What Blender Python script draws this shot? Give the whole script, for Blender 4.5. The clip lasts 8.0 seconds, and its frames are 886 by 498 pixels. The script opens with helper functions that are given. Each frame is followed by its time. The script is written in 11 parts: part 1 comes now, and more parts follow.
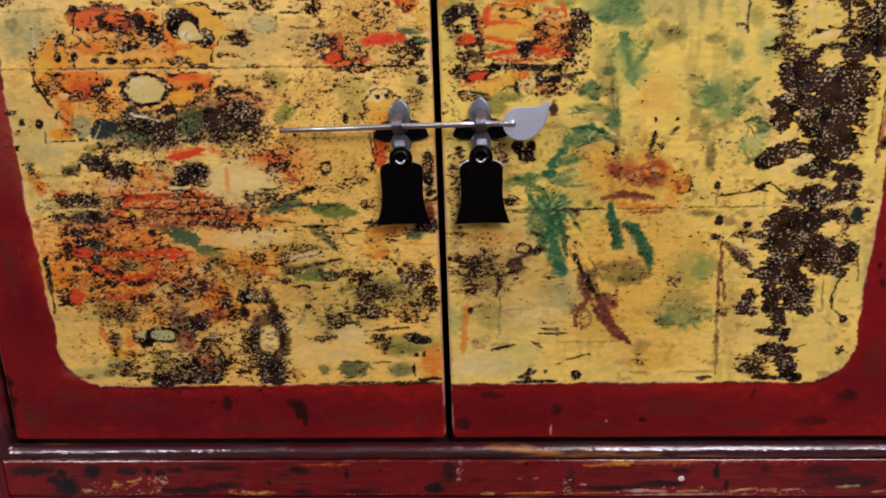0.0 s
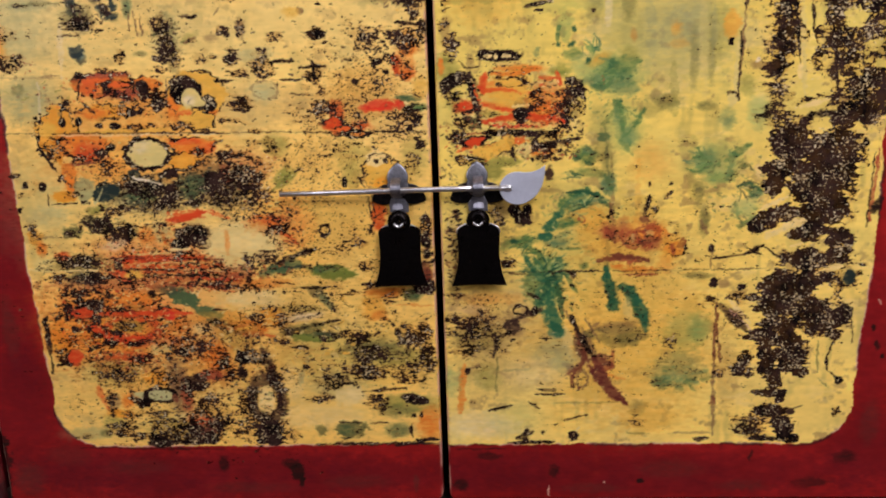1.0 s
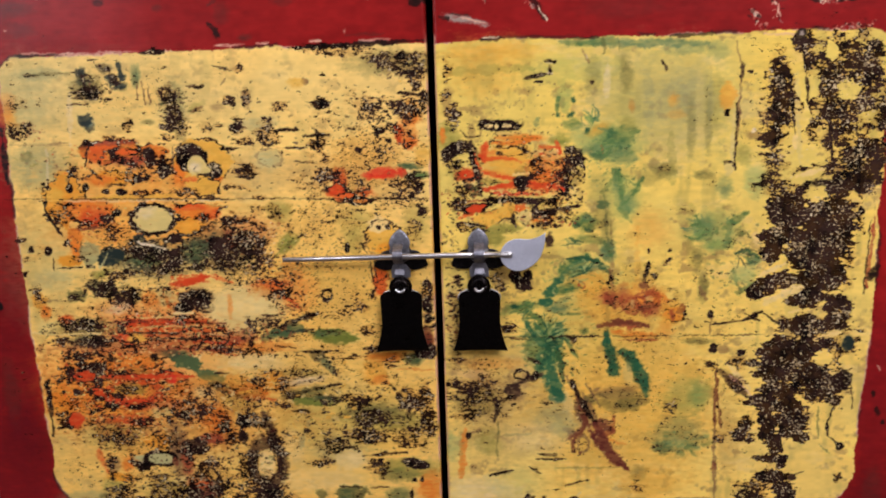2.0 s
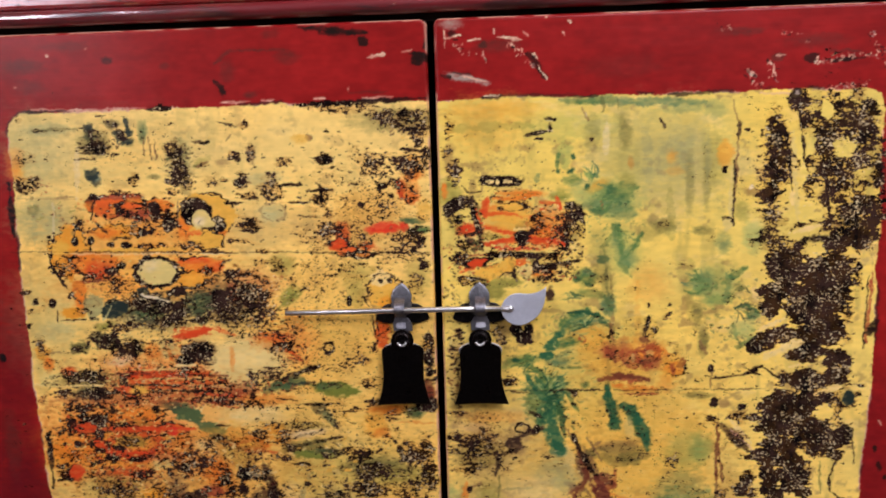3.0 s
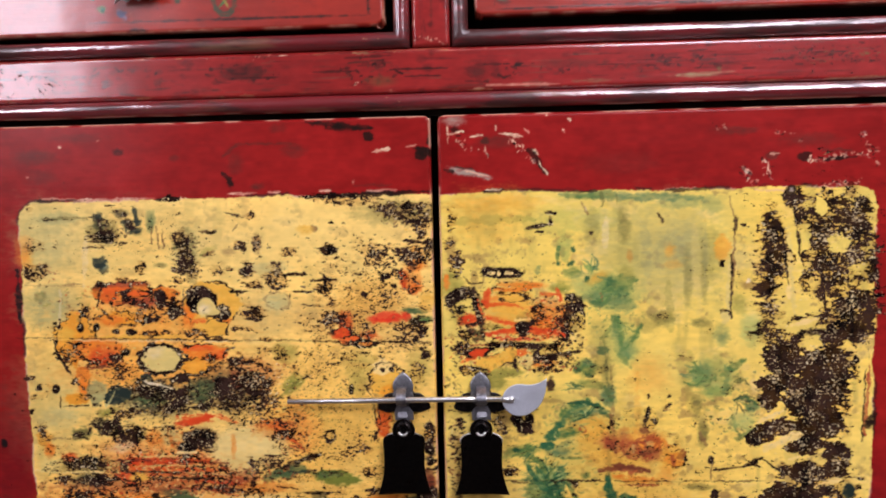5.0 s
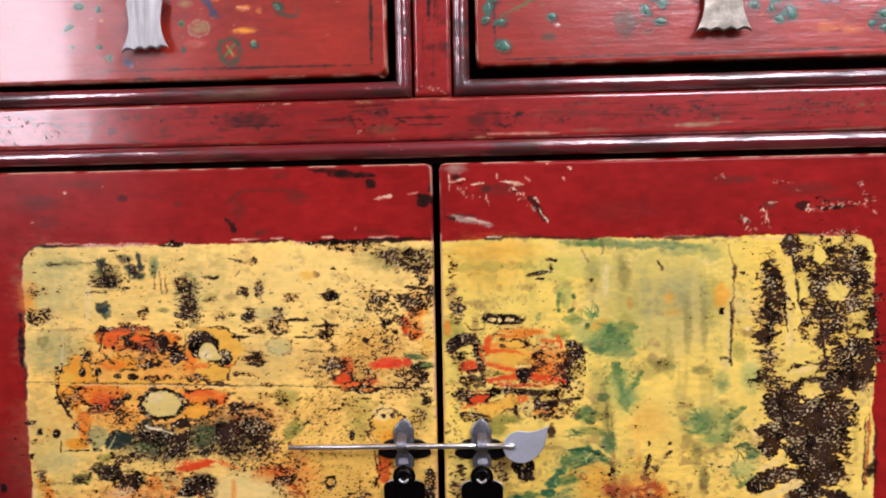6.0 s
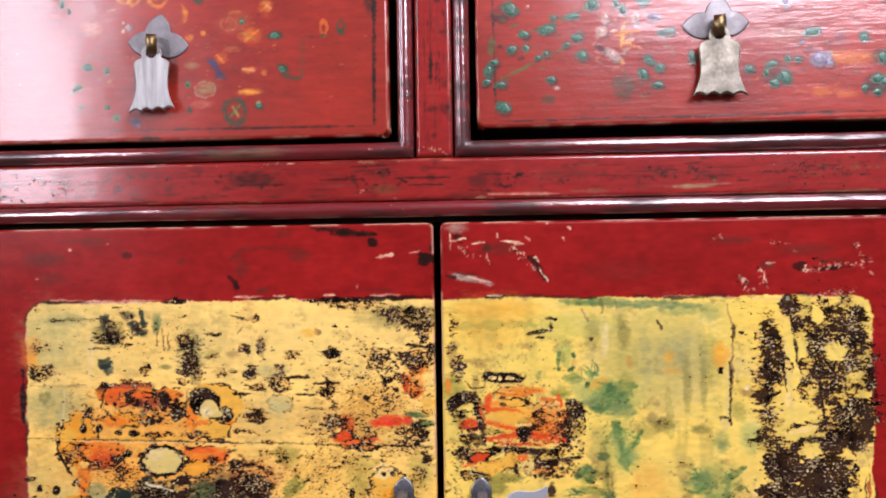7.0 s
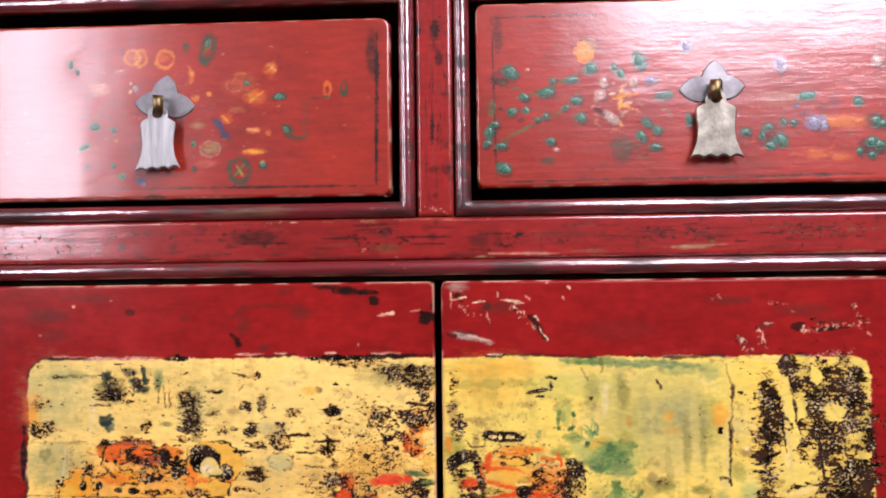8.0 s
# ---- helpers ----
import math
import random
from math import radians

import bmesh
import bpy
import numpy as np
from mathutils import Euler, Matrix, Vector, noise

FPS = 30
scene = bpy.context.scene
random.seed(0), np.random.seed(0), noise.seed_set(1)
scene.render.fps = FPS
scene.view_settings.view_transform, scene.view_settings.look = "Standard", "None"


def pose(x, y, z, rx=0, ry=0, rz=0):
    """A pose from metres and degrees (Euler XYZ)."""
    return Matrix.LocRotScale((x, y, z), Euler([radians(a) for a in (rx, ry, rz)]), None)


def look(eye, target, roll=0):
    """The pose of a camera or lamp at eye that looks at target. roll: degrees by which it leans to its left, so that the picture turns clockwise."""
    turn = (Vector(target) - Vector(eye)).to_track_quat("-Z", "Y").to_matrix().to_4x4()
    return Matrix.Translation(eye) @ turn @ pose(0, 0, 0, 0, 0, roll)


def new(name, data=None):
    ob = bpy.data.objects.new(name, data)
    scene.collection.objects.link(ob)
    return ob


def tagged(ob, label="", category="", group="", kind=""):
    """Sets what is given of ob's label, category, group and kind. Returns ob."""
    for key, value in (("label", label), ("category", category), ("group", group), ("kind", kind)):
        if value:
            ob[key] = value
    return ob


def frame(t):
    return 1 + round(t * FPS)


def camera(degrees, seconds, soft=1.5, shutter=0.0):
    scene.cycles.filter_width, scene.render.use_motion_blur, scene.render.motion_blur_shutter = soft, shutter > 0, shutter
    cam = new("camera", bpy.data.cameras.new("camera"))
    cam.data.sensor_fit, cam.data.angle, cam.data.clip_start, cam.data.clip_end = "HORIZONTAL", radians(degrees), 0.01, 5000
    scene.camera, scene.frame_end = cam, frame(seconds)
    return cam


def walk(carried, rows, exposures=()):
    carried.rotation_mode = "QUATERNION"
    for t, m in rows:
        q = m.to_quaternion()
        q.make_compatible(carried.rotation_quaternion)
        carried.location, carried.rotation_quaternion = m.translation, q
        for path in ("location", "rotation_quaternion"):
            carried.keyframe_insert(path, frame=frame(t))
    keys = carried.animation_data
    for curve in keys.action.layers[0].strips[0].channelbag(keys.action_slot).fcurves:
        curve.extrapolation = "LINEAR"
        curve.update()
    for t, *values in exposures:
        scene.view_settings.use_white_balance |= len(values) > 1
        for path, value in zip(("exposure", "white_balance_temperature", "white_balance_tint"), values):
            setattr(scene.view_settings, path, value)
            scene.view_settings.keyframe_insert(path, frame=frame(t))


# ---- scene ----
cam = camera(58.0, 8.0, 1.8)
PATH = [
    (0.0, (0.05, -0.752, 0.698), (-0.076, 1.169, 0.158), -2.1),
    (0.5, (0.05, -0.754, 0.708), (-0.07, 1.183, 0.222), -2.0),
    (1.0, (0.051, -0.754, 0.721), (-0.067, 1.192, 0.276), -2.0),
    (1.5, (0.05, -0.755, 0.735), (-0.065, 1.202, 0.338), -1.9),
    (3.0, (0.05, -0.76, 0.768), (-0.064, 1.219, 0.501), -1.7),
    (3.5, (0.049, -0.762, 0.779), (-0.063, 1.221, 0.544), -1.6),
    (4.0, (0.048, -0.764, 0.789), (-0.06, 1.223, 0.589), -1.5),
    (4.5, (0.048, -0.766, 0.799), (-0.06, 1.224, 0.629), -1.4),
    (6.0, (0.046, -0.772, 0.829), (-0.057, 1.223, 0.749), -1.1),
    (6.5, (0.047, -0.776, 0.841), (-0.058, 1.221, 0.807), -1.0),
    (7.0, (0.046, -0.779, 0.855), (-0.056, 1.218, 0.855), -0.9),
    (7.5, (0.047, -0.783, 0.871), (-0.057, 1.214, 0.904), -0.8),
    (8.0, (0.046, -0.787, 0.882), (-0.055, 1.209, 0.96), -0.7),
]
walk(cam, [(t, look(eye, target, roll)) for t, eye, target, roll in PATH], exposures=[(0.0, -0.62), (0.5, -0.56), (1.5, -0.45), (3.0, -0.38), (4.5, -0.31), (6.0, -0.22), (7.0, -0.13), (8.0, -0.06)])

# ---- light: daylight through two windows behind the viewer ----
world = bpy.data.worlds.new("daylight")
scene.world = world
world.use_nodes = True
sky = world.node_tree.nodes.new("ShaderNodeTexSky")
sky.sky_type = "NISHITA"
sky.sun_disc = False
sky.sun_elevation, sky.sun_rotation = radians(40), radians(180)
world.node_tree.nodes["Background"].inputs[1].default_value = 0.1
world.node_tree.links.new(sky.outputs[0], world.node_tree.nodes["Background"].inputs[0])

ROOM_X0, ROOM_X1, ROOM_Y0, ROOM_Y1, ROOM_H = -2.4, 2.4, -1.8, 0.56, 2.82
WINDOWS = [(-1.72, -1.25, 0.92, 2.72), (0.40, 1.6, 1.60, 2.72)]
WINDOW_WATTS = (31.0, 70.0)
SIDE_WINDOW = (-1.35, -0.6, 1.1, 2.4)
for (wx0, wx1, wz0, wz1), watts in zip(WINDOWS, WINDOW_WATTS):
    lamp = bpy.data.lights.new("window_daylight", "AREA")
    lamp.shape, lamp.size, lamp.size_y, lamp.energy = "RECTANGLE", wx1 - wx0 - 0.1, wz1 - wz0 - 0.1, watts
    lamp.color = (0.995, 0.945, 1.10)
    ob = new("window_daylight", lamp)
    ob.matrix_world = pose((wx0 + wx1) / 2, ROOM_Y0 - 0.02, (wz0 + wz1) / 2, 90, 0, 0)

lamp = bpy.data.lights.new("window_daylight", "AREA")
lamp.shape, lamp.size, lamp.size_y, lamp.energy = "RECTANGLE", 0.65, 1.2, 20.0
lamp.color = (0.995, 0.945, 1.10)
new("window_daylight", lamp).matrix_world = pose(ROOM_X0 - 0.02, -0.975, 1.75, 90, 0, -90)
CEILING_LIGHT = (0.25, 1.65, -1.7, -0.5, 2.76)
lamp = bpy.data.lights.new("ceiling_daylight_tube", "AREA")
lamp.shape, lamp.size, lamp.size_y, lamp.energy = "RECTANGLE", 1.36, 1.16, 36.0
lamp.color = (0.995, 0.945, 1.10)
new("ceiling_daylight_tube", lamp).matrix_world = pose(0.95, -1.1, CEILING_LIGHT[4] - 0.012)

# ---- pigments (linear) ----
CREAM, STRAW, GOLD, AMBER = (.84, .62, .23), (.70, .54, .17), (.79, .43, .06), (.80, .33, .03)
ORANGE, ORANGERED, VERMILION, RED = (.76, .205, .022), (.72, .11, .018), (.64, .06, .014), (.70, .04, .018)
BRICK, BROWNRED, WINE, MAROON = (.38, .075, .028), (.16, .042, .02), (.15, .015, .015), (.12, .022, .016)
UMBER, DKBROWN, BROWN, BLACK = (.014, .007, .005), (.035, .02, .012), (.22, .12, .05), (.008, .007, .007)
FERN, AVOCADO, VIRIDIAN = (.065, .11, .04), (.15, .19, .03), (.028, .115, .048)
TEAL, DKTEAL, MOSS, NAVY = (.12, .2, .17), (.018, .028, .022), (.05, .06, .03), (.03, .045, .12)
OLIVE, OLIVEDK, OLIVEGREY, SAGE = (.29, .26, .05), (.12, .12, .035), (.33, .32, .13), (.5, .45, .18)
MINT, GREEN, LEAF, LEAFDK, LEAFTEAL = (.36, .42, .13), (.22, .32, .08), (.07, .155, .042), (.014, .068, .030), (.12, .20, .08)
PALE, CHIP, TAUPE = (.80, .66, .42), (.72, .42, .28), (.34, .27, .21)
JADE, MILK, SLATE = (.035, .12, .08), (.45, .30, .25), (.20, .16, .25)
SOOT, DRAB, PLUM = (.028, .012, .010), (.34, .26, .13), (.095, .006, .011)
LACQUER = (.26, .0105, .0095)


# ---- materials ----
class Nodes:
    """A small helper that chains shader nodes."""

    def __init__(self, name):
        self.material = bpy.data.materials.new(name)
        self.material.use_nodes = True
        self.tree = self.material.node_tree
        self.bsdf = self.tree.nodes["Principled BSDF"]
        self.object_place = self.tree.nodes.new("ShaderNodeTexCoord").outputs["Object"]

    def link(self, a, b):
        self.tree.links.new(a, b)

    def put(self, socket, value):
        if hasattr(value, "links"):
            self.link(value, socket)
        else:
            socket.default_value = value

    def noise(self, scale, stretch=(1, 1, 1), detail=4.0, rough=0.6, distort=0.0, offset=(0, 0, 0)):
        mapping = self.tree.nodes.new("ShaderNodeMapping")
        mapping.inputs["Scale"].default_value = stretch
        mapping.inputs["Location"].default_value = offset
        self.link(self.object_place, mapping.inputs["Vector"])
        n = self.tree.nodes.new("ShaderNodeTexNoise")
        n.inputs["Scale"].default_value = scale
        n.inputs["Detail"].default_value = detail
        n.inputs["Roughness"].default_value = rough
        n.inputs["Distortion"].default_value = distort
        self.link(mapping.outputs[0], n.inputs["Vector"])
        return n.outputs[0]

    def math(self, op, a, b=0.0, clamp=False):
        n = self.tree.nodes.new("ShaderNodeMath")
        n.operation, n.use_clamp = op, clamp
        self.put(n.inputs[0], a)
        self.put(n.inputs[1], b)
        return n.outputs[0]

    def step(self, value, low, high, to_low=0.0, to_high=1.0):
        n = self.tree.nodes.new("ShaderNodeMapRange")
        n.interpolation_type = "SMOOTHSTEP"
        self.put(n.inputs[0], value)
        for i, v in enumerate((low, high, to_low, to_high)):
            n.inputs[i + 1].default_value = v
        return n.outputs[0]

    def mix(self, factor, a, b, blend="MIX"):
        n = self.tree.nodes.new("ShaderNodeMix")
        n.data_type, n.blend_type = "RGBA", blend
        self.put(n.inputs[0], factor)
        for socket, v in ((n.inputs[6], a), (n.inputs[7], b)):
            self.put(socket, (*v, 1) if isinstance(v, tuple) else v)
        return n.outputs[2]

    def bump(self, height, strength, distance, under=None):
        n = self.tree.nodes.new("ShaderNodeBump")
        n.inputs["Strength"].default_value, n.inputs["Distance"].default_value = strength, distance
        self.put(n.inputs["Height"], height)
        if under is not None:
            self.link(under, n.inputs["Normal"])
        return n.outputs[0]

    def finish(self, colour, rough, metal=0.0, normal=None, coat=0.0, coat_rough=0.1, specular=0.5, coat_ior=1.5):
        self.put(self.bsdf.inputs["Base Color"], (*colour, 1) if isinstance(colour, tuple) else colour)
        self.put(self.bsdf.inputs["Roughness"], rough)
        self.put(self.bsdf.inputs["Metallic"], metal)
        self.put(self.bsdf.inputs["Specular IOR Level"], specular)
        self.put(self.bsdf.inputs["Coat Weight"], coat)
        self.put(self.bsdf.inputs["Coat Roughness"], coat_rough)
        self.put(self.bsdf.inputs["Coat IOR"], coat_ior)
        if normal is not None:
            self.link(normal, self.bsdf.inputs["Normal"])
            self.link(normal, self.bsdf.inputs["Coat Normal"])
        return self.material


def painted_wood(name, rough, gloss, ripple, sheen=0.2, peel=0.0, haze=0.16):
    """Old paint from the sheet's pigment layer; its alpha tells how far the paint has flaked off."""
    k = Nodes(name)
    layer = k.tree.nodes.new("ShaderNodeAttribute")
    layer.attribute_name = "paint"
    patch = k.noise(48, (0.7, 1, 1.3), 3, 0.6, 0.2)
    worn = k.math("ADD", layer.outputs["Alpha"], k.math("MULTIPLY", k.math("SUBTRACT", patch, 0.5), k.step(layer.outputs["Alpha"], 0.15, 0.5, 0.2, 0.75)))
    warp = k.tree.nodes.new("ShaderNodeTexNoise")
    warp.inputs["Scale"].default_value, warp.inputs["Detail"].default_value = 240, 2
    k.link(k.object_place, warp.inputs["Vector"])
    moved = k.tree.nodes.new("ShaderNodeVectorMath")
    moved.operation = "MULTIPLY_ADD"
    k.link(warp.outputs["Color"], moved.inputs[0])
    moved.inputs[1].default_value = (0.0045, 0.0, 0.0040)
    k.link(k.object_place, moved.inputs[2])
    squash = k.tree.nodes.new("ShaderNodeMapping")
    squash.inputs["Scale"].default_value = (0.8, 1, 1.15)
    k.link(moved.outputs[0], squash.inputs["Vector"])
    cell = k.tree.nodes.new("ShaderNodeTexVoronoi")
    cell.inputs["Scale"].default_value = 360
    k.link(squash.outputs[0], cell.inputs["Vector"])
    size = k.tree.nodes.new("ShaderNodeSeparateColor")
    k.link(cell.outputs["Color"], size.inputs[0])
    crack = k.tree.nodes.new("ShaderNodeTexVoronoi")
    crack.feature = "DISTANCE_TO_EDGE"
    crack.inputs["Scale"].default_value = 290
    k.link(squash.outputs[0], crack.inputs["Vector"])
    jag = k.noise(230, (0.72, 1, 1.15), 4, 0.7, 0.25, (3, 0, 6))
    flaw = k.math("ADD", jag, k.math("MULTIPLY", k.step(crack.outputs["Distance"], 0.0, 0.3, 0.6, -0.4), 0.15))
    limit = k.math("ADD", 0.525, k.math("MULTIPLY", k.math("SUBTRACT", 0.58, worn), 0.78))
    bare = k.step(k.math("SUBTRACT", flaw, limit), -0.034, 0.034)
    halo = k.math("ADD", k.step(worn, 0.28, 0.7, 0.0, 0.6), k.step(layer.outputs["Alpha"], 0.25, 0.7, 0.0, 0.4))
    grain = k.noise(60, (1, 1, 9), 3, 0.5)
    mottle = k.noise(16, (1, 1, 1.4), 3, 0.5)
    colour = k.mix(k.step(mottle, 0.3, 0.7, 0.0, 0.1), layer.outputs["Color"], (.88, .52, .17), "MULTIPLY")
    colour = k.mix(k.step(grain, 0.35, 0.75, 0.0, 0.04), colour, (.35, .22, .12), "MULTIPLY")
    colour = k.mix(k.math("MULTIPLY", halo, 0.55), colour, (.45, .22, .07), "MULTIPLY")
    ground = k.mix(k.step(k.noise(45, (1, 1, 1), 4, 0.7), 0.38, 0.62), (.004, .003, .003), (.042, .021, .015))
    ground = k.mix(k.step(k.noise(70, (1, 1, 1), 4, 0.7, 0.3, (1, 0, 8)), 0.42, 0.62, 0.0, 0.45), ground, k.mix(1.0, colour, (.12, .09, .11), "MULTIPLY"))
    colour = k.mix(bare, colour, ground)
    crumb = k.math("ADD", k.noise(400, (0.8, 1, 1.1), 3, 0.6, 0.3, (7, 0, 3)), k.math("MULTIPLY", k.math("SUBTRACT", k.noise(60, (1, 1, 1), 2, 0.5, 0.0, (2, 0, 9)), 0.5), 0.55))
    flake = k.math("MULTIPLY", k.step(crumb, 0.58, 0.63), k.step(worn, 0.44, 0.72))
    colour = k.mix(k.math("MULTIPLY", flake, k.step(size.outputs[2], 0.2, 0.9, 0.35, 0.95)), colour, k.mix(size.outputs[0], (.70, .58, .34), (.55, .38, .15)))
    bare = k.math("MULTIPLY", bare, k.math("SUBTRACT", 1.0, flake))
    height = k.math("SUBTRACT", k.math("MULTIPLY", grain, 0.1), k.math("MULTIPLY", bare, 0.5))
    normal = k.bump(height, 0.5, 0.0004)
    normal = k.bump(k.noise(22, (0.3, 1, 5), 4, 0.6), ripple, 0.0012, normal)
    if peel:
        normal = k.bump(k.noise(105, (0.7, 1, 1.5), 3, 0.55, 0.2, (1, 0, 4)), peel, 0.0016, normal)
    shine = k.math("SUBTRACT", haze, k.math("MULTIPLY", bare, haze * 0.95))
    return k.finish(colour, k.math("ADD", k.math("MULTIPLY", bare, 0.1), rough), normal=normal, coat=k.math("MULTIPLY", k.math("SUBTRACT", 1.0, k.math("MULTIPLY", bare, 0.95)), gloss), coat_rough=sheen, specular=shine, coat_ior=1.7)


def lacquer(name, along, rough=0.3, gloss=0.6, worn=0.5, shade=LACQUER, relief=0.35, coat_rough=0.11, coat_ior=1.8, dents=0.0, rubbed=(.20, .10, .05), rub_from=0.60):
    """Red lacquer with dark rubbed streaks and pale chips along the grain ('x' or 'z')."""
    k = Nodes(name)
    stretch = (0.13, 1, 1) if along == "x" else (1, 1, 0.13)
    streak = k.noise(95, stretch, 5, 0.65, 0.2)
    patch = k.noise(9, (1, 1, 1), 3, 0.6)
    dark = k.step(k.math("ADD", streak, k.math("MULTIPLY", k.math("SUBTRACT", patch, 0.5), 0.8)), 0.66 - 0.22 * worn, 0.86 - 0.22 * worn)
    rub = k.step(k.math("ADD", k.noise(60, stretch, 6, 0.7, offset=(5, 2, 3)), k.math("MULTIPLY", k.math("SUBTRACT", k.noise(6, offset=(8, 1, 2)), 0.5), 0.9)), rub_from, rub_from + 0.18)
    chips = k.step(k.math("ADD", k.noise(210, (0.5, 1, 1) if along == "x" else (1, 1, 0.5), 4, 0.65), k.math("MULTIPLY", k.math("SUBTRACT", k.noise(13, offset=(3, 1, 7)), 0.5), 0.6)), 0.74, 0.79)
    tone = k.mix(k.step(k.noise(30, stretch, 4), 0.3, 0.7), shade, tuple(c * f for c, f in zip(shade, (1.35, 2.0, 1.9))))
    colour = k.mix(k.math("MULTIPLY", dark, 0.85), tone, (.028, .010, .008))
    colour = k.mix(k.math("MULTIPLY", rub, 0.55), colour, rubbed)
    colour = k.mix(k.math("MULTIPLY", chips, 0.7), colour, (.55, .28, .14))
    height = k.math("SUBTRACT", k.math("MULTIPLY", streak, 0.6), k.math("MULTIPLY", chips, 0.5))
    normal = k.bump(height, relief, 0.0006)
    normal = k.bump(k.noise(18, (0.3, 1, 3) if along == "x" else (3, 1, 0.3), 3), 0.25, 0.0012, normal)
    if dents:
        normal = k.bump(k.noise(75, (0.6, 1, 1) if along == "x" else (1, 1, 0.6), 4, 0.65, 0.3, (6, 1, 4)), dents, 0.0022, normal)
    cover = k.math("MULTIPLY", k.math("SUBTRACT", 1.0, k.math("MULTIPLY", dark, 0.85)), gloss)
    return k.finish(colour, k.math("ADD", k.math("MULTIPLY", dark, 0.2), rough), normal=normal, coat=cover, coat_rough=coat_rough, coat_ior=coat_ior)


def metal(name, base, spread, rough, scale=90, stretch=(1, 1, 1), dent=0.4):
    k = Nodes(name)
    cloud = k.noise(scale, stretch, 5, 0.65)
    colour = k.mix(k.step(cloud, 0.3, 0.7), base, spread)
    scratch = k.noise(500, (1, 1, 0.3), 3)
    normal = k.bump(k.math("ADD", cloud, k.math("MULTIPLY", scratch, 0.3)), dent, 0.0008)
    return k.finish(colour, k.step(cloud, 0.25, 0.75, rough - 0.08, rough + 0.12), metal=1.0, normal=normal)


def plain(name, base, rough, scale=6, spread=0.12, stretch=(1, 1, 1), bump=0.2):
    k = Nodes(name)
    n = k.noise(scale, stretch, 6, 0.6)
    fine = k.noise(scale * 14, stretch, 3, 0.6)
    low, high = tuple(c * (1 - spread) for c in base), tuple(min(1, c * (1 + spread)) for c in base)
    return k.finish(k.mix(k.step(n, 0.3, 0.7), low, high), rough, normal=k.bump(k.math("ADD", n, fine), bump, 0.002))


DOOR_PAINT = painted_wood("flaking painted panel", 0.30, 0.0, 0.2)
DRAWER_PAINT = painted_wood("lacquered drawer paint", 0.36, 0.85, 0.22, 0.18, 0.14, 0.38)
LACQUER_X = lacquer("red lacquer rail", "x", 0.34, 0.3, 0.6, (.31, .014, .014))
LACQUER_Z = lacquer("red lacquer stile", "z", 0.34, 0.3, 0.8, (.14, .008, .009))
BEAD_MAT = lacquer("red lacquer bead", "x", 0.3, 1.0, 0.9, (.13, .007, .009), 0.45, 0.11, 2.0, 0.3)
# lower bead: darker base than BEAD_MAT, deeper dents and amber rubbing
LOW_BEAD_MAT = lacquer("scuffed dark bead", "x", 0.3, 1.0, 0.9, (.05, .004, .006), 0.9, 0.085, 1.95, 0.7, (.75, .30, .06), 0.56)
PLATE_MAT = metal("dull grey steel plate", (.44, .44, .47), (.16, .16, .18), 0.42)
ROD_MAT = metal("bright steel rod", (.86, .85, .83), (.60, .57, .53), 0.34, 160)
LEAF_MAT = metal("satin tin leaf", (.70, .72, .77), (.60, .62, .67), 0.6, 60, dent=0.1)
# near-black base stands in for the dark room mirrored in the door pulls
DARK_PULL_MAT = metal("near-black bronze", (.030, .024, .022), (.012, .010, .010), 0.32)
PULL_MAT = metal("brushed nickel silver", (.50, .49, .48), (.34, .33, .32), 0.52, 130, (1, 1, 0.12), 0.5)
HAMMERED_MAT = metal("hammered nickel silver", (.28, .255, .205), (.17, .155, .125), 0.5, 70, dent=0.6)
BRASS_MAT = metal("tarnished brass", (.38, .28, .13), (.16, .11, .05), 0.35)
DARK_WOOD = plain("dark unpainted wood", (.05, .03, .02), 0.7, 8, 0.3, (1, 1, 0.2))


def enamel(name, pale, deep):
    """Glossy raised drops of paint, rubbed pale on top and dark in the hollows."""
    k = Nodes(name)
    cloud = k.noise(330, (1, 1, 1), 5, 0.7, 0.4)
    normal = k.bump(cloud, 0.2, 0.0004)
    return k.finish(k.mix(k.step(cloud, 0.36, 0.62), deep, pale), 0.42, normal=normal, coat=0.35, coat_rough=0.25)


GREENP = enamel("raised green enamel", (.055, .175, .11), (.016, .06, .036))
PALEGREENP = enamel("rubbed green enamel", (.16, .26, .22), (.07, .10, .09))
WHITEP = enamel("raised white enamel", (.62, .44, .36), (.30, .10, .07))
BLUEP = enamel("raised blue enamel", (.30, .30, .38), (.12, .06, .09))
RAIL_PAINT = painted_wood("worn lacquered rail", 0.34, 0.85, 0.2, 0.16, 0.07, 0.16)
WALL_MAT = plain("matt plaster wall", (.11, .10, .09), 0.9, 3, 0.06)
FLOOR_MAT = plain("dark floor boards", (.05, .03, .02), 0.5, 5, 0.3, (0.2, 3, 1))
FRAME_MAT = plain("white window paint", (.75, .74, .71), 0.4, 8, 0.05)
GLASS_MAT = Nodes("window glass").material
GLASS_MAT.node_tree.nodes["Principled BSDF"].inputs["Transmission Weight"].default_value = 1.0
GLASS_MAT.node_tree.nodes["Principled BSDF"].inputs["Roughness"].default_value = 0.0


# ---- mesh helpers ----
def part(name, bm, material, parent=None, label=""):
    """Links a bmesh as one mesh object under a thing or a part."""
    me = bpy.data.meshes.new(name)
    bm.to_mesh(me)
    bm.free()
    me.materials.append(material)
    ob = new(name, me)
    ob.parent = parent
    return tagged(ob, label)


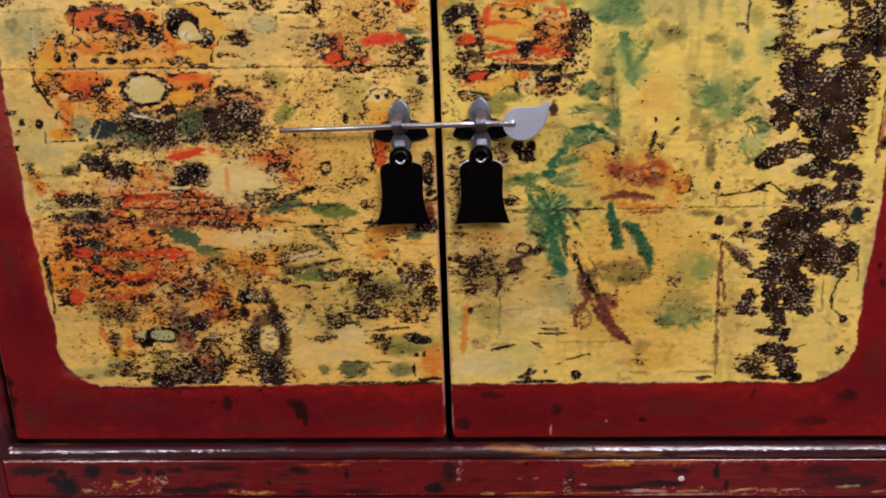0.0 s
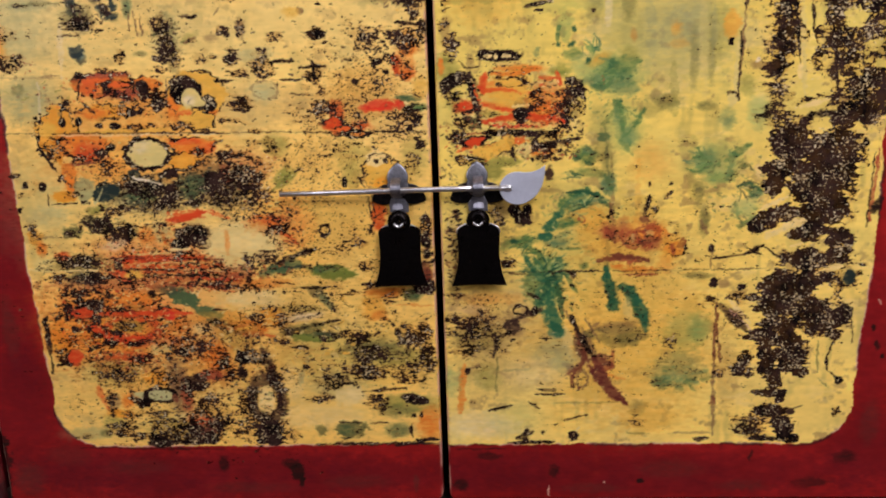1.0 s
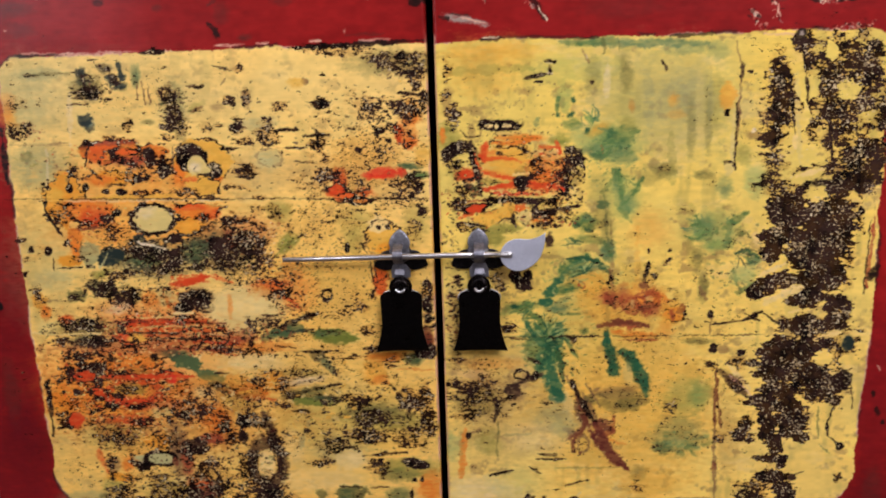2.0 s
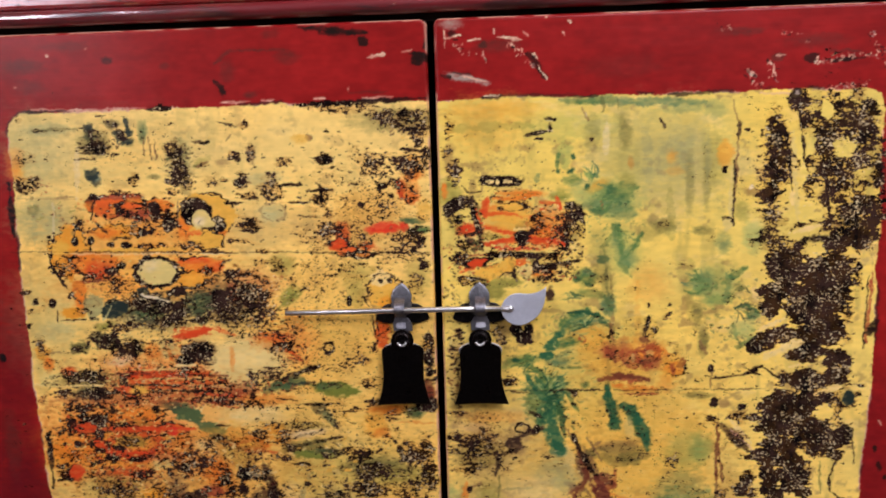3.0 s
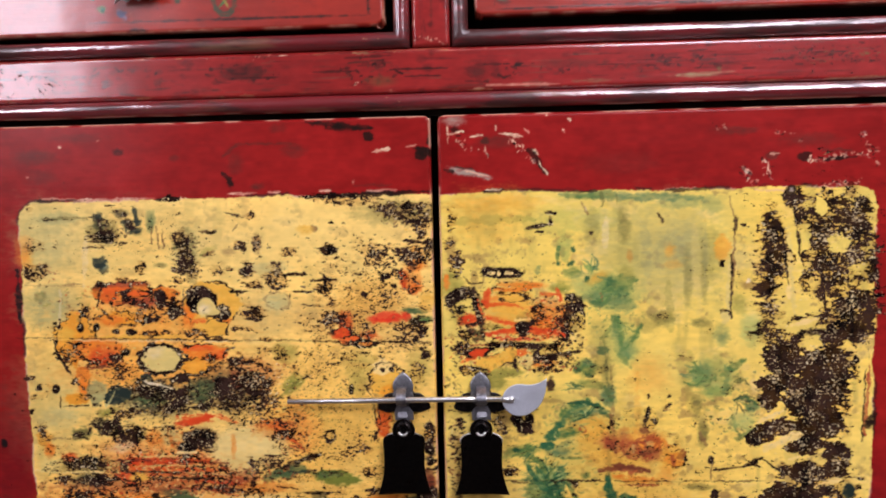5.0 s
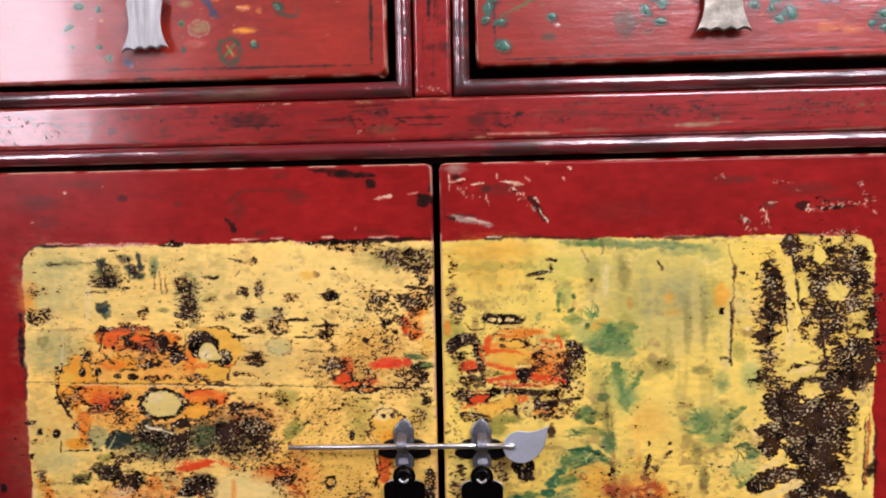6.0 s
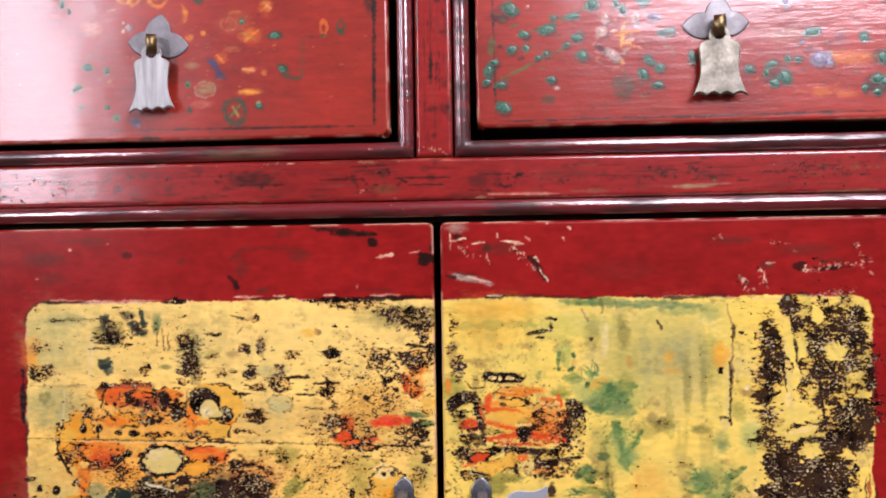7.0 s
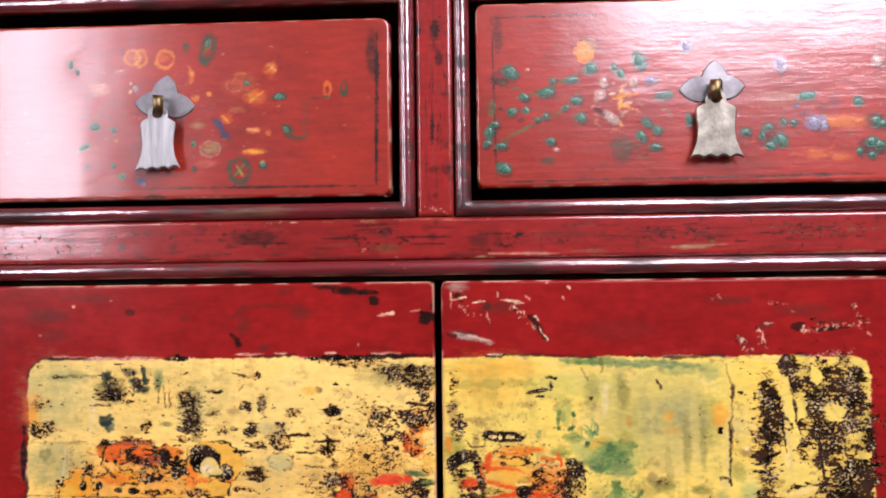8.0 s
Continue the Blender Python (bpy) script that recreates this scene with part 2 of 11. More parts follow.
def block(x0, x1, y0, y1, z0, z1, bevel=0.002, segments=2):
    """A box with softened edges."""
    bm = bmesh.new()
    bmesh.ops.create_cube(bm, size=1, matrix=Matrix.Translation(((x0 + x1) / 2, (y0 + y1) / 2, (z0 + z1) / 2)) @ Matrix.Diagonal((x1 - x0, y1 - y0, z1 - z0, 1)))
    if bevel:
        bmesh.ops.bevel(bm, geom=bm.edges[:], offset=bevel, segments=segments, affect="EDGES", profile=0.5)
        for f in bm.faces:
            f.smooth = True
    return bm


def bead_rectangle(x0, x1, z0, z1, width, proud, base, seed, low=-9.0, high=9.0):
    """A half-round bead that runs round a rectangle, mitred at the corners, slightly uneven as if cut by hand."""
    bm = bmesh.new()
    profile = [(math.cos(a) * width / 2, -math.sin(a) * proud) for a in (math.pi * i / 10 for i in range(11))]
    profile = [(-width / 2, 0.004)] + profile[::-1] + [(width / 2, 0.004)]
    corners = [(x0, z0, -1, -1), (x1, z0, 1, -1), (x1, z1, 1, 1), (x0, z1, -1, 1)]
    rings = []
    for i in range(4):
        a, b = corners[i], corners[(i + 1) % 4]
        count = max(8, int((abs(b[0] - a[0]) + abs(b[1] - a[1])) / 0.006))
        for j in range(count):
            u = j / count
            wobble = 0.0005 * noise.noise((seed + i * 9.1, u * count * 0.11, 0))
            ring = []
            for off, deep in profile:
                pa, pb = (a[0] + a[2] * off, a[1] + a[3] * off), (b[0] + b[2] * off, b[1] + b[3] * off)
                dent = 0.0004 * noise.noise((u * count * 0.6, off * 300, seed))
                ring.append(bm.verts.new((pa[0] + (pb[0] - pa[0]) * u, base + deep + wobble + dent, pa[1] + (pb[1] - pa[1]) * u + wobble)))
            rings.append(ring)
    for i, ring in enumerate(rings):
        after = rings[(i + 1) % len(rings)]
        for j in range(len(ring) - 1):
            if low < sum(v.co.z for v in (ring[j], ring[j + 1], after[j + 1], after[j])) / 4 < high:
                bm.faces.new((ring[j], ring[j + 1], after[j + 1], after[j])).smooth = True
    bmesh.ops.delete(bm, geom=[v for v in bm.verts if not v.link_faces], context="VERTS")
    bmesh.ops.recalc_face_normals(bm, faces=bm.faces[:])
    return bm


def plate(outline, y_front, thick, bulge=None, rim=0.0006, hole=None):
    """A cut sheet-metal plate with a softened rim; bulge(x, z) gives its dish in metres towards the room; hole: (x, z, radius)."""
    bm = bmesh.new()
    n = len(outline)
    cx, cz = (hole[0], hole[1]) if hole else (sum(p[0] for p in outline) / n, sum(p[1] for p in outline) / n)

    def level(x, z):
        return y_front - (bulge(x, z) if bulge else 0.0)

    rings = []
    inward = [(1.0, thick), (1.0, rim), (1 - 1.2 * rim / 0.02, 0.0)]
    if bulge and not hole:
        inward += [(0.9 - 0.068 * i, 0.0) for i in range(11)]
    for scale, back in inward:
        ring = []
        for i, (x, z) in enumerate(outline):
            qx, qz = cx + (x - cx) * scale, cz + (z - cz) * scale
            ring.append(bm.verts.new((qx, level(qx, qz) + back, qz)))
        rings.append(ring)
    for a, b in zip(rings, rings[1:]):
        for i in range(n):
            bm.faces.new((a[i], a[(i + 1) % n], b[(i + 1) % n], b[i])).smooth = True
    if hole:
        eyes = []
        for back in (0.0, thick):
            eyes.append([bm.verts.new((hole[0] + hole[2] * math.cos(a), level(hole[0], hole[1] + hole[2] * math.sin(a)) + back, hole[1] + hole[2] * math.sin(a))) for a in (2 * math.pi * i / 20 for i in range(20))])
        for ring, eye in ((rings[-1], eyes[0]), (rings[0], eyes[1])):
            loops = [bm.edges.get((v[i], v[(i + 1) % len(v)])) or bm.edges.new((v[i], v[(i + 1) % len(v)])) for v in (ring, eye) for i in range(len(v))]
            bmesh.ops.triangle_fill(bm, edges=loops, use_beauty=True)
        for i in range(20):
            bm.faces.new((eyes[0][i], eyes[0][(i + 1) % 20], eyes[1][(i + 1) % 20], eyes[1][i]))
    else:
        bm.faces.new(rings[-1]).smooth = bool(bulge)
        bm.faces.new(rings[0])
    bmesh.ops.recalc_face_normals(bm, faces=bm.faces[:])
    return bm


def strip(points, x0, x1, thick):
    """A bent strap: (y, z) points along it, x0 to x1 wide."""
    bm = bmesh.new()
    rows = []
    for i, (y, z) in enumerate(points):
        a, b = points[max(i - 1, 0)], points[min(i + 1, len(points) - 1)]
        d = Vector((b[0] - a[0], b[1] - a[1])).normalized()
        ny, nz = -d.y * thick, d.x * thick
        rows.append([bm.verts.new(p) for p in ((x0, y, z), (x1, y, z), (x1, y + ny, z + nz), (x0, y + ny, z + nz))])
    for a, b in zip(rows, rows[1:]):
        for i in range(4):
            bm.faces.new((a[i], a[(i + 1) % 4], b[(i + 1) % 4], b[i]))
    bm.faces.new(rows[0])
    bm.faces.new(rows[-1])
    bmesh.ops.recalc_face_normals(bm, faces=bm.faces[:])
    bmesh.ops.bevel(bm, geom=[e for e in bm.edges if e.calc_face_angle(0) > 0.9], offset=0.0006, segments=2, affect="EDGES")
    return bm


def tube(points, radii, sides=12):
    """A round rod through the points."""
    bm = bmesh.new()
    rings = []
    for i, p in enumerate(points):
        a, b = Vector(points[max(i - 1, 0)]), Vector(points[min(i + 1, len(points) - 1)])
        turn = (b - a).to_track_quat("Z", "Y").to_matrix()
        rings.append([bm.verts.new(Vector(p) + turn @ Vector((math.cos(2 * math.pi * j / sides) * radii[i], math.sin(2 * math.pi * j / sides) * radii[i], 0))) for j in range(sides)])
    for a, b in zip(rings, rings[1:]):
        for j in range(sides):
            bm.faces.new((a[j], a[(j + 1) % sides], b[(j + 1) % sides], b[j])).smooth = True
    bm.faces.new(rings[0])
    bm.faces.new(rings[-1])
    bmesh.ops.recalc_face_normals(bm, faces=bm.faces[:])
    return bm


# ---- painted sheets ----
def lattice_noise(x, z, size, seed):
    """Smooth noise between -1 and 1 on arrays of millimetres."""
    table = np.random.RandomState(seed).uniform(-1, 1, (256, 256))
    fx, fz = x / size + 1000.0, z / size + 1000.0
    ix, iz = np.floor(fx).astype(int), np.floor(fz).astype(int)
    tx, tz = fx - ix, fz - iz
    tx, tz = tx * tx * (3 - 2 * tx), tz * tz * (3 - 2 * tz)
    a, b = table[iz % 256, ix % 256], table[iz % 256, (ix + 1) % 256]
    c, d = table[(iz + 1) % 256, ix % 256], table[(iz + 1) % 256, (ix + 1) % 256]
    return (a * (1 - tx) + b * tx) * (1 - tz) + (c * (1 - tx) + d * tx) * tz


def smooth(low, high, v):
    u = np.clip((v - low) / (high - low), 0, 1)
    return u * u * (3 - 2 * u)


def perceived(pigment):
    """Pigments are mixed by eye, so in steps of perceived brightness."""
    return np.array(pigment) ** (1 / 2.2)


class Canvas:
    """The paint layer of one board, in millimetres: pigment and how far it has flaked off."""

    def __init__(self, x0, x1, z0, z1, step, base, seed):
        self.nx, self.nz = int(round((x1 - x0) / step)) + 1, int(round((z1 - z0) / step)) + 1
        self.x0, self.z0, self.step = x0, z0, (x1 - x0) / (self.nx - 1)
        self.x, self.z = np.meshgrid(np.linspace(x0, x1, self.nx), np.linspace(z0, z1, self.nz))
        self.colour = np.empty((self.nz, self.nx, 3))
        self.colour[:] = perceived(base)
        self.flaked = np.zeros((self.nz, self.nx))
        self.coarse = lattice_noise(self.x, self.z, 13, seed)
        self.fine = lattice_noise(self.x, self.z * 1.3, 4.5, seed + 1) * 0.7 + lattice_noise(self.x, self.z * 1.3, 2.1, seed + 2) * 0.4

        self.flaking, self.brittle = False, 0.05
        self.bristle = lattice_noise(self.x * 0.55, self.z * 1.9, 3.4, seed + 3)

    def window(self, x, z, reach):
        i0, i1 = int((x - reach - self.x0) / self.step), int((x + reach - self.x0) / self.step) + 2
        j0, j1 = int((z - reach - self.z0) / self.step), int((z + reach - self.z0) / self.step) + 2
        return slice(max(j0, 0), max(min(j1, self.nz), 0)), slice(max(i0, 0), max(min(i1, self.nx), 0))

    def oval(self, x, z, rx, rz, turn, rough):
        s = self.window(x, z, max(rx, rz) * 1.5 + 3)
        dx, dz, a = self.x[s] - x, self.z[s] - z, radians(turn)
        u, v = dx * math.cos(a) + dz * math.sin(a), dz * math.cos(a) - dx * math.sin(a)
        d = np.sqrt((u / rx) ** 2 + (v / rz) ** 2)
        return s, d + rough * (0.5 * self.coarse[s] + 0.6 * self.fine[s] + 0.6 * self.bristle[s])

    def lay(self, s, m, pigment, clean):
        self.colour[s] = self.colour[s] * (1 - m[..., None]) + perceived(pigment) * m[..., None]
        if self.flaking and pigment in (UMBER, BLACK, DKBROWN):
            self.flaked[s] = np.maximum(self.flaked[s], 0.74 * m)
        elif clean:
            self.flaked[s] *= 1 - 0.7 * m

    def blob(self, x, z, rx, rz, turn, pigment, alpha):
        small = min(rx, rz)
        s, d = self.oval(x, z, rx, rz, turn, 0.12 if alpha == 1 else (0.34 if small > 4 else 0.42))
        soft = max(0.10, 1.0 / small) + 0.5 * (1 - alpha)
        self.lay(s, alpha * (1 - smooth(1 - soft, 1 + soft * 0.6, d)), pigment, alpha >= 0.9)
        if pigment in (AMBER, GOLD, ORANGE, ORANGERED, VERMILION, STRAW) and small > 3.5 and alpha > 0.7:
            edge = 1 - smooth(0.5, 1.3, np.abs(d - 1.0) * small + 0.5 * self.fine[s])
            self.lay(s, 0.85 * edge * smooth(-0.4, 0.2, self.coarse[s]), UMBER, False)

    def wash(self, x, z, rx, rz, turn, pigment, alpha):
        """A thin, soft-edged smear of paint, streaked by the bristles."""
        s, d = self.oval(x, z, rx, rz, turn, 0.32)
        self.lay(s, np.clip(1.3 * alpha * (1 - smooth(0.5, 1.3, d)) * (0.9 + 0.3 * self.bristle[s] + 0.2 * self.coarse[s]), 0, 1), pigment, False)

    def shade_border(self, x, z, rx, rz, pigment, alpha):
        """Painted shade that darkens the bare lacquer round the yellow field."""
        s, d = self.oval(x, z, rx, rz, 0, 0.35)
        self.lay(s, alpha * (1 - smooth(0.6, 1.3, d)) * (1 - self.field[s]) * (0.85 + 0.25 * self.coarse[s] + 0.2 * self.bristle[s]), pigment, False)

    def ring(self, x, z, rx, rz, turn, wide, pigment, alpha):
        s, d = self.oval(x, z, rx, rz, turn, 0.12)
        off = np.abs(d - 1) * min(rx, rz)
        self.lay(s, alpha * (1 - smooth(wide * 0.3, wide * 0.7, off + 0.6 * self.fine[s])), pigment, False)

    def wear(self, x, z, rx, rz, amount, turn=0):
        s, d = self.oval(x, z, rx, rz, turn, 0.42 if amount > 0.8 else 0.6)
        self.flaked[s] = np.maximum(self.flaked[s], amount * (1 - smooth(0.78, 1.3, d)) if amount > 0.8 else amount - 0.45 * smooth(0.4, 1.45, d))

    def keep(self, x, z, rx, rz, amount, turn=0):
        s, d = self.oval(x, z, rx, rz, turn, 0.6)
        self.flaked[s] *= 1 - amount * (1 - smooth(0.75, 1.2, d))

    def stroke(self, x0, z0, x1, z1, wide, pigment, alpha, bend=0.0):
        length = math.hypot(x1 - x0, z1 - z0)
        s = self.window((x0 + x1) / 2, (z0 + z1) / 2, length / 2 + abs(bend) + wide)
        ux, uz = (x1 - x0) / length, (z1 - z0) / length
        u = ((self.x[s] - x0) * ux + (self.z[s] - z0) * uz) / length
        v = (self.z[s] - z0) * ux - (self.x[s] - x0) * uz
        arch = np.clip(4 * u * (1 - u), 0, 1)
        off = np.abs(v - bend * arch) + wide * 0.26 * self.fine[s] + 0.2 * wide * self.coarse[s]
        half = wide / 2 * arch ** 0.4
        soft = max(0.55, wide * 0.2)
        self.lay(s, np.clip(alpha * (0.88 + 0.35 * self.bristle[s]), 0, 1) * (1 - smooth(-soft, soft, off - half)) * (arch > 0), pigment, alpha >= 0.9)

    def scatter(self, x, z, rx, rz, count, size, alpha, seed, pigments):
        """Small ragged dabs, mostly along the grain, strewn over an oval."""
        rng = np.random.RandomState(seed)
        for _ in range(count):
            a, q = rng.uniform(0, 2 * math.pi), rng.uniform(0, 1) ** 0.55
            px, pz = x + rx * q * math.cos(a), z + rz * q * math.sin(a)
            length, turn = size * rng.uniform(0.5, 1.9), radians(rng.normal(0, 28))
            ux, uz = length / 2 * math.cos(turn), length / 2 * math.sin(turn)
            self.stroke(px - ux, pz - uz, px + ux, pz + uz, size * rng.uniform(0.25, 0.7), pigments[rng.randint(len(pigments))], min(alpha * rng.uniform(0.6, 1.2), 0.89), size * rng.normal(0, 0.12))

    def trail(self, x0, z0, x1, z1, count, size, seed):
        """A line of small chips where the lacquer has broken away: pale ground, dark wood and a grey edge."""
        rng = np.random.RandomState(seed + 900)
        for _ in range(count):
            u, off = rng.uniform(0, 1), rng.normal(0, size * 0.45)
            slope = math.atan2(z1 - z0, x1 - x0)
            px, pz = x0 + (x1 - x0) * u - off * math.sin(slope), z0 + (z1 - z0) * u + off * math.cos(slope)
            tone = (PALE, CHIP, PALE, TAUPE, UMBER, UMBER, CHIP)[rng.randint(7)]
            n, a = size * rng.uniform(0.3, 1.3), slope + rng.normal(0, 0.7)
            self.stroke(px, pz, px + n * math.cos(a), pz + n * math.sin(a), size * rng.uniform(0.2, 0.55), tone, rng.uniform(0.5, 0.89))

    def spray(self, x, z, turn, spread, count, length, wide, seed, pigments):
        """A fan of thin tapering brush strokes from one point."""
        rng = np.random.RandomState(seed + 500)
        for _ in range(count):
            a, n = radians(turn + rng.uniform(-0.5, 0.5) * spread), length * rng.uniform(0.45, 1.0)
            sx, sz = x + rng.normal(0, wide * 0.8), z + rng.normal(0, wide * 0.8)
            self.stroke(sx, sz, sx + n * math.cos(a), sz + n * math.sin(a), wide * rng.uniform(0.5, 1.1), pigments[rng.randint(len(pigments))], rng.uniform(0.55, 0.88), rng.normal(0, 0.12) * n)

    def weather(self, along, count, seed, dirt):
        """Grain lines, dirt and rubbed edges on a plain lacquered board."""
        rng = np.random.RandomState(seed)
        x0, x1, z0, z1 = self.x[0, 0], self.x[0, -1], self.z[0, 0], self.z[-1, 0]
        tones = (UMBER, DKBROWN, MAROON, (.36, .025, .02), UMBER, (.15, .06, .035), WINE)
        for i in range(count):
            px, pz = rng.uniform(x0, x1), rng.uniform(z0, z1)
            n, w = rng.gamma(2.0, 9.0) + 3, rng.uniform(0.5, 2.0)
            tone, alpha = tones[rng.randint(len(tones))], rng.uniform(0.2, 0.75)
            if i % 9 == 0:
                self.blob(px, pz, rng.uniform(2, 7), rng.uniform(2, 5), 0, UMBER, dirt * rng.uniform(0.3, 1.0))
            if along == "x":
                self.stroke(px, pz, px + n, pz + rng.normal(0, 0.8), w, tone, alpha)
            else:
                self.stroke(px, pz, px + rng.normal(0, 0.8), pz + n, w, tone, alpha)
        for i in range(count // 5):
            chip = (CHIP, (.34, .10, .06), (.30, .15, .07), (.45, .22, .08))[rng.randint(4)]
            n = rng.gamma(2.0, 6.0) + 2
            if along == "x":
                pz = rng.choice((z0 + rng.uniform(1, 3.5), z1 - rng.uniform(1, 3.5)))
                px = rng.uniform(x0, x1)
                self.stroke(px, pz, px + n, pz, rng.uniform(0.7, 1.8), chip, rng.uniform(0.3, 0.85))
            else:
                px = rng.choice((x0 + rng.uniform(1, 3), x1 - rng.uniform(1, 3)))
                pz = rng.uniform(z0, z1)
                self.stroke(px, pz, px, pz + n, rng.uniform(0.7, 1.6), chip, rng.uniform(0.3, 0.8))

    def age(self, reach, loss, seed):
        """Ragged outlines, bristle streaks and rubbed-off pigment over the whole painting."""
        shift_x = reach * (0.7 * lattice_noise(self.x, self.z, 7, seed) + 0.5 * lattice_noise(self.x, self.z, 2.6, seed + 1))
        shift_z = reach * (0.5 * lattice_noise(self.x, self.z, 6, seed + 2) + 0.4 * lattice_noise(self.x, self.z, 2.2, seed + 3))
        i = np.clip(np.rint((self.x + shift_x - self.x0) / self.step).astype(int), 0, self.nx - 1)
        j = np.clip(np.rint((self.z + shift_z - self.z0) / self.step).astype(int), 0, self.nz - 1)
        painted, self.flaked = self.colour[j, i], self.flaked[j, i]
        rubbed = lattice_noise(self.x, self.z * 2.5, 9, seed + 4) + 0.6 * lattice_noise(self.x, self.z * 2, 3, seed + 5)
        m = (loss * smooth(0.15, 0.65, rubbed))[..., None]
        painted = painted * (1 - m) + self.ground * m
        drawn = np.abs(painted - self.ground).sum(-1)
        streak = 1 + 0.03 * lattice_noise(self.x, self.z * 4, 18, seed + 6) + 0.03 * lattice_noise(self.x * 1.2, self.z * 2, 6, seed + 7)
        self.colour = painted * streak[..., None]
        self.flaked = np.maximum(self.flaked, self.flaked + self.brittle * smooth(0.2, 0.8, drawn) * self.field)

    def panel(self, x0, x1, z0, z1, corners, upper, lower, drawn_in):
        """The yellow field with rounded corners (radii: top left, top right, bottom right, bottom left) and its ragged rim."""
        x, z = self.x + drawn_in * (1 - smooth(385, 560, self.z)), self.z + 1.2 * lattice_noise(self.x, self.z, 30, 5)
        x = x + 1.5 * lattice_noise(self.x, self.z, 34, 6)
        d = np.maximum(np.maximum(x0 - x, x - x1), np.maximum(z0 - z, z - z1))
        for (cx, sx), (cz, sz), r in (((x0, 1), (z1, -1), corners[0]), ((x1, -1), (z1, -1), corners[1]), ((x1, -1), (z0, 1), corners[2]), ((x0, 1), (z0, 1), corners[3])):
            if r:
                qx, qz = (x - cx) * sx, (z - cz) * sz
                inside = (qx < r) & (qz < r)
                d = np.where(inside, np.maximum(d, np.hypot(r - qx, r - qz) - r), d)
        d = d + 0.7 * self.fine + 0.5 * self.coarse
        m = 1 - smooth(-0.4, 0.6, d)
        t = smooth(z0, z1, self.z)[..., None]
        cloud = (0.5 + 0.5 * lattice_noise(self.x, self.z, 45, 8))[..., None]
        field = perceived(lower) * (1 - t) + perceived(upper) * t
        field = field * (0.95 + 0.09 * cloud) + (cloud - 0.5) * np.array((0.0, -0.03, -0.05))
        self.colour = self.colour * (1 - m[..., None]) + field * m[..., None]
        rim = (1 - smooth(0.5, 1.3, np.abs(d))) * (lattice_noise(self.x, self.z, 17, 21) + 0.5 * self.fine > 0.05)
        self.lay(slice(None), 0.75 * rim, CHIP, False)
        scar = (1 - smooth(0.8, 2.2, np.abs(d - 1))) * smooth(0.2, 0.5, lattice_noise(self.x, self.z, 22, 33))
        self.lay(slice(None), 0.6 * scar, SOOT, False)
        self.field, self.ground = m, self.colour.copy()
        self.flaked = np.maximum(self.flaked, 0.12 * m + 0.14 * m * smooth(-0.2, 0.8, lattice_noise(self.x, self.z, 55, 14)))

    def stain(self, amount, seed):
        """Old drips and damp blotches over the yellow field."""
        drip = 0.6 * lattice_noise(self.x * 4.0, self.z * 0.4, 36, seed) + 0.4 * lattice_noise(self.x * 2.0, self.z * 0.7, 9, seed + 7) + 0.6 * lattice_noise(self.x * 1.5, self.z, 60, seed + 1)
        self.lay(slice(None), 0.5 * amount * smooth(0.2, 1.0, drip) * self.field, OLIVEDK, False)
        damp = lattice_noise(self.x, self.z * 1.5, 17, seed + 2) + 0.7 * lattice_noise(self.x, self.z * 1.4, 6, seed + 3) + 0.4 * lattice_noise(self.x, self.z, 2.6, seed + 4)
        self.lay(slice(None), 0.9 * amount * smooth(0.45, 1.3, damp) * self.field, BROWN, False)
        pale = lattice_noise(self.x * 0.7, self.z * 1.6, 26, seed + 5) + 0.5 * lattice_noise(self.x, self.z * 2.4, 7, seed + 6)
        self.lay(slice(None), 0.8 * amount * smooth(0.3, 1.1, pale) * self.field, CREAM, False)
        self.ground = self.colour.copy()

    def rub_edges(self, x0, x1, z0, z1, pigment, alpha, wide):
        d = np.minimum(np.minimum(self.x - x0, x1 - self.x), np.minimum(self.z - z0, z1 - self.z))
        m = alpha * (1 - smooth(wide * 0.4, wide, d + 0.5 * self.fine)) * smooth(-0.5, 0.2, self.coarse)
        self.lay(slice(None), m, pigment, False)

    def board(self, name, material, parent, thick, round_over, wave, corner=0.0, label=""):
        """The board itself: a fine sheet, rounded over at its rim, with sides and back."""
        nx, nz = self.nx, self.nz
        x, z = self.x / 1000, self.z / 1000
        ex, ez = np.minimum(x - x[0, 0], x[0, -1] - x), np.minimum(z - z[0, 0], z[-1, 0] - z)
        e = np.minimum(ex, ez)
        if corner:
            c = corner - np.hypot(np.maximum(corner - ex, 0), np.maximum(corner - ez, 0))
            e = np.where((ex < corner) & (ez < corner), c, e)
        r = round_over
        q = np.clip(r - np.clip(e, -1, r), 0, r * 0.98)
        y = r - np.sqrt(r * r - q * q) + wave * (lattice_noise(self.x, self.z, 70, 3) + 0.35 * lattice_noise(self.x, self.z, 24, 4))
        y = y + 0.00022 * smooth(0.45, 0.8, self.flaked) * (e > 0.004)
        y = np.where(e < 0, thick, y)
        front = np.stack((x, y, z), -1).reshape(-1, 3)
        index = np.arange(nx * nz).reshape(nz, nx)
        quads = np.stack((index[:-1, :-1], index[:-1, 1:], index[1:, 1:], index[1:, :-1]), -1).reshape(-1, 4)
        loop = np.concatenate((index[0, :-1], index[:-1, -1], index[-1, :0:-1], index[:0:-1, 0]))
        back = front[loop].copy()
        back[:, 1] = thick
        first = nx * nz + np.arange(len(loop))
        sides = np.stack((loop, first, np.roll(first, -1), np.roll(loop, -1)), -1)
        me = bpy.data.meshes.new(name)
        me.from_pydata(np.concatenate((front, back)).tolist(), [], np.concatenate((quads, sides)).tolist() + [first[::-1].tolist()])
